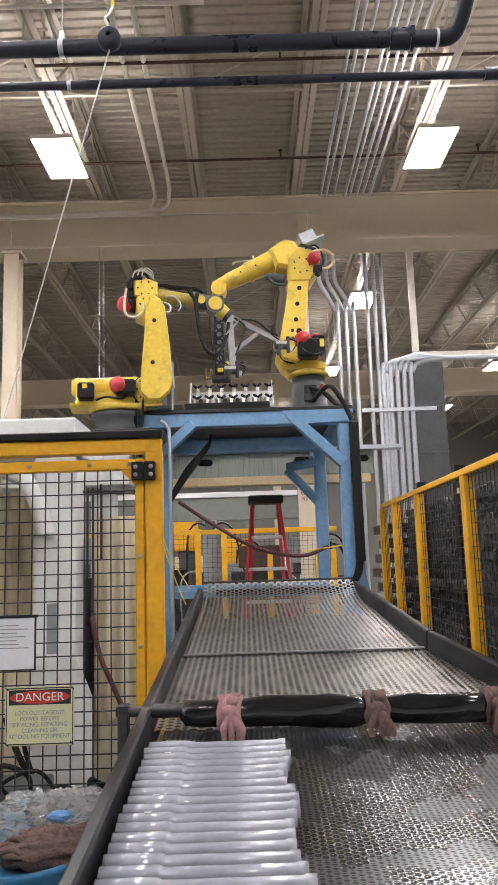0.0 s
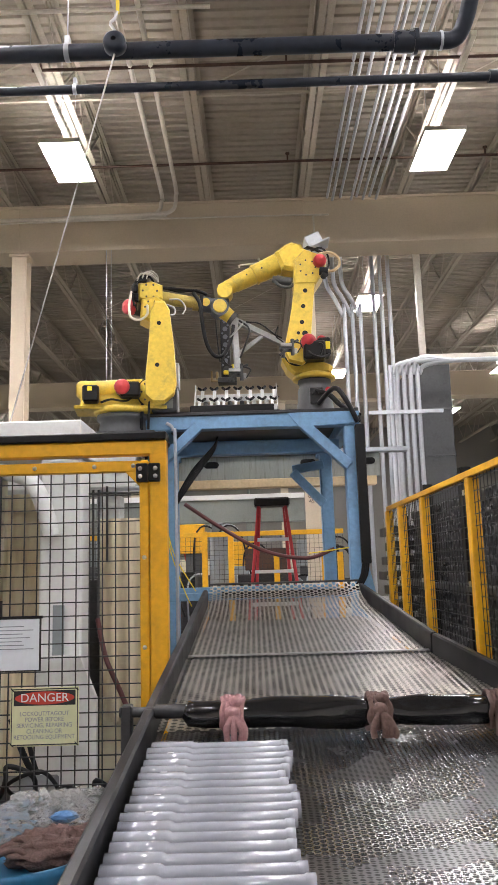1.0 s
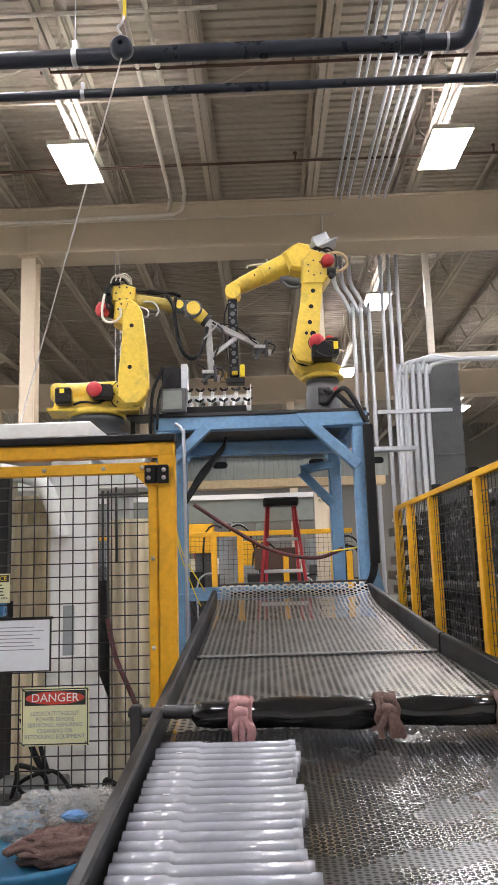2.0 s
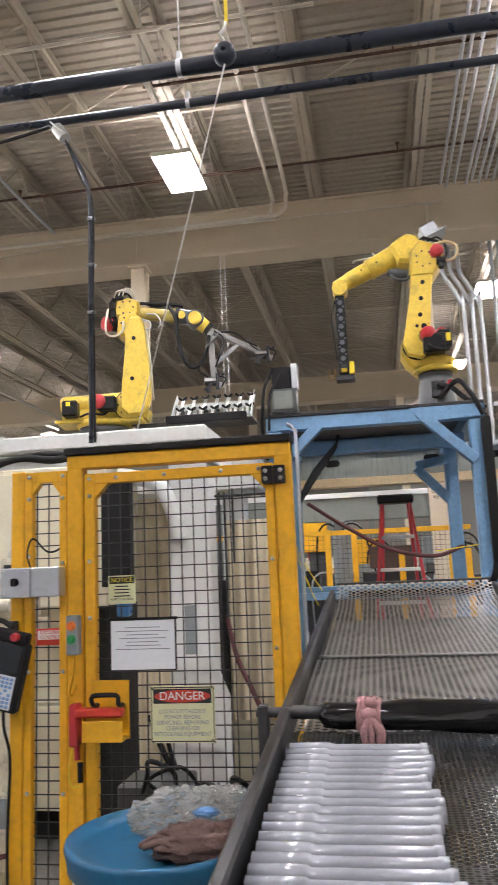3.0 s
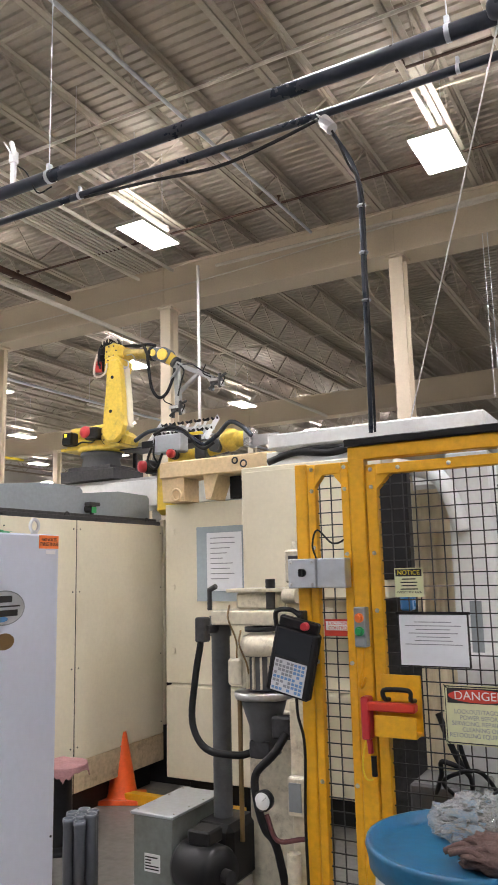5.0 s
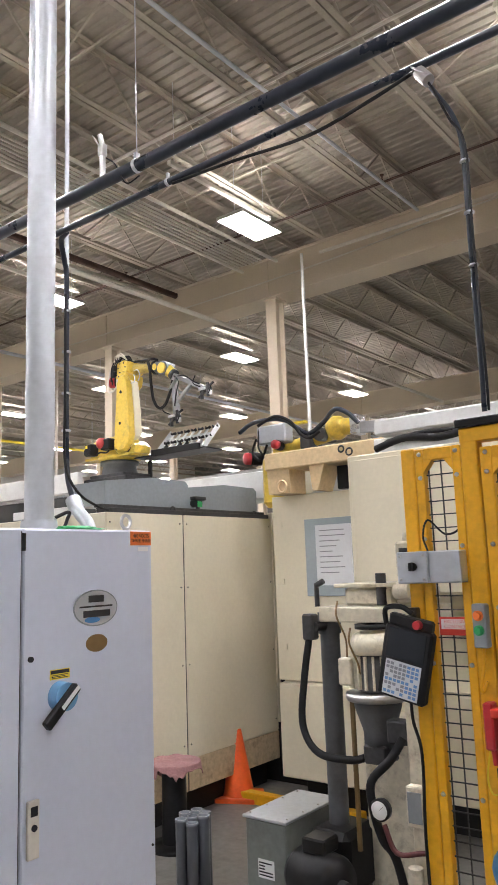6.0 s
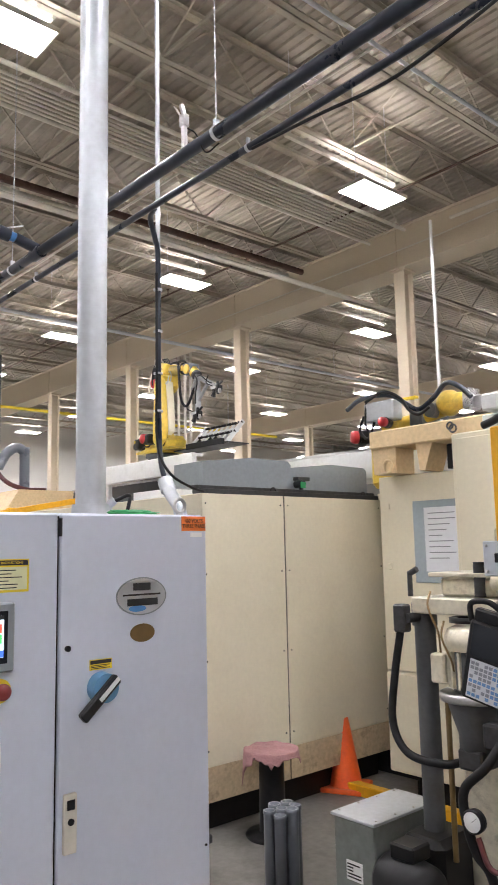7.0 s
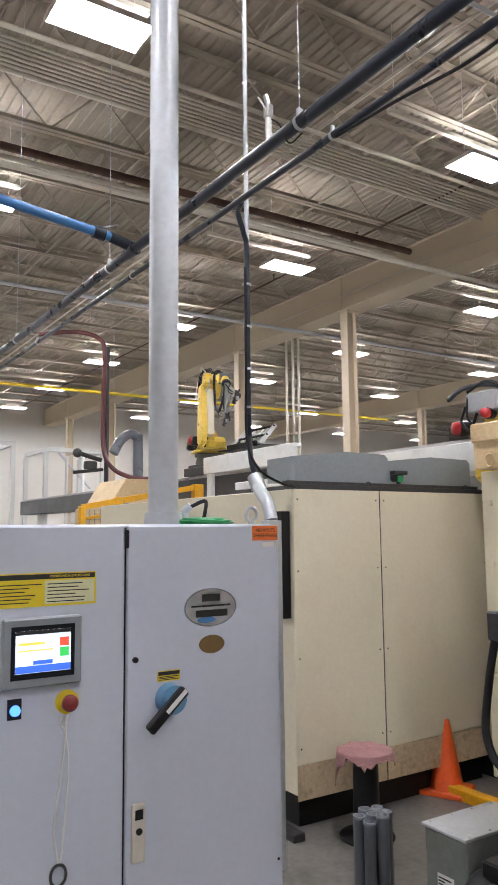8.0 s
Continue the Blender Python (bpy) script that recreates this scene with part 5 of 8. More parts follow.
    g = part("gauge", Mesh().lathe((-1.335, 2.955, 0.56), (0, -1, 0), [(0, 0.01), (0, 0.043), (0.03, 0.045), (0.034, 0.04), (0.034, 0.037)], 22), BLACK, t, "round pressure gauge with a white dial")
    part("dial", Mesh().lathe((-1.335, 2.923, 0.56), (0, -1, 0), [(0, 0.038), (0.001, 0.037), (0.001, 0.0005)], 22), LABELW, g)
    part("needle", Mesh().bar((-1.335, 2.9205, 0.56), (-1.315, 2.9205, 0.578), 0.003, 0.001, 0), INK, g)
    for xx, zz in ((-1.56, 1.40), (-1.50, 1.28), (-1.22, 1.30)):
        part("small_line", Mesh().tube([(xx, 3.05, zz), (xx + 0.02, 3.0, zz - 0.06), (xx + 0.05, 3.02, zz - 0.16), (xx + 0.03, 3.06, zz - 0.25)], 0.005, 6), BRONZE, t)
    part("base_fitting", Mesh().cyl((-1.62, 3.05, 0.05), (-1.52, 3.02, 0.12), 0.04, n=12).cyl((-1.66, 3.1, 0.0), (-1.66, 3.1, 0.2), 0.03, n=12).box(-1.45, -1.35, 2.98, 3.1, 0.0, 0.12, 0.01), DARKSTEEL, t)
    part("drain_pipe", Mesh().cyl((-1.20, 2.95, 0.0), (-1.20, 2.95, 0.36), 0.03, n=14), PUMPP, t)
    part("return_pipe", Mesh().cyl((-1.565, 3.14, 0.3), (-1.565, 3.14, 0.95), 0.012, n=10), BRONZE, t)
    part("wire_loop", Mesh().tube([(-1.12, 2.95, 1.34), (-1.05, 2.9, 1.30), (-1.02, 2.9, 1.18), (-1.08, 2.92, 1.12), (-1.12, 2.95, 1.18)], 0.006, 6), LABELW, t)


pump_unit()


def power_box():
    t = thing("power_supply_box", "grey-green sheet-metal supply box with a riveted lid", "equipment box", (-1.95, 3.15, 0))
    part("case", Mesh().box(-2.06, -1.83, 2.94, 3.38, 0.07, 0.415, 0.006), BOXGREY, t)
    part("lid", Mesh().box(-2.07, -1.82, 2.93, 3.39, 0.417, 0.43, 0.003), GALV, t, "pale grey lid")
    m = Mesh()
    for x in (-2.05, -1.84):
        for i in range(4):
            m.lathe((x, 2.97 + i * 0.13, 0.43), (0, 0, 1), [(0, 0.007), (0.004, 0.005), (0.0045, 0.0005)], 8)
    part("rivet", m, STEEL, t)
    part("skid", Mesh().box(-2.10, -1.80, 2.90, 2.97, 0.0, 0.065, 0.004).box(-2.10, -1.80, 3.33, 3.40, 0.0, 0.065, 0.004), GALV, t)
    p = part("rating_label", Mesh().box(-1.99, -1.90, 2.9375, 2.9395, 0.17, 0.25, 0), LABELW, t)
    rng = random.Random(2)
    m = Mesh()
    for i in range(5):
        m.box(-1.985, -1.985 + rng.uniform(0.03, 0.08), 2.9368, 2.9375, 0.18 + i * 0.013, 0.186 + i * 0.013, 0)
    part("label_bars", m, INK, p)
    part("conduit_knockout", Mesh().cyl((-1.83, 3.0, 0.13), (-1.80, 3.0, 0.13), 0.025, n=12), DARKSTEEL, t)


power_box()


def floor_motor():
    t = thing("electric_motor", "dusty black electric motor standing on the floor", "motor", (-1.62, 3.0, 0))
    part("stator", Mesh().lathe((-1.78, 2.98, 0.23), (0.93, -0.25, 0), [(0, 0.03), (0.0, 0.10), (0.03, 0.115), (0.22, 0.115), (0.25, 0.10), (0.26, 0.03), (0.262, 0.001)], 24), BLACK, t)
    part("shaft", Mesh().cyl((-1.54, 2.915, 0.23), (-1.49, 2.90, 0.23), 0.03, n=12), DARKSTEEL, t)
    part("foot", Mesh().box(-1.76, -1.56, 2.88, 3.05, 0, 0.12, 0.008), BLACK, t)
    part("terminal_box", Mesh().box(-1.72, -1.60, 2.90, 3.02, 0.335, 0.40, 0.008), BLACK, t)
    part("cover", Mesh().box(-1.80, -1.58, 3.06, 3.34, 0.10, 0.38, 0.03), BLACK, t)


floor_motor()


def gate_clutter():
    """Dark floor unit and hanging cables just behind the gate."""
    t = thing("cable_stand", "dark floor box with loose black cables behind the gate", "cable stand", (-0.5, 3.2, 0))
    part("box", Mesh().box(-0.72, -0.42, 3.10, 3.36, 0, 0.66, 0.01), DARKGREY, t)
    part("beam", Mesh().box(-0.415, 0.02, 3.14, 3.20, 0.56, 0.64, 0.004), DARKSTEEL, t)
    rng = random.Random(17)
    for i in range(4):
        x = -0.62 + i * 0.11 + rng.uniform(-0.04, 0.04)
        z = 0.70 + rng.uniform(-0.06, 0.10)
        part("cable", Mesh().tube([(x, 3.12, 0.60), (x + rng.uniform(-0.09, 0.05), 3.08, z - 0.06), (x + 0.06, 3.06, z), (x + rng.uniform(0.12, 0.26), 3.08, z - 0.05), (x + 0.16, 3.10, 0.60)], rng.uniform(0.007, 0.012), 7), RUBBER, t)


gate_clutter()


def cone():
    t = thing("traffic_cone", "scuffed orange safety cone on the floor", "traffic cone", (-3.20, 4.29, 0))
    part("body", Mesh().lathe((-3.20, 4.29, 0.028), (0, 0, 1), [(0, 0.115), (0.008, 0.11), (0.02, 0.105), (0.40, 0.034), (0.425, 0.028), (0.43, 0.022), (0.43, 0.014), (0.38, 0.02)], 30), ORANGE, t)
    part("foot", Mesh().box(-3.345, -3.055, 4.145, 4.435, 0, 0.03, 0.01).spin((-3.2, 4.29, 0), 0, 0, 25), ORANGE, t)


cone()


def stool():
    t = thing("stool", "black pedestal stool with a round foot, rag over the seat", "stool", (-2.93, 3.37, 0))
    part("foot", Mesh().lathe((-2.93, 3.37, 0), (0, 0, 1), [(0, 0.15), (0.012, 0.155), (0.02, 0.15), (0.03, 0.06)], 28), BLACK, t)
    part("pedestal", Mesh().cyl((-2.93, 3.37, 0.03), (-2.93, 3.37, 0.44), 0.075, 0.07, n=22), BLACK, t)
    part("seat", Mesh().cyl((-2.93, 3.37, 0.44), (-2.93, 3.37, 0.465), 0.15, n=28), BLACK, t)
    m = Mesh()
    n = 40
    verts = []
    for i in range(n):
        for j in range(n):
            u, v = (i / (n - 1) - 0.5) * 0.44, (j / (n - 1) - 0.5) * 0.40
            r = math.hypot(u, v)
            drop = max(0.0, r - 0.155)
            z = 0.476 - (1.5 if u < 0.02 else 0.5) * drop + 0.010 * noise.noise((u * 14, v * 14, 1.0)) + 0.02 * min(drop * 10, 1) * noise.noise((u * 20, v * 20, 4.0))
            s = 1 - 0.9 * drop / max(r, 0.01)
            verts.append((-2.93 + u * s + 0.02, 3.37 + v * s - 0.02, z))
    m.add(verts, [(i * n + j, (i + 1) * n + j, (i + 1) * n + j + 1, i * n + j + 1) for i in range(n - 1) for j in range(n - 1)], True)
    ob = solo("shop_rag", m, RAGPINK, "pink shop rag spread over the stool seat", "rag")
    ob.modifiers.new("thickness", "SOLIDIFY").thickness = 0.003


stool()

for k, (dx, dy, h) in enumerate(((0, 0, 0.37), (0.062, 0.01, 0.36), (0.03, 0.055, 0.375), (0.09, 0.062, 0.385), (-0.03, 0.06, 0.38), (0.06, 0.11, 0.385), (0.0, 0.115, 0.385))):
    x, y = -2.405 + dx, 2.87 + dy
    ob = solo("grey_tube", Mesh().lathe((x, y, 0), (0, 0, 1), [(0, 0.020), (0, 0.0285), (h - 0.02, 0.0285), (h - 0.015, 0.031), (h, 0.031), (h, 0.024), (0.01, 0.022)], 18), GREYTUBE, "grey ribbed plastic tube standing upright on the floor", "tube", "bundle of upright tubes")


# ---- curtains and columns behind the gate ----
def ribbed(x0, x1, y, z0, z1, pitch, depth, m=None):
    """Upright ribbed sheet, like a folded curtain or corrugated guard."""
    m = m or Mesh()
    n = max(2, int((x1 - x0) / pitch) * 6)
    verts = []
    for i in range(n + 1):
        x = x0 + (x1 - x0) * i / n
        w = depth * math.sin(2 * math.pi * i / 6)
        verts += [(x, y + w, z0), (x, y + w, z1)]
    return m.add(verts, [(2 * i, 2 * i + 2, 2 * i + 3, 2 * i + 1) for i in range(n)], True)


t = thing("machine_column", "white-painted machine column with a sloped foot and round pipe", "machine column", (-0.55, 4.0, 0))
part("column", Mesh().box(-0.68, -0.45, 3.9, 4.1, 0.42, 2.17, 0.01), WHITE, t)
part("foot", Mesh().prism([(-0.68, 0.0), (-0.36, 0.0), (-0.36, 0.9), (-0.45, 1.12), (-0.68, 1.12)], 3.86, 3.899, 1), WHITE, t)
part("bracing_pipe", Mesh().tube([(-0.60, 3.86, 1.75), (-0.66, 3.84, 1.95), (-0.74, 3.84, 2.06), (-0.95, 3.85, 2.12)], 0.045, 12), WHITE, t)
part("grey_strip", Mesh().box(-0.60, -0.54, 3.885, 3.899, 0.9, 1.38, 0.003), GREY, t)
t = thing("bellows_guard", "stained tan ribbed machine guard behind the gate", "machine guard", (-0.8, 4.1, 0))
part("panel", ribbed(-0.92, -0.69, 4.1, 0.5, 2.0, 0.075, 0.012), TANPANEL, t)
part("panel_back", Mesh().box(-0.95, -0.69, 4.13, 4.2, 0.3, 2.0, 0.004), CREAM, t)
t = thing("bellows_guard", "stained tan ribbed machine guard behind the gate", "machine guard", (-0.28, 4.3, 0))
part("panel", ribbed(-0.42, -0.16, 4.3, 0.7, 1.86, 0.085, 0.015), TANPANEL, t)
part("panel_back", Mesh().box(-0.44, -0.14, 4.33, 4.42, 0.0, 1.86, 0.004), CREAM, t)
t = thing("tool_magazine", "dark open machine bay with hoses inside", "machine bay", (-1.0, 4.25, 0))
part("dark_box", Mesh().box(-0.98, -0.82, 3.63, 3.70, 1.50, 2.06, 0.006), BLACK, t)
part("lower_body", Mesh().box(-1.30, -0.46, 4.43, 4.78, 0.0, 1.5, 0.006), DARKSTEEL, t)
part("sloped_strut", Mesh().bar((-0.86, 3.8, 2.1), (-1.08, 3.75, 1.62), 0.014, 0.014), GALV, t)
m = Mesh()
for x, y, z0, z1 in ((-0.405, 3.98, 1.5, 2.0), (-0.375, 3.98, 1.2, 2.0), (-0.33, 3.99, 1.6, 2.02)):
    m.cyl((x, y, z0), (x, y, z1), 0.007, n=8)
m.cyl((-0.43, 3.98, 1.98), (-0.1, 3.98, 1.98), 0.007, n=8)
part("pipe_rail", m, DARKSTEEL, t)
part("hose", Mesh().tube([(-0.38, 3.98, 1.3), (-0.33, 3.95, 1.1), (-0.26, 3.93, 0.95), (-0.20, 3.92, 0.82)], 0.014, 8), MAROON, t)
part("hose", Mesh().tube([(-0.72, 3.6, 0.86), (-0.66, 3.6, 0.7), (-0.58, 3.6, 0.55), (-0.52, 3.65, 0.40)], 0.016, 8).tube([(-0.66, 3.6, 0.9), (-0.62, 3.6, 0.7), (-0.55, 3.6, 0.5)], 0.012, 8), RUBBER, t)
part("valve_body", Mesh().box(-0.80, -0.74, 3.35, 3.42, 1.36, 1.50, 0.008), BLUEPIPE, t, "blue valve body")
part("chip_tray", Mesh().box(-0.75, 0.0, 3.5, 3.9, 0.28, 0.34, 0.006).box(-0.30, -0.12, 3.3, 3.36, 0.36, 0.46, 0.004), RUST, t)
part("chip_bed", Mesh().box(-0.95, 0.05, 3.25, 3.85, 0.0, 0.27, 0.01), DARKSTEEL, t)


# ---- air pipes overhead ----
def pipes():
    t = thing("air_main", "thick dark-coated air main running under the roof", "pipe", (-3, 2.5, 3.6))
    main = Mesh().cyl((-16.0, 2.5, 3.6), (1.29, 2.5, 3.6), 0.033, n=20)
    part("pipe", main, PIPEP, t)
    part("riser", Mesh().tube([(1.27, 2.5, 3.6), (1.34, 2.5, 3.605), (1.375, 2.48, 3.64), (1.40, 2.42, 3.74), (1.43, 2.3, 4.0), (1.75, 1.2, 6.0), (1.9, 0.7, 7.1)], 0.033, 18, 5), PIPEP, t)
    part("coupling", Mesh().cyl((1.10, 2.5, 3.6), (1.18, 2.5, 3.6), 0.044, n=8).cyl((1.18, 2.5, 3.6), (1.195, 2.5, 3.6), 0.05, n=14), PIPEP, t)
    part("ring", Mesh().cyl((1.285, 2.5, 3.6), (1.295, 2.5, 3.6), 0.037, n=18), GALV, t)
    for x in (-0.20, -2.27, -4.6, -7.0, -9.4):
        part("hanger", Mesh().cyl((x - 0.010, 2.5, 3.6), (x + 0.010, 2.5, 3.6), 0.036, n=18).box(x - 0.010, x + 0.010, 2.485, 2.515, 3.63, 3.67, 0.002).cyl((x, 2.5, 3.66), (x, 2.5, ROOF), 0.003, n=6), GALV, t)
    m = Mesh().cyl((-2.53, 2.5, 3.63), (-2.53, 2.5, 3.75), 0.016, n=10).box(-2.55, -2.51, 2.48, 2.52, 3.75, 3.82, 0.005).cyl((-2.53, 2.5, 3.82), (-2.55, 2.5, 3.88), 0.014, n=8)
    m.bar((-2.53, 2.48, 3.80), (-2.57, 2.47, 3.87), 0.02, 0.005)
    part("valve", m, ALU, t, "small ball valve with lever")
    part("wire", Mesh().tube([(-2.5, 2.5, 3.73), (-2.42, 2.49, 3.66), (-2.33, 2.48, 3.52), (-2.25, 2.5, 3.54)], 0.004, 6), RUBBER, t)
    t = thing("air_branch", "thin dark-coated air pipe running beside the air main", "pipe", (-3, 2.59, 3.5))
    part("pipe", Mesh().cyl((-16.0, 2.59, 3.5), (1.50, 2.59, 3.5), 0.018, n=14), PIPEP, t)
    part("end_coupling", Mesh().cyl((1.50, 2.59, 3.5), (1.58, 2.59, 3.5), 0.027, n=8).cyl((1.58, 2.59, 3.5), (2.6, 2.59, 3.5), 0.018, n=12), PIPEP, t)
    for x in (-0.19, -2.14, -4.4, -6.6, -8.8):
        part("hanger", Mesh().cyl((x - 0.008, 2.59, 3.5), (x + 0.008, 2.59, 3.5), 0.0205, n=14).box(x - 0.007, x + 0.007, 2.58, 2.60, 3.515, 3.55, 0.002), GALV, t)
    part("tied_cable", Mesh().tube([(-0.75, 2.57, 3.475), (-1.0, 2.57, 3.43), (-1.3, 2.57, 3.40), (-1.7, 2.57, 3.44), (-2.1, 2.58, 3.475)], 0.008, 7), RUBBER, t)
    # drop beside the gate
    t = thing("cable_drop", "dark air hose and cables dropping from the pipe to the guard", "hose", (-0.6, 2.55, 2.08))
    part("hose", Mesh().tube([(-0.82, 2.59, 3.49), (-0.76, 2.57, 3.45), (-0.70, 2.55, 3.34), (-0.63, 2.54, 3.20), (-0.605, 2.54, 3.06), (-0.606, 2.54, 2.7), (-0.607, 2.54, 2.4), (-0.61, 2.55, 2.22), (-0.62, 2.57, 2.08)], 0.0095, 9), PIPEP, t)
    part("cable", Mesh().tube([(-0.80, 2.57, 3.47), (-0.72, 2.53, 3.39), (-0.64, 2.52, 3.19), (-0.588, 2.52, 3.06), (-0.588, 2.52, 2.7), (-0.586, 2.52, 2.4), (-0.588, 2.53, 2.2), (-0.60, 2.56, 2.08)], 0.005, 8), RUBBER, t)
    part("shutoff", Mesh().cyl((-0.745, 2.53, 3.43), (-0.705, 2.52, 3.37), 0.026, n=10).bar((-0.76, 2.50, 3.44), (-0.70, 2.49, 3.385), 0.02, 0.006), ALU, t)
    for z in (3.0, 2.8, 2.6):
        part("cable_tie", Mesh().cyl((-0.597, 2.53, z), (-0.597, 2.53, z + 0.006), 0.019, n=10), GALV, t)
    # second drop near the cabinet
    t = thing("cable_drop", "steel rod with blue-black hose dropping beside the cabinet", "hose", (-3.15, 2.76, 1.8))
    part("rod", Mesh().cyl((-3.15, 2.76, 3.30), (-3.15, 2.76, ROOF), 0.014, n=10), GALV, t)
    part("hose", Mesh().tube([(-2.95, 2.60, 3.49), (-3.05, 2.64, 3.48), (-3.12, 2.72, 3.40), (-3.15, 2.76, 3.28), (-3.15, 2.76, 2.6), (-3.16, 2.77, 2.25), (-3.14, 2.77, 2.08), (-3.07, 2.765, 1.94)], 0.016, 9), PIPEP, t)
    part("second_hose", Mesh().tube([(-3.13, 2.735, 3.2), (-3.13, 2.735, 2.6), (-3.135, 2.74, 2.2), (-3.08, 2.78, 2.03), (-3.12, 2.95, 1.96), (-3.17, 3.09, 1.94)], 0.008, 8), RUBBER, t)
    for z in (3.1, 2.85, 2.6, 2.38):
        part("clip", Mesh().cyl((-3.145, 2.755, z), (-3.145, 2.755, z + 0.01), 0.027, n=12), GALV, t)
    part("flexible_conduit", Mesh().tube([(-3.08, 2.765, 1.95), (-3.02, 2.75, 1.90), (-2.93, 2.735, 1.83), (-2.89, 2.73, 1.74)], 0.036, 12).cyl((-3.10, 2.767, 1.985), (-3.06, 2.762, 1.925), 0.044, n=12), GALV, t, "silver flexible conduit fitting")
    part("stand_post", Mesh().box(-2.93, -2.85, 2.69, 2.77, 0, 1.74, 0.004), GALV, t)
    # blue line
    t = thing("blue_air_line", "blue air pipe teed into the air main", "pipe", (-4.5, 2.5, 3.6))
    part("pipe", Mesh().cyl((-4.2, 2.34, 3.67), (-4.2, -3.0, 4.35), 0.032, n=14), BLUEPIPE, t)
    part("tee", Mesh().cyl((-4.26, 2.5, 3.6), (-4.14, 2.5, 3.6), 0.043, n=12).cyl((-4.2, 2.5, 3.63), (-4.2, 2.34, 3.67), 0.038, n=12).cyl((-4.2, 2.30, 3.675), (-4.2, 2.22, 3.685), 0.045, n=12), PIPEP, t)
    part("valve", Mesh().bar((-4.2, 2.30, 3.73), (-4.28, 2.42, 3.80), 0.03, 0.01), ALU, t)


pipes()


def tool_reel():
    t = thing("cable_reel", "round blue-black cable balancer hung on a yellow strap", "cable reel", (0.01, 2.42, 3.5))
    part("reel", Mesh().lathe((0.01, 2.35, 3.545), (0, 1, 0), [(0, 0.01), (0, 0.03), (0.012, 0.042), (0.05, 0.044), (0.062, 0.032), (0.062, 0.01)], 22), PIPEP, t)
    part("hook", Mesh().tube([(0.01, 2.38, 3.60), (-0.006, 2.38, 3.63), (0.01, 2.38, 3.65), (0.022, 2.38, 3.68)], 0.006, 6), STEEL, t)
    part("strap", Mesh().bar((0.022, 2.38, 3.67), (0.03, 2.36, LOW), 0.014, 0.004, 0), LABELY, t)
    part("cord", Mesh().cyl((0.01, 2.38, 3.50), (-0.90, 4.02, 2.38), 0.0035, n=6), LABELW, t)


tool_reel()


# ---- blue stand ----
BY = 5.0


def blue_stand():
    t = thing("robot_stand", "blue-painted steel stand with diagonal braces carrying a robot", "stand", (0.5, 5.5, 0))
    def leg(x, y, top=2.5, w=0.10):
        part("leg", Mesh().box(x - w / 2, x + w / 2, y - w / 2, y + w / 2, 0.012, top, 0.006).box(x - 0.1, x + 0.1, y - 0.1, y + 0.1, 0, 0.012, 0.003), BLUE, t)
    leg(1.18, BY)
    leg(1.10, 6.1)
    leg(-0.19, BY)
    leg(-0.19, 6.1)
    part("top_beam", Mesh().box(-0.25, 1.235, BY - 0.05, BY + 0.05, 2.505, 2.60, 0.005), BLUE, t)
    part("top_beam", Mesh().box(-0.25, 1.235, 6.05, 6.15, 2.505, 2.60, 0.005), BLUE, t)
    part("side_beam", Mesh().box(-0.245, -0.14, BY + 0.052, 6.045, 2.505, 2.60, 0.005), BLUE, t)
    part("side_beam", Mesh().box(1.13, 1.23, BY + 0.052, 6.045, 2.505, 2.60, 0.005), BLUE, t)
    part("deck", Mesh().box(-0.25, 1.235, BY - 0.06, 6.16, 2.602, 2.625, 0.003), DARKSTEEL, t)
    part("lower_beam", Mesh().box(-0.13, 1.12, BY + 0.2, BY + 0.30, 2.36, 2.45, 0.005), BLUE, t)
    for a, b in (((0.80, 2.57), (1.16, 2.22)), ((-0.18, 2.25), (0.12, 2.53))):
        part("brace", Mesh().bar((a[0], BY - 0.02, a[1]), (b[0], BY - 0.02, b[1]), 0.07, 0.08, 0.004, up=(0, 1, 0)), BLUE, t)
    part("brace", Mesh().bar((0.82, 6.08, 2.32), (1.07, 6.08, 2.05), 0.07, 0.08, 0.004, up=(0, 1, 0)).bar((0.82, 6.08, 2.34), (1.08, 6.08, 2.38), 0.07, 0.07, 0.004, up=(0, 1, 0)), BLUE, t)
    part("gusset", Mesh().prism([(0.74, 2.60), (1.235, 2.60), (1.235, 2.52), (0.82, 2.50)], BY - 0.062, BY - 0.051, 1), BLUE, t)
    part("cross_rail", Mesh().box(-0.14, 1.13, BY - 0.04, BY + 0.04, 1.335, 1.385, 0.004), BLUE, t)
    part("cross_rail", Mesh().box(-0.14, 1.13, 6.0, 6.08, 1.335, 1.395, 0.004), BLUE, t)
    part("foot_gusset", Mesh().prism([(1.13, 1.42), (1.235, 1.60), (1.30, 1.30), (1.14, 1.30)], BY - 0.065, BY - 0.052, 1), BLUE, t)
    part("cable_duct", Mesh().box(1.20, 1.265, BY - 0.10, BY - 0.052, 1.55, 2.50, 0.006), BLACK, t, "black cable duct")
    m = Mesh()
    for i in range(4):
        m.tube([(1.21 + i * 0.012, BY - 0.08, 1.56), (1.19 + i * 0.012, BY - 0.09, 1.47), (1.14 + i * 0.012, BY - 0.07, 1.39), (1.10, BY - 0.02, 1.36)], 0.008, 6)
    m.tube([(1.0, 5.35, 2.75), (1.08, 5.0, 2.78), (1.15, 4.93, 2.68), (1.225, 4.93, 2.52)], 0.018, 8)
    part("cable", m, RUBBER, t)
    part("conduit", Mesh().tube([(-0.10, BY - 0.08, 2.55), (-0.055, BY - 0.08, 2.50), (-0.04, BY - 0.08, 2.3), (-0.04, BY - 0.08, 0.5)], 0.012, 8), GALV, t)
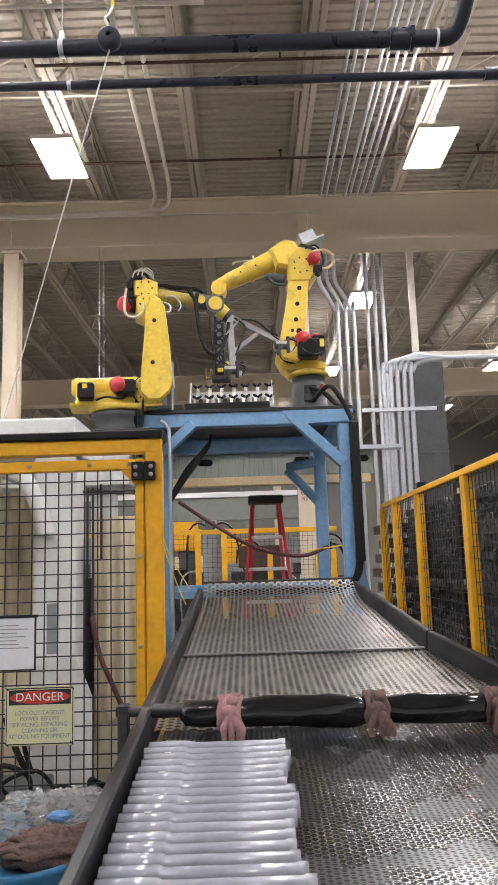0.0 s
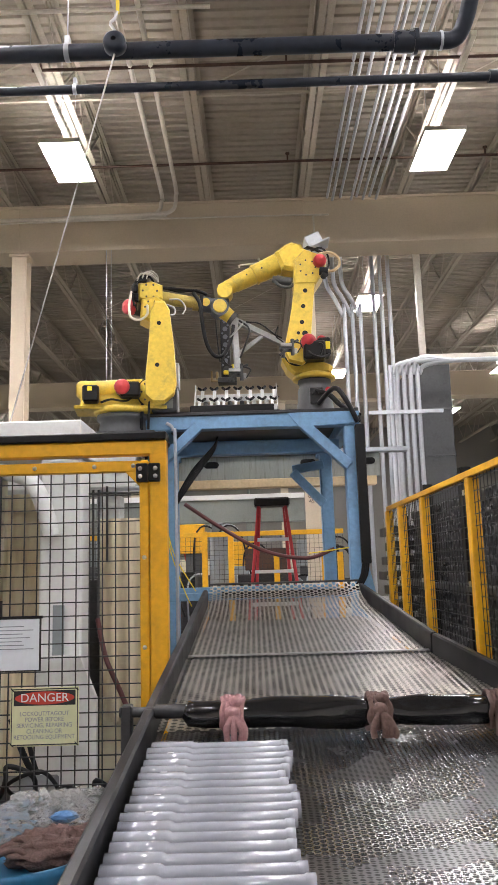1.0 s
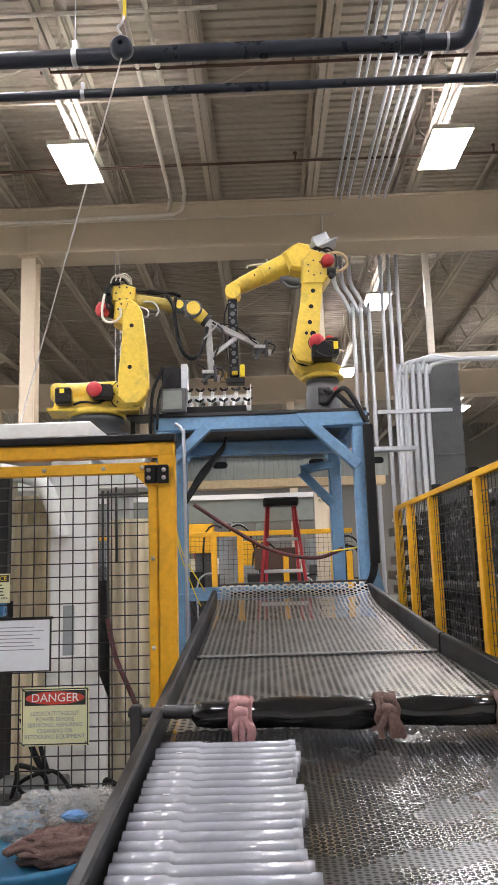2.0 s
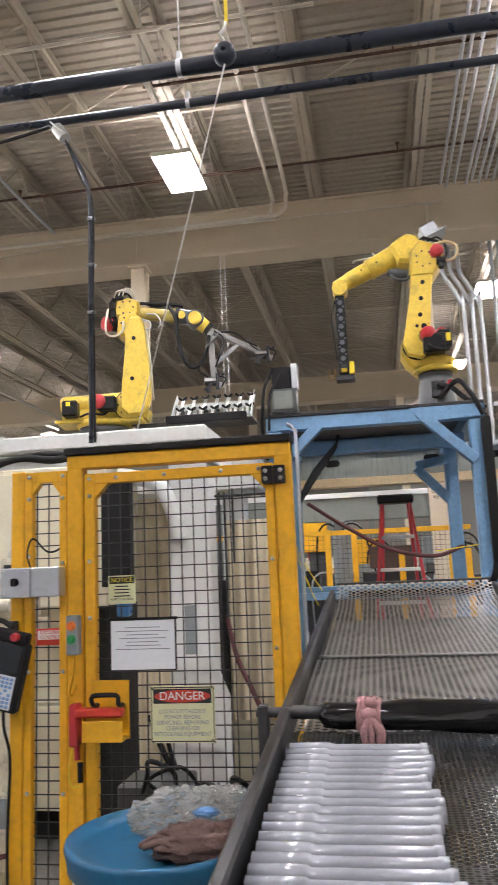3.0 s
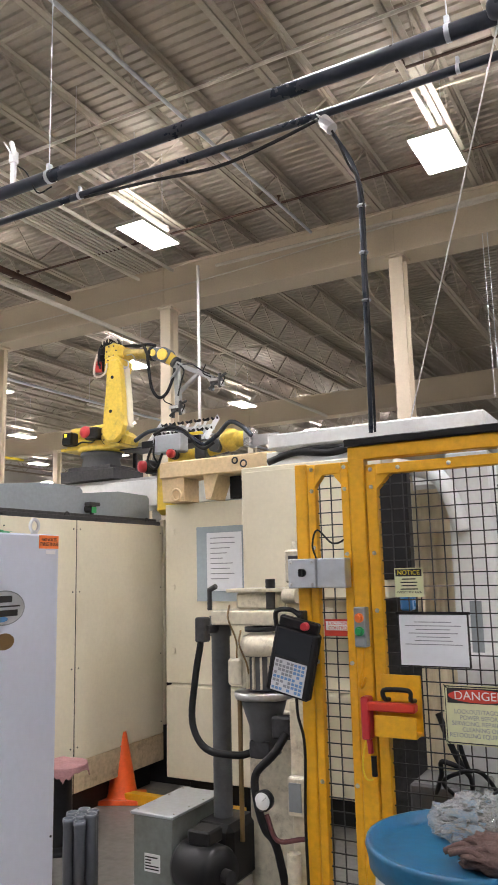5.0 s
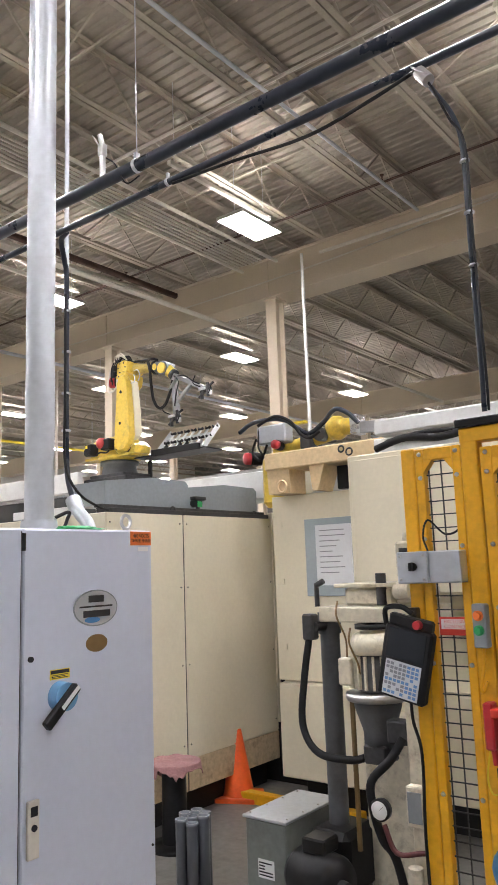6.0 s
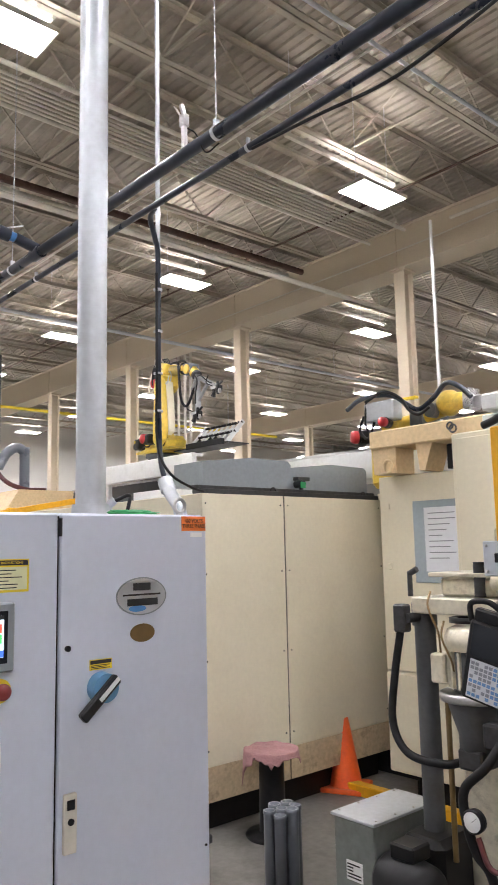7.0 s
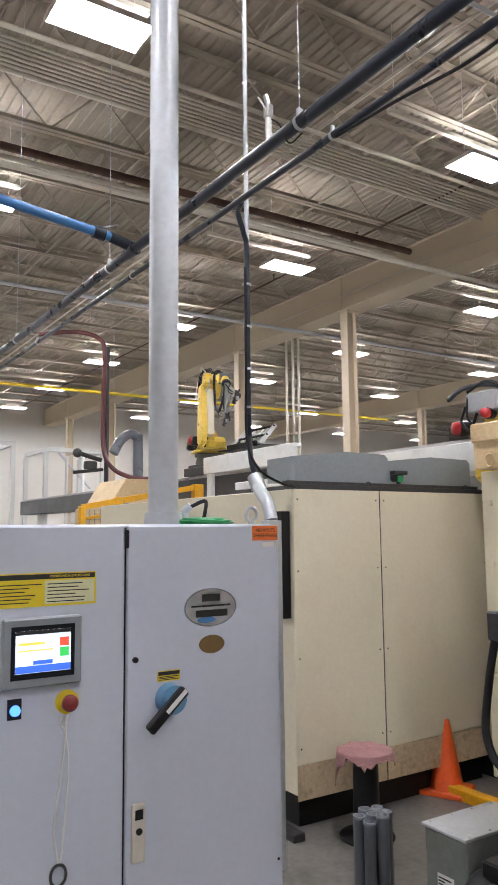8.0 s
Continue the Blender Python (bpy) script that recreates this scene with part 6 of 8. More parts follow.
    part("hose", Mesh().tube([(0.0, 5.1, 2.0), (0.25, 5.15, 1.83), (0.55, 5.2, 1.66), (0.85, 5.2, 1.60), (1.05, 5.2, 1.66)], 0.014, 8), MAROON, t, "dark red air hose")
    m = Mesh()
    for i in range(7):
        k = 0.012 * i
        m.tube([(-0.05, 5.0 + k, 1.98 + k), (0.05, 5.02 + k, 2.13 + 1.3 * k), (0.15, 5.05, 2.27 + 0.8 * k), (0.22, 5.1, 2.38 + 0.5 * k), (0.24, 5.15, 2.48)], 0.007, 6)
    part("cable_bundle", m, RUBBER, t, "bundle of thin dark cables")
    part("slack_wire", Mesh().tube([(-0.12, 4.93, 2.0), (-0.09, 4.93, 1.7), (0.0, 4.95, 1.42), (0.05, 4.97, 1.30)], 0.004, 6).tube([(-0.12, 4.93, 1.9), (-0.06, 4.93, 1.65), (0.08, 4.95, 1.40)], 0.004, 6).tube([(1.12, 4.93, 1.66), (0.95, 4.95, 1.64), (0.85, 4.97, 1.63)], 0.004, 6), LABELY, t)
    part("dark_bar", Mesh().box(0.27, 1.06, 4.60, 4.66, 1.36, 1.40, 0.004), BLACK, t)


blue_stand()


# ---- six-axis robots ----
def motor_cap(t, c, axis, r=0.055, length=0.16, red=True):
    c, axis = Vector(c), Vector(axis).normalized()
    mo = part("servo_motor", Mesh().cyl(c, c + axis * length, r, n=18).cyl(c + axis * length * 0.3, c + axis * length * 0.85, r * 1.12, n=8), BLACK, t)
    if red:
        part("encoder_cap", Mesh().lathe(c + axis * length, axis, [(0, r * 0.95), (0.03, r * 0.95), (0.045, r * 0.8), (0.05, 0.001)], 18), RED, mo, "red encoder cap")
    return mo


def casting(m, poly, y0, y1, c=0.012):
    """Cast block: a polygon in (x, z) pushed along y, its rims chamfered."""
    k = len(poly)
    cx, cz = sum(p[0] for p in poly) / k, sum(p[1] for p in poly) / k
    area = sum(poly[i][0] * poly[(i + 1) % k][1] - poly[(i + 1) % k][0] * poly[i][1] for i in range(k))
    poly = poly if area < 0 else poly[::-1]
    r = max(math.hypot(p[0] - cx, p[1] - cz) for p in poly)
    f = 1 - c / r
    verts = []
    for y, g in ((y0, f), (y0 + c, 1), (y1 - c, 1), (y1, f)):
        verts += [(cx + (p[0] - cx) * g, y, cz + (p[1] - cz) * g) for p in poly]
    faces = [(q * k + i, q * k + (i + 1) % k, (q + 1) * k + (i + 1) % k, (q + 1) * k + i) for q in range(3) for i in range(k)]
    return m.add(verts, faces + [tuple(range(k))[::-1], tuple(range(3 * k, 4 * k))])


def bolt_ring(m, c, r, n, size=0.007):
    """Bolt heads in a circle on a face towards -y."""
    for i in range(n):
        a = 2 * math.pi * i / n
        x, z = c[0] + r * math.cos(a), c[2] + r * math.sin(a)
        m.cyl((x, c[1], z), (x, c[1] - 0.006, z), size, n=6)
    return m


def right_robot():
    """Robot on the blue stand: reaches towards -x, with a hanging black tool column."""
    t = thing("industrial_robot", "yellow six-axis robot on a blue stand holding a black gripper column", "robot", (0.985, 5.5, 2.625), "yellow handling robots")
    # built round the origin, then carried to its stand
    keep = ORG[t.name]
    ORG[t.name] = Vector((0, 0, 0))
    ped = part("pedestal", Mesh().box(-0.17, 0.17, -0.16, 0.16, 0, 0.025, 0.005).lathe((0, 0, 0.025), (0, 0, 1), [(0, 0.150), (0.03, 0.145), (0.24, 0.128), (0.25, 0.118), (0.285, 0.118), (0.287, 0.128), (0.31, 0.128), (0.312, 0.05)], 28), DARKGREY, t, "dark grey cast pedestal")
    part("connector_block", Mesh().box(-0.05, 0.05, -0.165, -0.125, 0.12, 0.25, 0.008).cyl((0.03, -0.165, 0.20), (0.03, -0.20, 0.20), 0.018, n=12).cyl((-0.02, -0.165, 0.20), (-0.02, -0.185, 0.20), 0.014, n=12), DARKSTEEL, ped)
    part("red_switch", Mesh().cyl((0.09, -0.12, 0.23), (0.09, -0.145, 0.23), 0.022, n=14), RED, ped)
    part("turret", Mesh().lathe((0, 0, 0.338), (0, 0, 1), [(0, 0.10), (0.0, 0.165), (0.02, 0.168), (0.035, 0.15), (0.05, 0.12)], 28), ROBOT, t)
    m = casting(Mesh(), [(-0.16, 0.36), (0.13, 0.37), (0.14, 0.42), (0.05, 0.46), (0.0, 0.62), (-0.05, 0.67), (-0.16, 0.66), (-0.235, 0.58), (-0.25, 0.49), (-0.21, 0.41)], -0.12, 0.13, 0.03)
    sh = part("shoulder", m, ROBOT, t)
    part("shoulder_ring", Mesh().lathe((-0.125, -0.119, 0.535), (0, -1, 0), [(0, 0.112), (0.012, 0.112), (0.012, 0.04)], 28), BLACK, sh)
    m = Mesh().box(-0.09, 0.075, -0.27, -0.14, 0.44, 0.585, 0.015).box(0.02, 0.115, -0.25, -0.12, 0.47, 0.61, 0.012).cyl((-0.05, -0.20, 0.585), (-0.05, -0.15, 0.585), 0.062, n=18)
    mb = part("servo_motor", m, BLACK, sh)
    part("encoder_cap", Mesh().lathe((-0.049, -0.20, 0.583), (0.02, -1, 0.0), [(0, 0.058), (0.05, 0.058), (0.065, 0.048), (0.07, 0.036), (0.082, 0.034), (0.084, 0.001)], 14), RED, mb, "red encoder cap")
    part("encoder_cap", Mesh().lathe((0.05, -0.12, 0.60), (0.2, -1, 0.3), [(0, 0.04), (0.05, 0.04), (0.06, 0.03), (0.062, 0.001)], 12), RED, mb, "red encoder cap")
    part("warning_tag", Mesh().box(0.075, 0.108, -0.2555, -0.251, 0.515, 0.575, 0), LABELY, mb)
    part("motor_leads", Mesh().tube([(-0.06, -0.27, 0.50), (-0.03, -0.30, 0.46), (0.04, -0.30, 0.44), (0.10, -0.26, 0.47)], 0.009, 7).tube([(0.02, -0.27, 0.56), (0.05, -0.30, 0.53), (0.03, -0.29, 0.46)], 0.007, 7), RUBBER, mb)
    m = casting(Mesh(), [(-0.235, 0.53), (-0.20, 0.45), (-0.10, 0.42), (-0.03, 0.47), (-0.01, 0.56), (-0.02, 0.66), (0.0, 0.86), (0.024, 1.07), (-0.02, 1.13), (-0.10, 1.13), (-0.135, 1.07), (-0.165, 0.86), (-0.215, 0.62)], -0.19, -0.125, 0.018)
    up = part("upper_arm", m, ROBOT, t)
    for x, z, r in ((-0.055, 1.0, 0.017), (-0.075, 0.875, 0.017), (-0.09, 0.75, 0.017), (-0.12, 0.665, 0.013), (-0.07, 0.66, 0.022)):
        part("bolt_recess", Mesh().cyl((x, -0.1925, z), (x, -0.189, z), r, n=14), BLACK, up)
    m = casting(Mesh(), [(-0.14, 1.05), (0.03, 1.05), (0.10, 1.15), (0.115, 1.22), (0.05, 1.30), (-0.05, 1.34), (-0.13, 1.25)], -0.20, 0.06, 0.02)
    el = part("elbow", m, ROBOT, t)
    part("elbow_bolt", bolt_ring(Mesh(), (-0.03, -0.2, 1.18), 0.06, 7), DARKSTEEL, el)
    m = casting(Mesh(), [(-0.275, 1.35), (-0.20, 1.41), (-0.14, 1.435), (-0.07, 1.415), (-0.02, 1.33), (-0.05, 1.24), (-0.13, 1.19), (-0.22, 1.21)], -0.13, 0.12, 0.03)
    part("elbow_block", m, ROBOT, el)
    part("encoder_cap", Mesh().lathe((0.06, -0.19, 1.225), (0.15, -1, 0.0), [(0, 0.05), (0.045, 0.05), (0.06, 0.042), (0.066, 0.03), (0.075, 0.001)], 14), RED, el, "red encoder cap")
    part("side_motor", Mesh().cyl((0.06, -0.21, 1.145), (0.125, -0.22, 1.135), 0.032, n=14).cyl((0.09, -0.19, 1.11), (0.10, -0.24, 1.11), 0.025, n=12), BLACK, el)
    part("hose_loop", Mesh().tube([(0.05, -0.24, 1.27), (0.14, -0.25, 1.275), (0.20, -0.24, 1.24), (0.21, -0.23, 1.18), (0.16, -0.22, 1.14), (0.10, -0.21, 1.15)], 0.011, 8), BEIGE, el, "tan hose loop")
    part("elbow_cables", Mesh().tube([(0.0, -0.21, 1.31), (0.07, -0.24, 1.32), (0.12, -0.24, 1.27), (0.13, -0.23, 1.18), (0.08, -0.22, 1.10)], 0.008, 7).tube([(-0.02, -0.12, 1.38), (0.04, -0.16, 1.34), (0.10, -0.18, 1.30)], 0.012, 7), RUBBER, el)
    part("under_motor", Mesh().cyl((-0.27, -0.10, 1.13), (-0.15, -0.11, 1.10), 0.036, n=14).cyl((-0.30, -0.10, 1.137), (-0.27, -0.10, 1.13), 0.028, n=14).tube([(-0.28, -0.12, 1.11), (-0.24, -0.14, 1.06), (-0.17, -0.14, 1.05), (-0.13, -0.14, 1.08)], 0.012, 7), DARKGREY, el, "dark grey motor under the elbow")
    fa = part("forearm", Mesh().cyl((-0.19, 0, 1.325), (-0.43, 0, 1.215), 0.088, 0.078, n=12).cyl((-0.435, 0, 1.213), (-0.60, 0, 1.138), 0.072, 0.066, n=12).cyl((-0.60, 0, 1.138), (-0.71, 0, 1.088), 0.062, 0.052, n=12).cyl((-0.425, 0, 1.217), (-0.445, 0, 1.208), 0.083, n=12), ROBOT, t)
    part("wrist", Mesh().cyl((-0.675, -0.07, 1.07), (-0.675, 0.07, 1.07), 0.06, n=18).cyl((-0.68, 0, 1.05), (-0.68, 0, 1.0), 0.045, n=16), ROBOT, fa)
    part("stud", Mesh().cyl((-0.38, -0.085, 1.235), (-0.38, -0.088, 1.235), 0.008, n=8).cyl((-0.50, -0.072, 1.19), (-0.50, -0.076, 1.19), 0.007, n=8), DARKSTEEL, fa)
    box = part("valve_box", Mesh().box(-0.01, 0.115, -0.12, 0.05, 1.405, 1.49, 0.006).box(0.0, 0.17, -0.13, 0.06, 1.39, 1.405, 0.003).spin((0.03, 0, 1.40), 0, -24, 0), GALV, t, "pale grey valve box on a tray")
    part("box_bracket", Mesh().bar((-0.06, -0.03, 1.37), (0.03, -0.03, 1.43), 0.06, 0.03), DARKSTEEL, box)
    part("hook_rod", Mesh().tube([(-0.56, 0.05, 1.30), (-0.54, 0.05, 1.32), (-0.40, 0.05, 1.335), (-0.40, 0.05, 1.37)], 0.008, 6), CONDUIT, t)
    tool = part("tool_column", Mesh().box(-0.718, -0.644, -0.05, 0.04, 0.375, 1.01, 0.006), BLACK, t, "black perforated tool column")
    for i in range(9):
        z = 0.44 + i * 0.064
        part("lightening_hole", Mesh().cyl((-0.681, -0.0535, z), (-0.681, -0.05, z), 0.019, n=10).cyl((-0.681 + (0.022 if i % 2 else -0.022), -0.0535, z + 0.03), (-0.681 + (0.022 if i % 2 else -0.022), -0.05, z + 0.03), 0.008, n=8), GREYTUBE, tool)
    part("gripper_head", Mesh().box(-0.745, -0.60, -0.06, 0.05, 0.33, 0.372, 0.004).cyl((-0.675, -0.065, 0.43), (-0.675, -0.045, 0.43), 0.028, n=14), DARKSTEEL, tool)
    part("gripper_pad", Mesh().box(-0.637, -0.60, -0.075, 0.02, 0.375, 0.47, 0.005).box(-0.70, -0.655, -0.08, -0.05, 0.39, 0.42, 0.004), LABELY, tool, "yellow gripper pad")
    part("sensor_arm", Mesh().box(-0.80, -0.70, -0.03, -0.01, 0.345, 0.36, 0.003).box(-0.80, -0.785, -0.035, -0.005, 0.345, 0.43, 0.003).box(-0.76, -0.74, -0.05, -0.02, 0.36, 0.42, 0.004), BRONZE, tool)
    part("air_line", Mesh().tube([(-0.72, -0.02, 0.98), (-0.75, -0.03, 0.85), (-0.74, -0.03, 0.65), (-0.725, -0.03, 0.5)], 0.006, 6), RUBBER, tool)
    part("dress_cable", Mesh().tube([(0.0, -0.165, 0.22), (0.08, -0.24, 0.17), (0.15, -0.30, 0.08), (0.20, -0.40, 0.02), (0.24, -0.52, -0.02), (0.245, -0.56, -0.10)], 0.017, 9).tube([(0.03, -0.20, 0.20), (0.10, -0.26, 0.16), (0.17, -0.32, 0.07), (0.225, -0.44, 0.01), (0.26, -0.55, -0.05)], 0.011, 8), RUBBER, t, "black dress cables")
    ORG[t.name] = keep
    return t


right_robot()


def shuttle_robot():
    """Robot on the travelling carriage, built round its own base."""
    t = thing("industrial_robot", "yellow six-axis robot with aluminium tool frame on a rail carriage", "robot", (0, 0, 0), "yellow handling robots")
    part("pedestal", Mesh().lathe((0, 0, -0.10), (0, 0, 1), [(0, 0.17), (0.02, 0.175), (0.09, 0.16), (0.10, 0.185), (0.135, 0.185), (0.14, 0.10)], 28), DARKGREY, t, "dark grey cast base")
    m = Mesh().lathe((0, 0, 0.042), (0, 0, 1), [(0, 0.10), (0, 0.20), (0.02, 0.21), (0.04, 0.20), (0.05, 0.12)], 28).box(-0.33, 0.30, -0.16, 0.12, 0.06, 0.085, 0.006)
    casting(m, [(-0.30, 0.085), (0.32, 0.085), (0.34, 0.15), (0.27, 0.21), (0.10, 0.24), (-0.10, 0.17), (-0.27, 0.15)], -0.13, 0.11, 0.02)
    tu = part("turret", m, ROBOT, t)
    part("counter_cylinder", Mesh().cyl((-0.30, 0.0, 0.225), (0.13, 0.0, 0.245), 0.062, n=20).cyl((-0.325, 0.0, 0.225), (-0.30, 0.0, 0.225), 0.045, 0.058, n=18), ROBOT, tu)
    part("cylinder_end", Mesh().lathe((-0.30, 0.0, 0.225), (-1, 0, 0), [(-0.05, 0.068), (0.0, 0.068), (0.02, 0.05), (0.022, 0.001)], 20).box(-0.29, -0.20, -0.09, 0.07, 0.10, 0.20, 0.02), ROBOT, tu)
    part("base_motor", Mesh().box(-0.27, -0.16, -0.22, -0.12, 0.10, 0.215, 0.012).box(-0.26, -0.17, -0.228, -0.221, 0.11, 0.16, 0.003), BLACK, tu)
    part("warning_tag", Mesh().box(-0.235, -0.205, -0.2315, -0.229, 0.17, 0.20, 0), LABELY, tu)
    mo = part("servo_motor", Mesh().box(-0.02, 0.12, -0.24, -0.13, 0.13, 0.235, 0.014).cyl((0.0, -0.21, 0.195), (0.0, -0.15, 0.195), 0.052, n=16), BLACK, tu)
    part("encoder_cap", Mesh().lathe((0.0, -0.20, 0.195), (-0.1, -1, 0), [(0, 0.054), (0.045, 0.054), (0.06, 0.044), (0.066, 0.03), (0.076, 0.001)], 14), RED, mo, "red encoder cap")
    part("rib_cable", Mesh().tube([(-0.15, -0.17, 0.10), (-0.08, -0.18, 0.12), (0.02, -0.18, 0.11), (0.08, -0.18, 0.15)], 0.008, 7), RUBBER, tu)
    # shoulder disc and upper arm
    part("shoulder_ring", Mesh().cyl((0.205, -0.15, 0.175), (0.205, -0.11, 0.175), 0.112, n=30), BLACK, t, "dark seal ring")
    hub = part("shoulder_hub", Mesh().lathe((0.205, -0.13, 0.175), (0, -1, 0), [(-0.1, 0.105), (0.025, 0.105), (0.04, 0.095), (0.045, 0.06), (0.06, 0.055), (0.062, 0.001)], 30), ROBOT, t)
    part("hub_bolt", bolt_ring(Mesh(), (0.205, -0.173, 0.175), 0.078, 8), DARKSTEEL, hub)
    m = casting(Mesh(), [(0.15, 0.14), (0.20, 0.09), (0.28, 0.09), (0.35, 0.15), (0.37, 0.23), (0.355, 0.50), (0.325, 0.77), (0.29, 0.83), (0.225, 0.83), (0.19, 0.76), (0.182, 0.58), (0.155, 0.30)], -0.20, -0.13, 0.022)
    up = part("upper_arm", m, ROBOT, t)
    part("arm_cover", casting(Mesh(), [(0.30, 0.20), (0.375, 0.23), (0.36, 0.50), (0.33, 0.77), (0.30, 0.78)], -0.128, -0.05, 0.01), CREAM, up)
    for x, z in ((0.235, 0.36), (0.25, 0.66)):
        part("bolt_recess", Mesh().cyl((x, -0.2025, z), (x, -0.199, z), 0.015, n=12), BLACK, up)
    # elbow with its motors, valves and loops
    m = casting(Mesh(), [(0.12, 0.72), (0.20, 0.68), (0.28, 0.74), (0.30, 0.83), (0.24, 0.88), (0.13, 0.85)], -0.16, 0.06, 0.02)
    casting(m, [(0.10, 0.86), (0.22, 0.84), (0.28, 0.87), (0.28, 0.97), (0.20, 1.0), (0.11, 0.98)], -0.13, 0.08, 0.02)
    el = part("elbow", m, ROBOT, t)
    part("elbow_bolt", bolt_ring(bolt_ring(Mesh(), (0.20, -0.16, 0.79), 0.045, 6), (0.19, -0.13, 0.92), 0.05, 6), DARKSTEEL, el)
    part("encoder_cap", Mesh().lathe((0.07, -0.10, 0.80), (-0.75, -0.65, 0), [(0, 0.05), (0.05, 0.055), (0.065, 0.045), (0.07, 0.03), (0.08, 0.001)], 14), RED, el, "red encoder cap")
    part("side_motor", Mesh().cyl((0.13, -0.06, 0.80), (0.07, -0.11, 0.80), 0.048, n=14), BLACK, el)
    m = Mesh().box(0.07, 0.11, -0.14, -0.06, 0.84, 0.90, 0.006).box(0.06, 0.105, -0.15, -0.05, 0.905, 0.96, 0.006).box(0.11, 0.17, -0.15, -0.12, 0.98, 1.02, 0.006)
    part("valve_block", m, BLACK, el, "black valve blocks")
    m = Mesh()
    for i in range(5):
        k = 0.02 * i
        m.tube([(0.23, -0.10 + k, 0.98), (0.19, -0.12 + k, 1.03 + 0.006 * i), (0.12, -0.13 + k, 1.02 + 0.01 * (i % 2)), (0.075, -0.15 + k, 0.95), (0.07, -0.16, 0.86 - 0.012 * i), (0.10, -0.17, 0.76 + 0.01 * i)], 0.006, 6)
    part("cable_loops", m, RUBBER, el, "bundle of thin black cables")
    m = Mesh()
    for i in range(3):
        m.tube([(0.10 + 0.03 * i, -0.14, 0.99), (0.13 + 0.03 * i, -0.16, 1.035 + 0.01 * i), (0.20 + 0.02 * i, -0.15, 1.03), (0.25, -0.12, 0.99)], 0.0055, 6)
    m.tube([(0.06, -0.16, 0.90), (0.045, -0.18, 0.78), (0.06, -0.19, 0.70), (0.12, -0.19, 0.685), (0.17, -0.18, 0.73), (0.17, -0.17, 0.80)], 0.009, 7)
    part("pale_lines", m, CONDUIT, el, "loops of pale lines")
    part("tie_tail", Mesh().tube([(0.33, -0.10, 0.87), (0.40, -0.12, 0.86), (0.44, -0.13, 0.80), (0.42, -0.13, 0.75)], 0.006, 6).tube([(0.30, -0.08, 0.84), (0.36, -0.12, 0.80), (0.36, -0.13, 0.75), (0.31, -0.14, 0.74)], 0.006, 6), GALV, el)
    fa = part("forearm", Mesh().cyl((0.25, -0.03, 0.905), (0.50, -0.03, 0.875), 0.052, 0.042, n=20).cyl((0.50, -0.03, 0.875), (0.545, -0.03, 0.87), 0.06, n=20), mat("greasy_robot_enamel", (0.50, 0.38, 0.10), 0.4, var=0.2, coarse=9, bump=0.04, dirt=(0.10, 0.085, 0.06), dirt_amount=0.85), t, "grease-stained forearm")
    part("collar", Mesh().cyl((0.545, -0.03, 0.87), (0.57, -0.03, 0.867), 0.066, n=20), BLACK, fa)
    part("top_lines", Mesh().tube([(0.26, -0.05, 0.975), (0.36, -0.06, 0.965), (0.46, -0.06, 0.955), (0.54, -0.06, 0.95), (0.60, -0.05, 0.93)], 0.012, 8).tube([(0.28, -0.03, 0.985), (0.40, -0.03, 0.955), (0.50, -0.03, 0.965), (0.58, -0.04, 0.94)], 0.008, 7), RUBBER, fa)
    wr = part("wrist", Mesh().cyl((0.57, -0.03, 0.866), (0.65, -0.03, 0.85), 0.056, n=18).cyl((0.69, -0.085, 0.83), (0.69, 0.025, 0.83), 0.066, n=20), GREYTUBE, t, "grey greasy wrist housing")
    part("wrist_cap", Mesh().cyl((0.69, -0.10, 0.83), (0.69, -0.085, 0.83), 0.05, n=18).cyl((0.72, -0.03, 0.81), (0.775, -0.03, 0.765), 0.056, 0.05, n=16).cyl((0.59, -0.09, 0.86), (0.59, -0.06, 0.86), 0.03, n=14), ROBOT, wr)
    part("tool_flange", Mesh().cyl((0.775, -0.03, 0.765), (0.80, -0.03, 0.745), 0.052, n=16), DARKSTEEL, wr)
    part("forearm_hose", Mesh().tube([(0.50, -0.08, 0.93), (0.545, -0.10, 0.84), (0.56, -0.10, 0.70), (0.59, -0.10, 0.54), (0.65, -0.09, 0.455), (0.72, -0.08, 0.48), (0.77, -0.06, 0.60), (0.79, -0.05, 0.70)], 0.014, 9), RUBBER, t, "hanging black hose")
    alu = mat("dull_aluminium", (0.42, 0.42, 0.42), 0.42, metal=0.8, var=0.15, bump=0.04)
    m = Mesh().bar((0.79, -0.03, 0.75), (1.16, -0.03, 0.565), 0.045, 0.04).bar((0.795, -0.03, 0.76), (0.815, -0.03, 0.36), 0.045, 0.05).bar((0.825, -0.03, 0.49), (1.0, -0.03, 0.625), 0.03, 0.03)
    m.bar((0.76, -0.07, 0.60), (0.86, -0.07, 0.71), 0.03, 0.01)
    tf = part("tool_frame", m, alu, t, "dull aluminium tool frame")
    for x, z in ((1.18, 0.55), (0.80, 0.36)):
        m = Mesh().box(x - 0.05, x + 0.05, -0.06, 0.0, z - 0.035, z + 0.02, 0.006).cyl((x - 0.03, -0.05, z - 0.09), (x - 0.03, -0.05, z - 0.03), 0.016, n=10).cyl((x + 0.04, -0.05, z - 0.07), (x + 0.04, -0.05, z + 0.05), 0.014, n=10)
        m.bar((x - 0.02, -0.03, z), (x + 0.09, -0.03, z + 0.05), 0.018, 0.018).bar((x, -0.06, z - 0.03), (x - 0.06, -0.06, z - 0.075), 0.014, 0.02)
        g = part("gripper", m, DARKSTEEL, tf, "dark gripper with pneumatic cylinders")
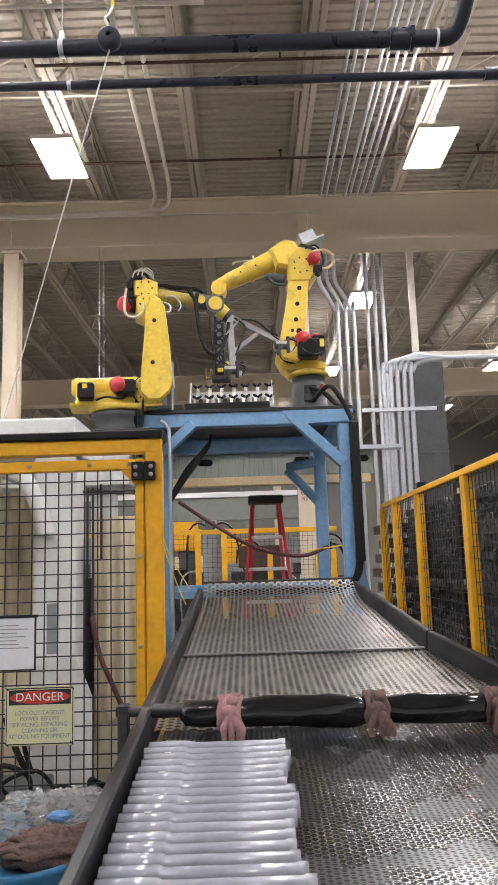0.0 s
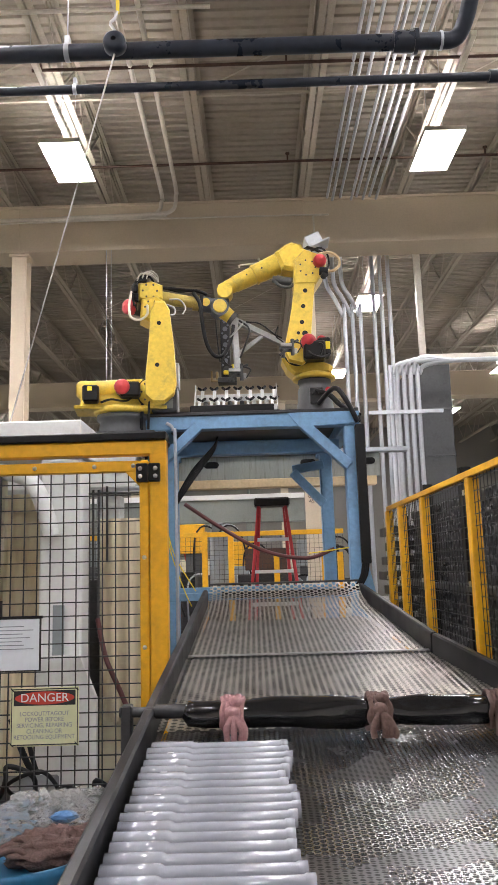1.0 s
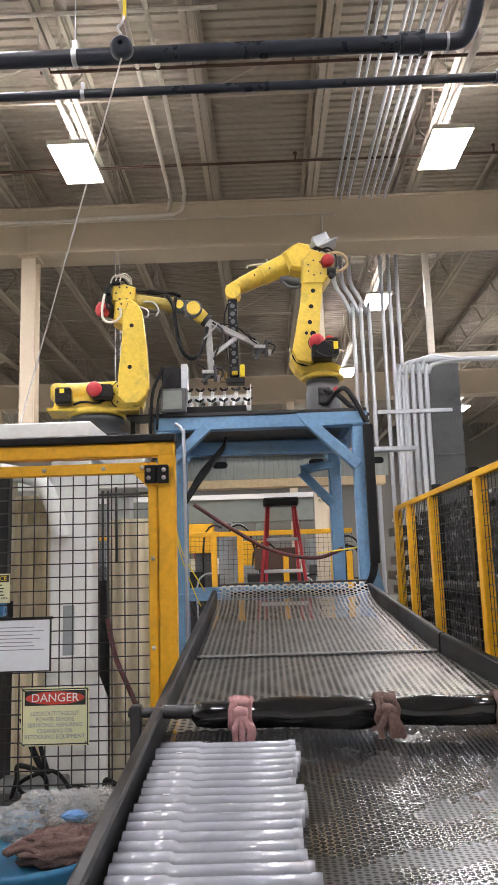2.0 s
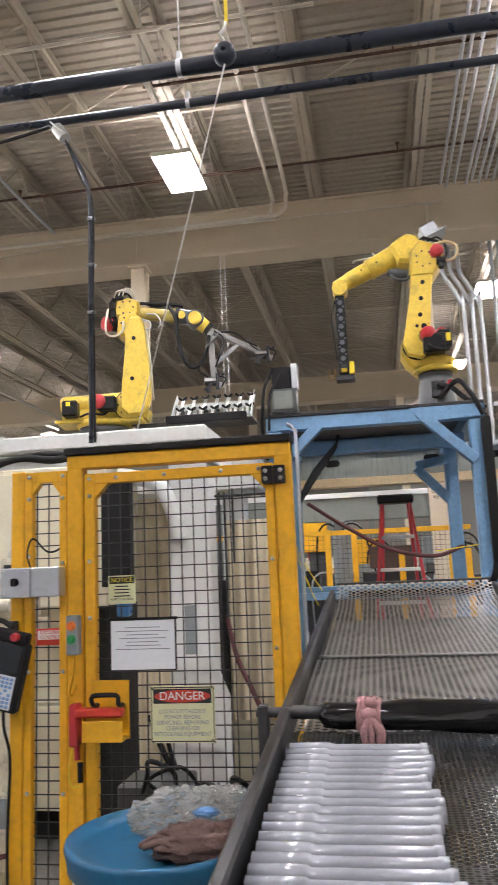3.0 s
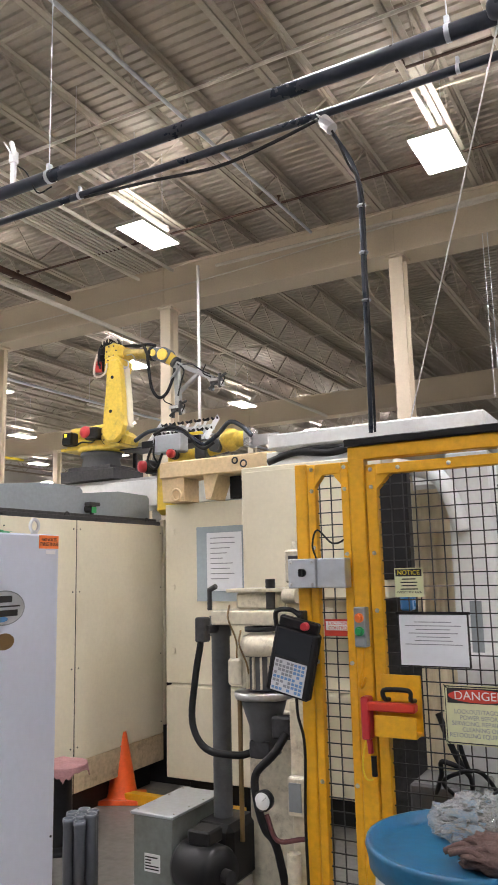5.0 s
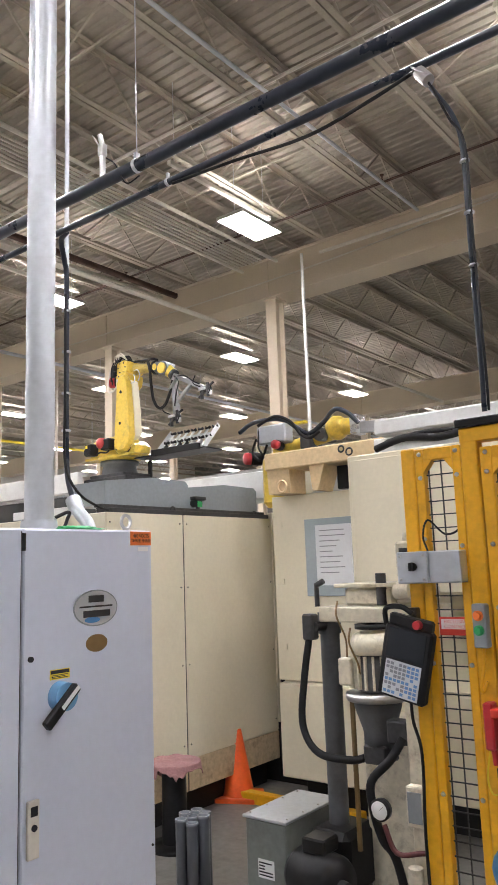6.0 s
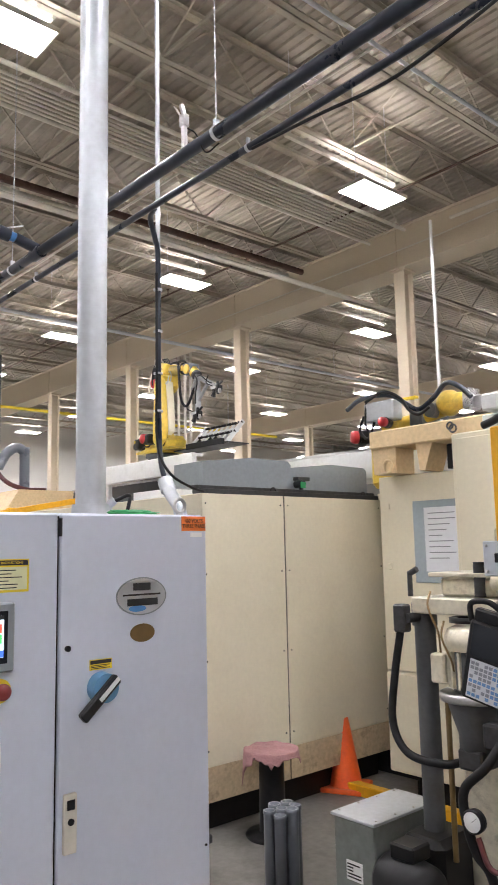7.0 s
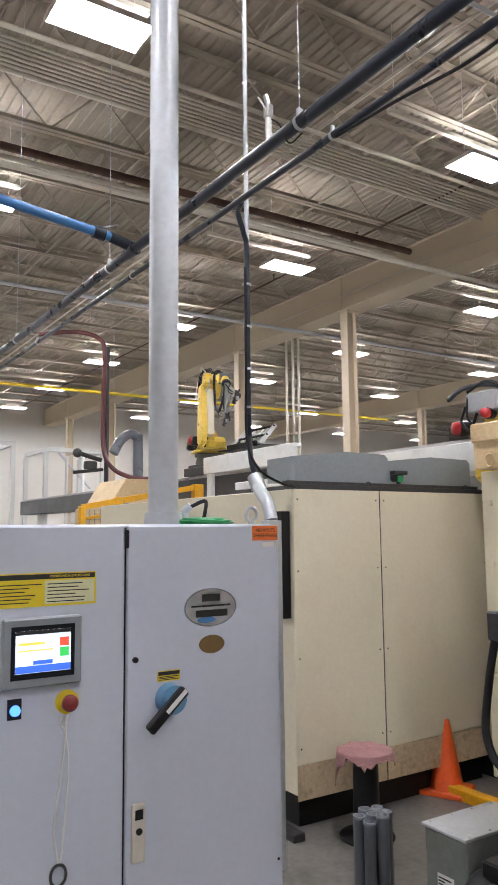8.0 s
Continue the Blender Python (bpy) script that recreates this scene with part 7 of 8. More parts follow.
        part("finger", Mesh().box(x - 0.055, x + 0.03, -0.075, -0.062, z - 0.012, z + 0.012, 0.003).box(x + 0.05, x + 0.075, -0.06, -0.03, z - 0.06, z - 0.02, 0.003), STEEL, g)
        part("gripper_line", Mesh().tube([(x - 0.03, -0.07, z + 0.02), (x - 0.09, -0.10, z + 0.06), (x - 0.07, -0.09, z + 0.13)], 0.005, 6).tube([(x + 0.05, -0.06, z + 0.03), (x + 0.10, -0.08, z + 0.0), (x + 0.07, -0.08, z - 0.06)], 0.005, 6), RUBBER, g)
    part("tool_hose", Mesh().tube([(0.83, -0.07, 0.73), (0.90, -0.09, 0.66), (0.87, -0.09, 0.55), (0.83, -0.07, 0.45)], 0.007, 7).tube([(0.88, -0.07, 0.72), (0.98, -0.09, 0.70), (1.08, -0.08, 0.63), (1.14, -0.07, 0.60)], 0.006, 7), RUBBER, tf)
    return t


def carriage():
    """Carriage with a leaning slotted part rack, built round the robot's base."""
    t = thing("rail_carriage", "rail carriage with a leaning rack of black-tipped white fingers", "carriage", (0, 0, 0))
    part("slide", Mesh().box(-0.30, 0.30, -0.20, 0.22, -0.225, -0.125, 0.008).box(-0.24, 0.24, -0.17, 0.18, -0.124, -0.09, 0.006), DARKSTEEL, t)
    part("rack_table", Mesh().box(0.20, 1.10, 0.0, 0.28, 0.048, 0.060, 0.003).box(0.20, 0.235, 0.185, 0.215, -0.124, 0.047, 0.003), DARKSTEEL, t)
    part("front_tray", Mesh().box(0.47, 1.06, -0.045, -0.002, 0.035, 0.095, 0.006), BLACK, t, "black front tray of the rack")
    y0, y1, z0, z1 = 0.01, 0.20, 0.062, 0.262

    def at(x, f, dy=0.0):
        return (x, y0 + (y1 - y0) * f + dy, z0 + (z1 - z0) * f)

    for i in range(7):
        x = 0.53 + i * 0.087
        f = part("rack_finger", Mesh().bar(at(x, 0), at(x, 0.46), 0.02, 0.012, 0.002, up=(0, 1, 0)).bar(at(x + 0.018, 0.44), at(x + 0.018, 0.95), 0.024, 0.012, 0.002, up=(0, 1, 0)).bar(at(x - 0.004, 0.45), at(x + 0.024, 0.5), 0.03, 0.012, 0.002, up=(0, 1, 0)), WHITE, t, "white zigzag rack finger")
        for e in (0.46, 0.96):
            part("finger_tip", Mesh().bar(at(x - 0.012, e + 0.10, -0.01), at(x + 0.012, e, -0.01), 0.016, 0.03, 0.003, up=(0, 1, 0)).bar(at(x + 0.042, e + 0.10, -0.01), at(x + 0.018, e, -0.01), 0.016, 0.03, 0.003, up=(0, 1, 0)), BLACK, f)
        if i < 6:
            part("rack_cup", Mesh().cyl(at(x + 0.045, 0.08, -0.01), at(x + 0.045, 0.36, -0.01), 0.016, n=12), STEEL if i in (1, 4, 5) else BLACK, f)
    part("rack_rail", Mesh().bar(at(0.50, 0.62, 0.02), at(1.09, 0.62, 0.02), 0.014, 0.05, 0.002).bar(at(0.50, 0.15, 0.02), at(1.09, 0.15, 0.02), 0.014, 0.04, 0.002), WHITE, t)
    for x in (0.496, 1.088):
        part("rack_plate", Mesh().bar(at(x, 0.0), at(x, 1.12), 0.006, 0.05, 0.001, up=(0, 1, 0)), WHITE, t)
    return t


SHUTTLE, CARRIAGE = shuttle_robot(), carriage()


def rail():
    t = thing("robot_rail", "long white-painted overhead rail beam carrying the robot", "rail", (-6, 5.0, 0))
    part("beam", Mesh().box(-5.30, -0.30, 4.82, 5.18, 2.10, 2.325, 0.008), WHITE, t)
    part("far_beam", Mesh().box(-15.0, -5.302, 4.86, 5.18, 2.06, 2.325, 0.008), DARKGREY, t, "dark grey rail beam")
    for y in (4.86, 5.10):
        part("track", Mesh().box(-15.0, -0.30, y, y + 0.04, 2.326, 2.352, 0.003), STEEL, t)
    for x in (-14.0, -11.0, -8.2, -5.2, -3.9, -0.5):
        part("support_post", Mesh().box(x - 0.08, x + 0.08, 4.92, 5.08, 0.0, 2.058, 0.006), WHITE, t)
    part("front_cover", Mesh().box(-7.07, -5.36, 4.66, 4.72, 2.33, 2.52, 0.006).box(-7.05, -5.38, 4.722, 4.80, 2.49, 2.52, 0.003), WHITE, t, "white front cover of the rail")
    part("cover_leg", Mesh().box(-5.50, -5.365, 4.665, 4.715, 0.0, 2.328, 0.005).box(-6.4, -5.502, 4.67, 4.71, 2.12, 2.20, 0.004), WHITE, t)
    part("cover_leg", Mesh().box(-7.0, -6.9, 4.665, 4.715, 0.0, 2.328, 0.005), WHITE, t)


rail()


def junction_tower():
    """Grey junction box with cables at the stand's end."""
    t = thing("junction_box", "grey electrical junction box on the stand beam", "junction box", (-0.13, 4.95, 2.62))
    part("box", Mesh().box(-0.20, -0.02, 4.9, 5.05, 2.627, 2.80, 0.008), DARKGREY, t)
    part("box_door", Mesh().box(-0.18, -0.05, 4.893, 4.898, 2.65, 2.78, 0.003), BOXGREY, t)
    part("servo_pack", Mesh().box(-0.19, -0.06, 4.92, 5.04, 2.802, 2.96, 0.006), BLACK, t)
    part("cover_plate", Mesh().box(-0.055, -0.01, 4.93, 5.03, 2.802, 2.98, 0.004), GALV, t)
    part("cable", Mesh().tube([(-0.18, 4.9, 2.95), (-0.24, 4.88, 2.8), (-0.26, 4.88, 2.65), (-0.27, 4.9, 2.5), (-0.24, 4.92, 2.3)], 0.012, 7).tube([(-0.12, 4.89, 2.9), (-0.20, 4.86, 2.75), (-0.22, 4.87, 2.5)], 0.009, 7), RUBBER, t)


junction_tower()


def low_robot():
    """Robot behind the beige beam: only its wrist, dress pack and valve box rise above it."""
    t = thing("industrial_robot", "yellow robot arm with dark hoses behind the beige beam", "robot", (-2.8, 4.62, 2.0), "yellow handling robots")
    part("shoulder", Mesh().box(-3.02, -2.82, 4.55, 4.75, 2.0, 2.40, 0.04), ROBOT, t)
    motor_cap(t, (-3.04, 4.60, 2.38), (-0.6, -1, 0), 0.05, 0.09)
    part("valve_box", Mesh().box(-2.96, -2.70, 4.45, 4.56, 2.46, 2.60, 0.01), GALV, t)
    part("arm", Mesh().cyl((-2.9, 4.62, 2.42), (-2.40, 4.62, 2.49), 0.05, 0.045, n=18).ball((-2.36, 4.62, 2.53), 0.09).cyl((-2.33, 4.62, 2.53), (-2.20, 4.62, 2.53), 0.07, 0.05, n=16), ROBOT, t)
    part("flange", Mesh().box(-2.22, -2.16, 4.55, 4.68, 2.46, 2.60, 0.006).bar((-2.16, 4.6, 2.50), (-1.95, 4.6, 2.50), 0.03, 0.08), ALU, t)
    part("hose", Mesh().tube([(-3.2, 4.55, 2.60), (-3.05, 4.52, 2.65), (-2.85, 4.5, 2.65), (-2.72, 4.5, 2.62), (-2.62, 4.5, 2.55), (-2.52, 4.5, 2.50), (-2.40, 4.5, 2.56), (-2.30, 4.5, 2.64), (-2.20, 4.5, 2.60), (-2.12, 4.5, 2.52)], 0.017, 10), PIPEP, t)
    part("cable", Mesh().tube([(-3.0, 4.5, 2.52), (-3.04, 4.5, 2.42), (-2.95, 4.48, 2.35), (-2.88, 4.47, 2.46)], 0.010, 7).tube([(-2.94, 4.46, 2.60), (-2.94, 4.44, 2.45), (-2.90, 4.44, 2.38)], 0.008, 7), RUBBER, t)
    part("joint_block", Mesh().box(-2.64, -2.54, 4.54, 4.70, 2.40, 2.52, 0.012).cyl((-2.46, 4.53, 2.49), (-2.46, 4.71, 2.49), 0.05, n=14), DARKGREY, t, "dark joint housing")
    motor_cap(t, (-2.78, 4.5, 2.44), (0.2, -1, 0), 0.035, 0.07)
    part("upper_hose", Mesh().tube([(-2.98, 4.5, 2.62), (-2.8, 4.47, 2.66), (-2.66, 4.47, 2.60), (-2.58, 4.47, 2.50), (-2.5, 4.47, 2.46), (-2.42, 4.48, 2.50)], 0.012, 8), RUBBER, t)
    part("green_stripe", Mesh().box(-2.9, -2.62, 4.60, 4.64, 2.605, 2.625, 0.003), LABELY, t)
    t.location.x -= 0.09


low_robot()


# ---- right-hand guard and the rack of tubes behind it ----
def right_guard():
    X = 1.45
    t = thing("guard_fence", "yellow mesh guard fence beside the chute", "guard fence", (X, 4.0, 0))
    for y in (2.25, 3.10, 4.05, 4.72, 5.2):
        p = part("post", Mesh().box(X - 0.025, X + 0.025, y - 0.03, y + 0.03, 0.012, 1.914, 0.005).box(X - 0.05, X + 0.05, y - 0.06, y + 0.06, 0, 0.012, 0.002), YELLOW, t)
        m = Mesh()
        for z in (1.85, 1.45, 1.05):
            m.box(X - 0.032, X - 0.025, y + 0.031, y + 0.05, z - 0.012, z + 0.012, 0.002)
        part("mesh_clip", m, STEEL, p)
    part("top_rail", Mesh().box(X - 0.018, X + 0.018, 1.6, 5.2, 1.915, 1.945, 0.003), YELLOW, t)
    m = Mesh()
    r = 0.0016
    y = 1.62
    while y < 5.2:
        m.box(X - r, X + r, y - r, y + r, 0.15, 1.92, 0)
        y += 0.05
    z = 0.15
    while z < 1.92:
        m.box(X - 3 * r, X - r, 1.6, 5.2, z - r, z + r, 0)
        z += 0.05
    part("wire_mesh", m, DARKSTEEL, t, "dark welded wire mesh")


right_guard()


def tube_rack():
    t = thing("tube_rack", "black rack stacked with dark plastic tubes lying on their sides", "rack", (2.1, 3.9, 0))
    for y in (2.0, 2.95, 3.85, 4.75, 5.6):
        part("upright", Mesh().box(1.60, 1.66, y - 0.03, y + 0.03, 0, 2.05 if y < 5 else 1.9, 0.004), BLACK, t)
        part("upright", Mesh().box(2.60, 2.66, y - 0.03, y + 0.03, 0, 2.05, 0.004), BLACK, t)
    for z in (0.25, 0.95, 1.42):
        part("shelf", Mesh().box(1.58, 2.68, 1.95, 5.65, z - 0.03, z, 0.003), DARKSTEEL, t)
    rng = random.Random(11)
    m = Mesh()
    for z0, z1 in ((0.95, 1.38), (1.42, 1.92)):
        r = 0.0285
        k = 0
        z = z0 + r
        while z < z1:
            y = 2.05 + (k % 2) * r
            while y < 5.6:
                if rng.random() < 0.97:
                    x = 1.70 + rng.uniform(-0.02, 0.03)
                    m.ring((x, y, z), (x + 0.85, y, z), r * 0.97, r * 0.84, 10)
                y += 2 * r
            z += r * 1.75
            k += 1
    st = part("stacked_tubes", m, mat("dark_tube", (0.085, 0.087, 0.092), 0.3, var=0.4, bump=0.02), t)
    tagged(st, kind="stuff")
    m = Mesh()
    for i in range(14):
        z = 0.3 + i * 0.115
        m.bar((1.55 + rng.uniform(-0.05, 0.02), 5.9, z), (2.6, 5.9, z + rng.uniform(-0.01, 0.01)), 0.5, 0.07, 0.006)
    solo("stacked_slats", m, DARKSTEEL, "stack of dark steel bars behind the rack", "steel stack")


tube_rack()


# ---- right wall of ducts and conduits ----
def conduits():
    rng = random.Random(8)
    for i, (x, y, z1, mt) in enumerate([(2.05 + i * 0.13, 11.6, 4.0, GALV) for i in range(3)] + [(2.56 + i * 0.13, 11.75, 7.2, GALV) for i in range(3)] + [(2.05 + i * 0.075, 8.0, 3.72, GALV) for i in range(5)]):
        if z1 == 3.72:
            pts = [(x, y, 0.0), (x, y, 3.4 - 0.0 * i), (x + 0.03, y, 3.62), (x + 0.12, y, 3.72 + 0.02 * (i % 5)), (x + 0.5, y, 3.76), (3.6, y, 3.76)]
        elif z1 == 4.0:
            pts = [(x, y, 0.0), (x, y, 5.25), (x - 0.03, y, 5.52), (x - 0.15, y, 5.82), (x - 0.26, y, 6.03), (x - 0.29, y, 6.3), (x - 0.29, y, 7.16)]
        else:
            pts = [(x, y, 0.0), (x, y, 7.2)]
        solo("conduit_run", Mesh().tube(pts, 0.026 if z1 == 3.72 else 0.034, 10, 5), mt, "bright steel electrical conduit rising beside the duct", "conduit", "bank of conduits")
    t = thing("air_duct", "grey sheet-metal air duct with standing seams", "duct", (3.0, 8.9, 0))
    part("duct", Mesh().box(2.40, 2.85, 8.5, 9.3, 0, 3.85, 0.006), DARKGREY, t)
    for z in (2.2, 2.75, 3.3):
        part("seam", Mesh().box(2.39, 2.86, 8.49, 9.31, z, z + 0.02, 0.003), DARKGREY, t)
    t = thing("strut_rack", "steel strut tying the conduits together", "strut", (2.1, 7.5, 3.0))
    part("strut", Mesh().box(1.78, 2.6, 7.94, 7.97, 3.16, 3.20, 0.002), GALV, t)
    t = thing("duct_support", "ivory hanging pipe frame", "pipe", (3.25, 11.5, 4.7))
    part("drop", Mesh().box(3.20, 3.30, 11.46, 11.54, 4.80, LOW - 0.06, 0.004).box(2.88, 3.30, 11.46, 11.54, LOW - 0.058, LOW + 0.01, 0.004), CONDUIT, t)
    part("run", Mesh().box(3.20, 8.0, 11.46, 11.54, 4.72, 4.798, 0.004), CONDUIT, t)
    solo("bent_conduit", Mesh().tube([(3.08, 7.0, 0), (3.08, 7.0, 2.95), (3.11, 7.0, 3.15), (3.25, 7.0, 3.25), (4.5, 7.0, 3.27)], 0.055, 14, 6), CONDUIT, "thick ivory conduit bent over at its top", "conduit")
    # runs under the roof
    for i, x in enumerate((1.75, 1.83, 1.95, 2.12, 2.2, 2.3, 2.4, 2.5)):
        z = LOW - 0.05 - 0.03 * (i % 2)
        solo("roof_conduit_run", Mesh().cyl((x, -4, z), (x, 12.0, z), 0.022, n=8), GALV, "steel conduit in a bank under the roof joists", "conduit", "conduits under the roof")
    for i in range(8):
        x = -7.45 - 0.085 * i
        solo("roof_conduit_run", Mesh().cyl((x, Y0 + 0.2, LOW - 0.06), (x, 10.6, LOW - 0.06), 0.02, n=8), CONDUIT, "ivory conduit in a bank under the roof joists", "conduit", "conduits under the roof")
    for y, x0 in ((7.45, -1.85), (9.55, X0)):
        m = Mesh().cyl((x0, y, LOW - 0.05), (X1, y, LOW - 0.05), 0.019, n=8)
        x = x0 + 0.1
        while x < 6:
            if x > -14:
                m.cyl((x, y, LOW - 0.05), (x, y, LOW + 0.06), 0.012, n=8).cyl((x, y, LOW + 0.06), (x, y, LOW + 0.075), 0.03, n=8)
            x += 2.75
        solo("sprinkler_line", m, RUST, "thin red-brown sprinkler pipe under the roof", "pipe", "sprinkler pipes")
    solo("sprinkler_line", Mesh().cyl((X0, 6.55, LOW - 0.05), (0.2, 6.55, LOW - 0.05), 0.022, n=8), CONDUIT, "ivory-painted sprinkler pipe crossing under the joists", "pipe", "sprinkler pipes")
    m = Mesh().tube([(-14.5, 10.59, 6.62), (-10.0, 10.59, 6.63), (-6.4, 10.59, 6.66), (-3.0, 10.59, 6.81), (1.40, 10.59, 6.80), (1.5, 10.59, 6.78), (1.52, 10.59, 6.70), (1.52, 10.59, 6.46)], 0.014, 8, 3)
    solo("girder_conduit", m, CONDUIT, "thin ivory conduit clipped along the girder", "conduit")
    t = thing("gas_line", "yellow gas pipe hung across the far bays", "pipe", (-21.4, 6, 6))
    part("pipe", Mesh().cyl((-21.4, Y0 + 0.1, 6.0), (-21.4, 21.0, 6.0), 0.045, n=10), LABELY, t)
    for y in (-4.0, 0.5, 5.0, 9.5, 14.0, 18.5):
        part("hanger", Mesh().cyl((-21.4, y, 6.03), (-21.4, y, ROOF), 0.008, n=6), GALV, t)
    for k, x in enumerate((-16.2, -15.9, -15.65)):
        solo("conduit_run", Mesh().cyl((x, 12.4, 0), (x, 12.4, 6.9), 0.035, n=8), CONDUIT, "ivory conduit standing against the far bay", "conduit", "bank of conduits")
    m = Mesh().tube([(-6.0, 10.3, 6.72), (-1.1, 10.3, 6.72), (-0.85, 10.3, 6.75), (-0.75, 10.25, 6.9), (-0.75, 9.6, 7.1), (-0.75, 2.0, 7.1)], 0.03, 8, 4).tube([(-2.2, 10.2, 6.68), (-0.9, 10.2, 6.70), (-0.6, 10.2, 6.74), (-0.52, 10.1, 6.9), (-0.52, 9.4, 7.1), (-0.52, 2.0, 7.1)], 0.03, 8, 4)
    solo("looped_conduit", m, CONDUIT, "ivory conduit looping down in front of the girder", "conduit")
    for x in (-1.64, -1.57):
        solo("hanging_wire", Mesh().cyl((x, 10.66, 3.9), (x, 10.66, 6.37), 0.006, n=6), GALV, "thin wire hanging from the girder", "wire", "wires under the girder")
    solo("guard_rod", Mesh().cyl((-6.24, 10.1, 0), (-6.24, 10.1, 6.7), 0.026, n=10), LABELW, "thin white vertical pole reaching the girder", "pole")
    for x, z, r, y1, mt in ((-8.6, 6.2, 0.045, 21.0, CONDUIT), (-7.03, 6.92, 0.03, 10.5, CONDUIT), (-7.8, 6.92, 0.03, 10.5, CONDUIT), (-9.5, 6.9, 0.06, 10.5, RUST), (-9.9, 6.95, 0.05, 10.5, CONDUIT), (-13.4, 6.3, 0.04, 30.0, GALV), (-4.3, 6.98, 0.025, 10.5, GALV)):
        solo("long_pipe", Mesh().cyl((x, Y0 + 0.1, z), (x, y1, z), r, n=10), mt, "long pipe hung under the roof joists", "pipe", "pipes under the roof")


conduits()


# ---- things seen through and beyond the stand ----
def ladder():
    t = thing("step_ladder", "red fibreglass step ladder with aluminium steps and a black top", "step ladder", (0.62, 7.1, 0))
    def rail_at(x0, x1, y0, y1):
        return Mesh().bar((x0, y0, 0), (x1, y1, 2.12), 0.03, 0.07, 0.004, up=(0, 1, 0))
    for sx in (-1, 1):
        part("front_rail", rail_at(0.66 + sx * 0.36, 0.66 + sx * 0.13, 6.7, 7.1), REDP, t)
        part("back_rail", rail_at(0.66 + sx * 0.25, 0.66 + sx * 0.12, 7.7, 7.2), REDP, t)
    for z in (0.3, 0.6, 0.9, 1.2, 1.5, 1.8):
        f = z / 2.08
        w = 0.36 - 0.23 * f
        part("step", Mesh().box(0.66 - w, 0.66 + w, 6.77 + 0.3 * f, 6.86 + 0.3 * f, z - 0.015, z + 0.015, 0.003), LABELW, t)
    part("top_cap", Mesh().box(0.49, 0.83, 7.02, 7.28, 2.12, 2.20, 0.014), BLACK, t)


ladder()


def far_guards():
    rng = random.Random(21)
    t = thing("guard_fence", "yellow mesh guard fence of a distant cell", "guard fence", (0.4, 9.4, 0))
    for x in (-0.55, -0.15, 0.18, 0.75, 1.35, 1.55):
        part("post", Mesh().box(x - 0.035, x + 0.035, 9.365, 9.435, 0, 2.0 if x < 0.5 else 1.7, 0.006), YELLOW, t)
    part("top_rail", Mesh().box(-1.6, 1.6, 9.37, 9.43, 1.93, 1.99, 0.004).box(-1.6, 1.6, 9.37, 9.43, 1.2, 1.24, 0.004), YELLOW, t)
    part("wire_mesh", wire_mesh(-1.6, 1.6, 0.2, 1.93, 9.4, 0.06, 0.002), DARKSTEEL, t)
    t = thing("distant_machine", "grey and dark production machine behind the guard", "machine", (0.3, 10.0, 0))
    part("body", Mesh().box(-0.3, 1.0, 9.8, 10.6, 0, 1.45, 0.02), DARKSTEEL, t)
    part("control_box", Mesh().box(-0.05, 0.25, 9.6, 9.75, 1.2, 1.45, 0.008), GREY, t)
    part("roller", Mesh().cyl((0.02, 9.7, 1.2), (0.02, 9.7, 1.95), 0.13, n=18), GREY, t)
    part("pipe_frame", Mesh().cyl((0.3, 9.75, 1.0), (0.9, 9.75, 1.0), 0.03, n=8).box(0.35, 0.9, 9.72, 9.8, 1.5, 1.78, 0.01), RUST, t)
    t = thing("overhead_panel", "stained grey-green steel channel hung behind the stand", "panel", (0.3, 6.6, 2.1))
    part("panel", Mesh().box(-0.35, 1.64, 6.6, 6.64, 2.33, 2.545, 0.004), mat("stained_grey_green_paint", (0.27, 0.29, 0.265), 0.5, var=0.12, coarse=3, bump=0.03, dirt=(0.09, 0.08, 0.065), dirt_amount=0.9, stretch=(6, 1, 0.5)), t, "stained grey-green channel")
    for x in (0.10, 0.98, 1.52):
        part("slot", Mesh().cyl((x - 0.03, 6.594, 2.47), (x - 0.03, 6.599, 2.47), 0.03, n=14).cyl((x + 0.05, 6.594, 2.47), (x + 0.05, 6.599, 2.47), 0.03, n=14).box(x - 0.03, x + 0.05, 6.594, 6.599, 2.44, 2.50, 0), BLACK, t)
    part("hanger", Mesh().box(-0.22, -0.16, 6.155, 6.598, 2.50, 2.54, 0.003), BLUE, t)
    part("hanger", Mesh().box(1.06, 1.12, 6.155, 6.598, 2.50, 2.54, 0.003), BLUE, t)
    part("edge", Mesh().box(-0.35, 1.90, 6.55, 6.66, 2.547, 2.585, 0.003), GALV, t)
    part("lower_edge", Mesh().box(-0.4, 1.60, 6.55, 6.68, 2.25, 2.328, 0.004), BEIGE, t)
    t = thing("transfer_conveyor", "grey-green overhead transfer conveyor with white rails", "conveyor", (0, 12, 2.2))
    part("side", Mesh().box(-2.6, 1.3, 12.0, 12.2, 2.25, 2.62, 0.006), BOXGREY, t)
    part("rail", Mesh().box(-2.6, 1.3, 11.95, 12.0, 2.62, 2.70, 0.004).cyl((-2.6, 11.9, 2.95), (1.3, 11.9, 2.95), 0.025, n=8), LABELW, t)
    for x in (-2.0, -0.8, 0.4):
        part("post", Mesh().box(x - 0.05, x + 0.05, 12.02, 12.15, 0, 2.24, 0.004).cyl((x, 11.95, 2.7), (x, 11.95, 3.3), 0.02, n=8), BOXGREY, t)
    for i in range(22):
        x, y = rng.uniform(-1.7, 1.7), rng.uniform(10.8, 11.8)
        w, h = rng.uniform(0.10, 0.38), rng.uniform(1.4, 2.3)
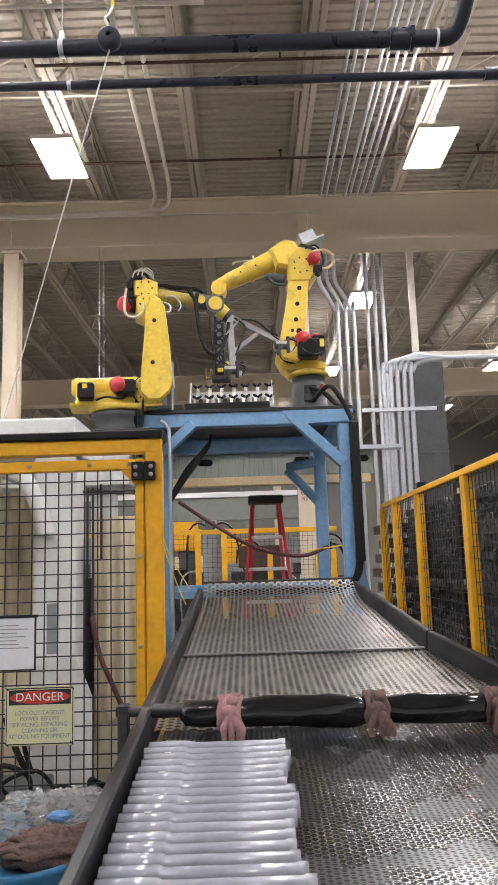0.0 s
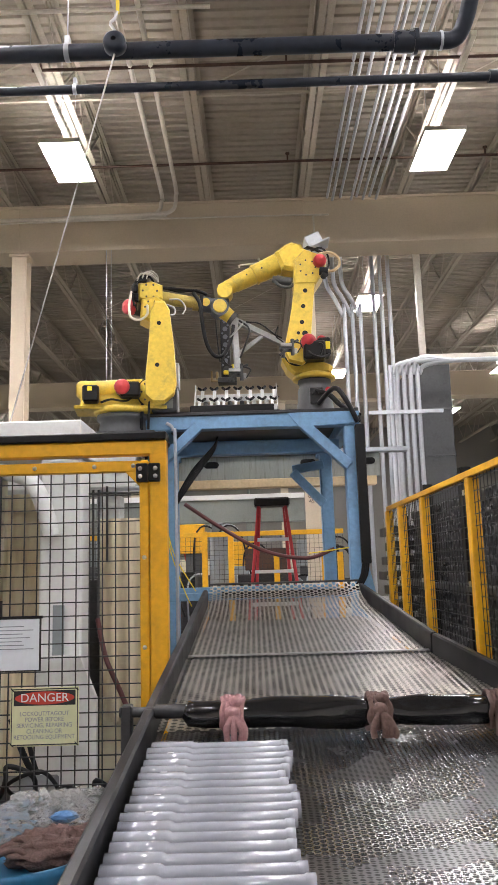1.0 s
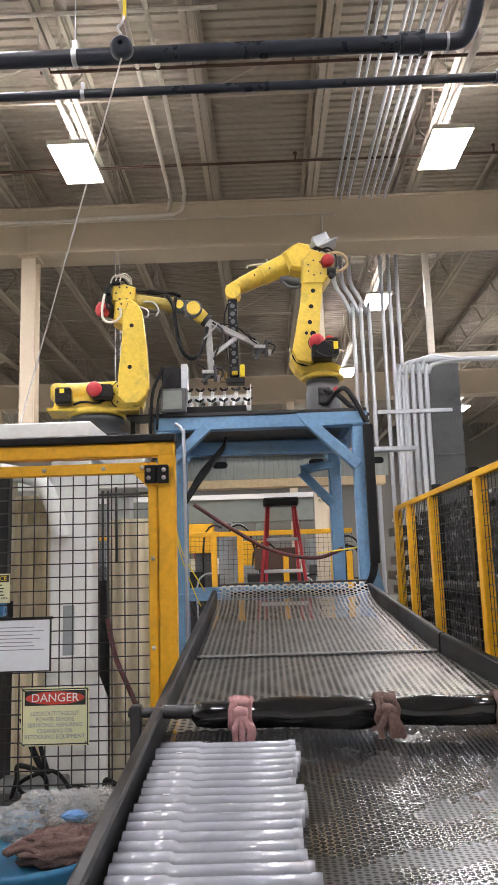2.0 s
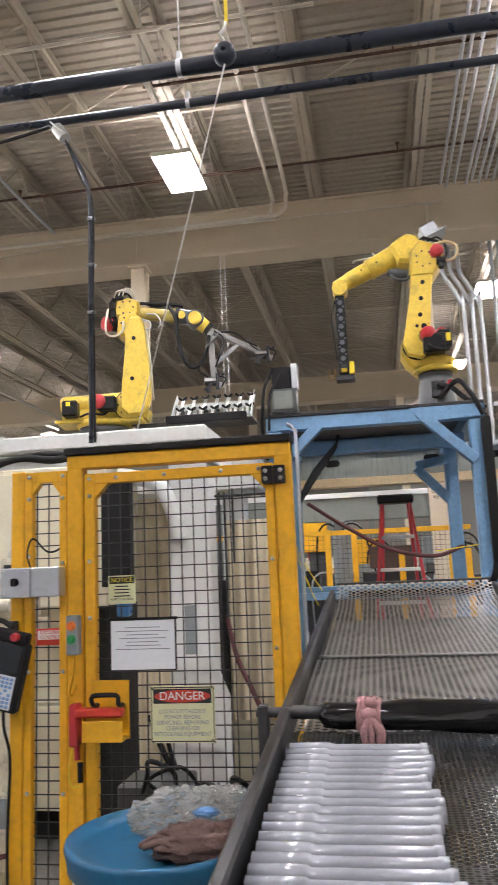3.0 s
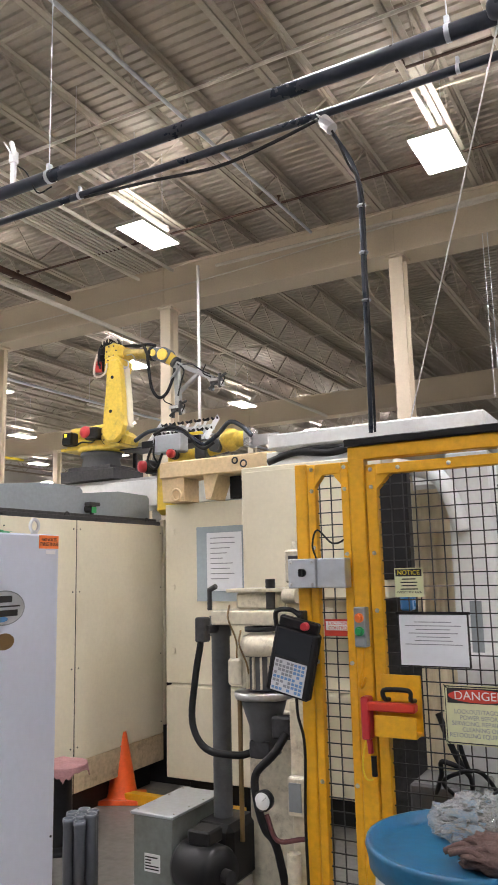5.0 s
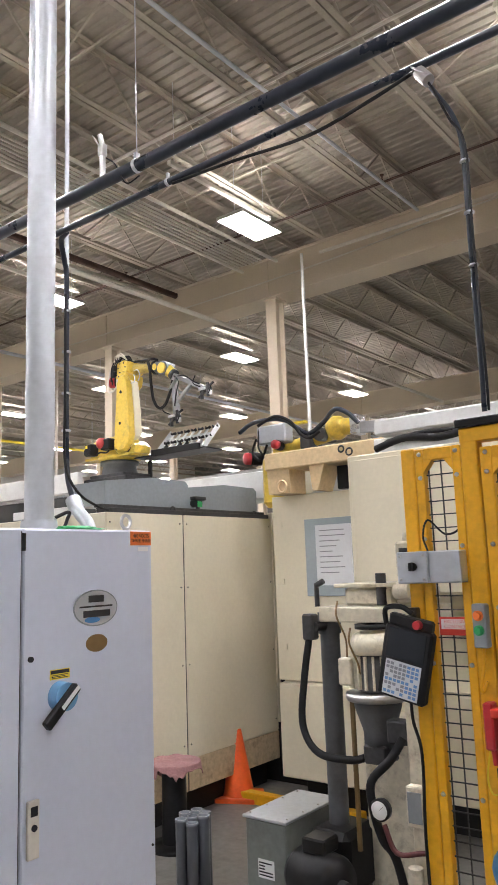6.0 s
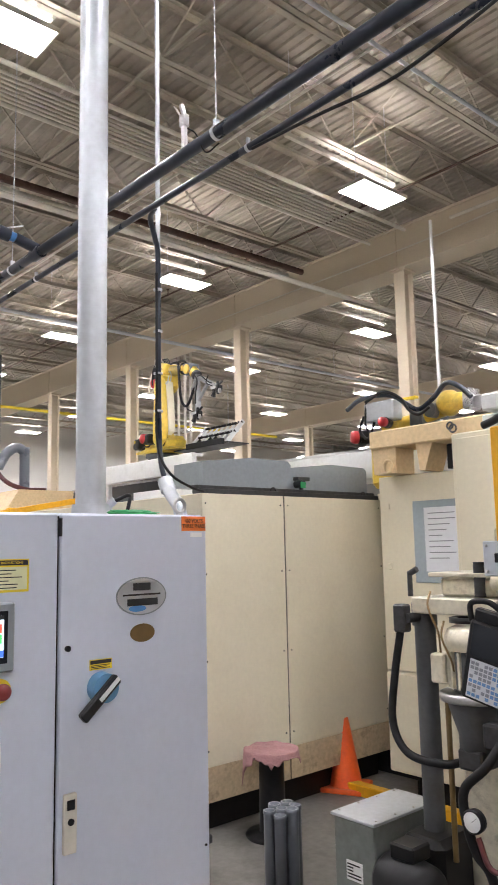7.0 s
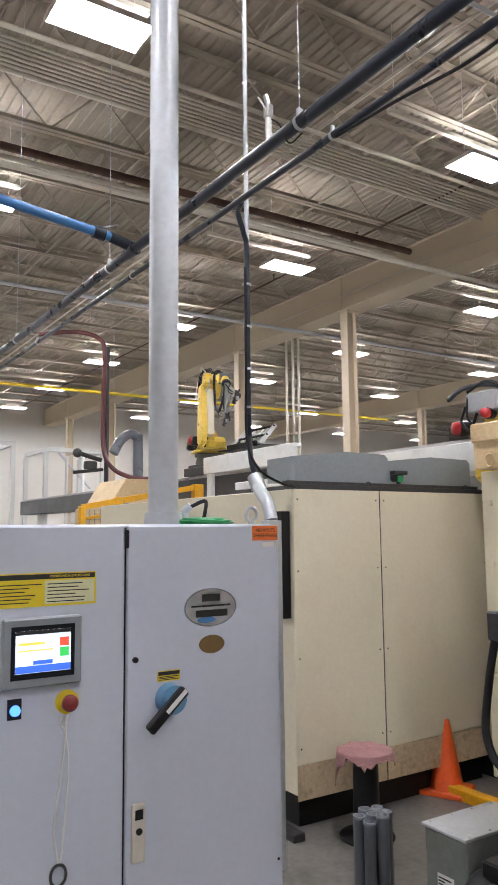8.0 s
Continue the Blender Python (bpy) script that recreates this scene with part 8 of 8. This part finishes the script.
        t = thing("distant_machine", "dark slender station of a far assembly line", "machine", (x, y, 0), "distant stations")
        part("column", Mesh().box(x - w / 2, x + w / 2, y - 0.1, y + 0.1, 0, h * 0.8, 0.01), rng.choice((DARKSTEEL, DARKGREY, BLACK, BOXGREY)), t)
        part("head", Mesh().box(x - w * 0.8, x + w * 0.5, y - 0.15, y + 0.08, h * 0.8 + 0.002, h, 0.01), rng.choice((DARKGREY, BLACK, GREY, YELLOW)), t)
        part("pipe", Mesh().tube([(x, y - 0.16, 0.6), (x, y - 0.16, h * 0.9), (x + 0.3, y - 0.16, h * 0.95), (x + 0.5, y - 0.16, h * 0.6)], 0.014, 7), rng.choice((RUBBER, GALV, REDP)), t)
    # further bays of the hall
    for i in range(26):
        x, y = rng.uniform(-29, 6), rng.uniform(13.5, 30)
        if -1.5 < x < 1.5 and y < 15:
            continue
        w, d, h = rng.uniform(1.2, 3.2), rng.uniform(1, 2), rng.uniform(1.4, 2.6)
        t = thing("distant_machine", "boxy production machine far down the hall", "machine", (x, y, 0), "distant machines")
        mt = rng.choice((DARKGREY, BOXGREY, DARKSTEEL)) if x > -6 else rng.choice((CREAM, WHITE, GREY, BOXGREY))
        part("body", Mesh().box(x - w / 2, x + w / 2, y - d / 2, y + d / 2, 0, h * 0.7, 0.03), mt, t)
        part("head", Mesh().box(x - w * 0.3, x + w * 0.2, y - d * 0.4, y + d * 0.3, h * 0.7 + 0.002, h, 0.03), rng.choice((CREAM, GREY, WHITE)), t)
        part("guard_bar", Mesh().box(x - w / 2, x + w / 2, y - d / 2 - 0.1, y - d / 2 - 0.04, 0.9, 0.96, 0.004).box(x - w / 2, x - w / 2 + 0.06, y - d / 2 - 0.1, y - d / 2 - 0.04, 0, 1.5, 0.004), YELLOW, t)


far_guards()


def west_cells():
    """Cells beyond the washer."""
    rng = random.Random(31)
    t = thing("guard_fence", "yellow mesh guard fence beyond the washer", "guard fence", (-7.1, 3.0, 0))
    for y, h, w in ((3.24, 1.96, 0.03), (3.64, 2.06, 0.04), (4.60, 2.22, 0.06)):
        part("post", Mesh().box(-7.14, -7.06, y - w, y + w, 0, h, 0.006), YELLOW, t)
    part("top_rail", Mesh().bar((-7.1, 3.24, 1.95), (-7.1, 4.60, 2.19), 0.06, 0.06, 0.004), YELLOW, t)
    part("mid_rail", Mesh().bar((-7.1, 3.24, 1.83), (-7.1, 4.60, 2.05), 0.05, 0.03, 0.004), YELLOW, t)
    m = Mesh()
    for k in range(22):
        m.box(-7.102, -7.098, 3.26 + k * 0.06, 3.264 + k * 0.06, 0.2, 1.93, 0)
    for k in range(29):
        m.box(-7.102, -7.098, 3.24, 4.58, 0.2 + k * 0.06, 0.204 + k * 0.06, 0)
    part("wire_mesh", m, DARKSTEEL, t, "dark welded wire mesh")
    t = thing("machining_cell", "beige machining cell under the robot rail", "machine", (-8.4, 3.6, 0))
    part("body", Mesh().box(-8.6, -7.5, 3.7, 4.62, 0, 1.98, 0.02), BEIGE, t)
    part("top_beam", Mesh().prism([(3.75, 1.985), (4.60, 1.985), (4.62, 2.30), (3.95, 2.30)], -8.4, -7.6, 0), BEIGE, t)
    solo("blue_tote", Mesh().box(-7.45, -7.2, 3.70, 4.40, 1.70, 2.0, 0.02).box(-7.46, -7.18, 3.68, 4.42, 0.0, 1.698, 0.01), BLUEP, "blue plastic tote on a stand", "tote")
    t = thing("grey_cabinet", "low grey machine housing beyond the fence", "machine", (-8.6, 1.6, 0))
    part("body", Mesh().box(-9.4, -8.0, 1.0, 1.9, 0, 2.0, 0.02), GREY, t)
    part("white_hood", Mesh().box(-10.6, -9.5, 1.2, 3.0, 0, 2.15, 0.03), WHITE, t)
    t = thing("hose_post", "maroon hose and cable post with fittings", "post", (-8.8, 4.19, 0))
    part("post", Mesh().cyl((-8.8, 4.19, 0), (-8.8, 4.19, 4.12), 0.03, n=10), DARKSTEEL, t)
    part("hose", Mesh().tube([(-8.9, 3.3, 4.2), (-8.85, 3.75, 4.28), (-8.82, 4.05, 4.24), (-8.78, 4.14, 4.05), (-8.76, 4.12, 3.3), (-8.74, 4.13, 2.75), (-8.6, 4.2, 2.5), (-8.45, 4.4, 2.38), (-8.3, 4.62, 2.36)], 0.03, 8), MAROON, t, "dull red hose")
    part("fitting", Mesh().cyl((-8.8, 4.12, 2.62), (-8.8, 3.82, 2.70), 0.03, n=8).ball((-8.8, 3.80, 2.70), 0.06).cyl((-8.8, 4.14, 2.5), (-8.8, 3.75, 2.45), 0.022, n=8).box(-8.85, -8.75, 3.9, 4.05, 2.5, 2.6, 0.01), DARKSTEEL, t)
    frame_white = mat("white_extrusion", (0.62, 0.63, 0.62), 0.45, var=0.05)
    for ya, yb, z, x in ((6.0, 7.4, 3.65, -17.0), (3.9, 5.4, 3.82, -17.6)):
        t = thing("enclosure_frame", "white tubular enclosure frame in a far bay", "frame", (x, ya, 0), "white frames of the far bay")
        for y in (ya, yb):
            part("post", Mesh().box(x - 0.05, x + 0.05, y - 0.05, y + 0.05, 0, z - 0.052, 0.006), frame_white, t)
            part("post", Mesh().box(x - 1.65, x - 1.55, y - 0.05, y + 0.05, 0, z - 0.052, 0.006), frame_white, t)
            part("depth_rail", Mesh().box(x - 1.548, x - 0.052, y - 0.05, y + 0.05, z - 0.05, z + 0.05, 0.006), frame_white, t)
        part("front_rail", Mesh().box(x - 0.05, x + 0.05, ya - 0.05, yb + 0.05, z - 0.05, z + 0.05, 0.006), frame_white, t)
        part("brace", Mesh().bar((x, ya + 0.3, z - 0.05), (x, ya + 1.1, z - 0.9), 0.04, 0.04), GALV, t)
    solo("duct_elbow", Mesh().tube([(-18.0, 8.1, 3.75), (-18.0, 8.3, 4.1), (-18.0, 8.55, 4.28), (-18.0, 8.75, 4.2), (-18.0, 8.8, 3.9), (-18.0, 8.8, 0.0)], 0.13, 12, 5), GREYTUBE, "grey suction duct bent over above a machine", "duct")
    for i in range(7):
        x, y = -11 - i * 2.6 + rng.uniform(-0.4, 0.4), rng.uniform(0.5, 8.5)
        w, h = rng.uniform(1.4, 2.6), rng.uniform(1.6, 2.5)
        t = thing("distant_machine", "boxy production machine far down the hall", "machine", (x, y, 0), "distant machines")
        part("body", Mesh().box(x - w / 2, x + w / 2, y - 0.8, y + 0.8, 0, h * 0.75, 0.03), rng.choice((CREAM, WHITE, GREY, BEIGE)), t)
        part("head", Mesh().box(x - w * 0.35, x + w * 0.2, y - 0.6, y + 0.4, h * 0.75 + 0.002, h, 0.03), rng.choice((CREAM, GREY, WHITE)), t)
        part("pipe_frame", Mesh().tube([(x - 0.5, y - 0.7, h * 0.75), (x - 0.5, y - 0.7, h + 0.7), (x + 0.4, y - 0.7, h + 0.7), (x + 0.4, y - 0.7, h * 0.75)], 0.03, 8, 1), WHITE, t)


west_cells()


# ---- what moves: the robot and its carriage along the rail ----
RIDE = [(0.0, -0.40, 8), (0.5, -0.405, 8), (1.0, -0.41, 8), (1.5, -0.47, 8), (2.0, -0.66, 8), (2.5, -0.965, 8), (3.0, -1.45, 9), (3.5, -2.06, 9), (4.0, -2.72, 9), (4.5, -3.39, 6), (5.0, -4.01, 4), (5.5, -4.59, 1), (6.0, -5.15, -1), (6.5, -5.75, -4), (7.0, -6.33, -7), (7.5, -6.87, -11), (8.0, -7.51, -14)]


def motions():
    walk(SHUTTLE, [(t, pose(x, 5.0, 2.585, 0, 0, a)) for t, x, a in RIDE])
    walk(CARRIAGE, [(t, pose(x, 5.0, 2.58, 0, 0, 0)) for t, x, a in RIDE])


motions()
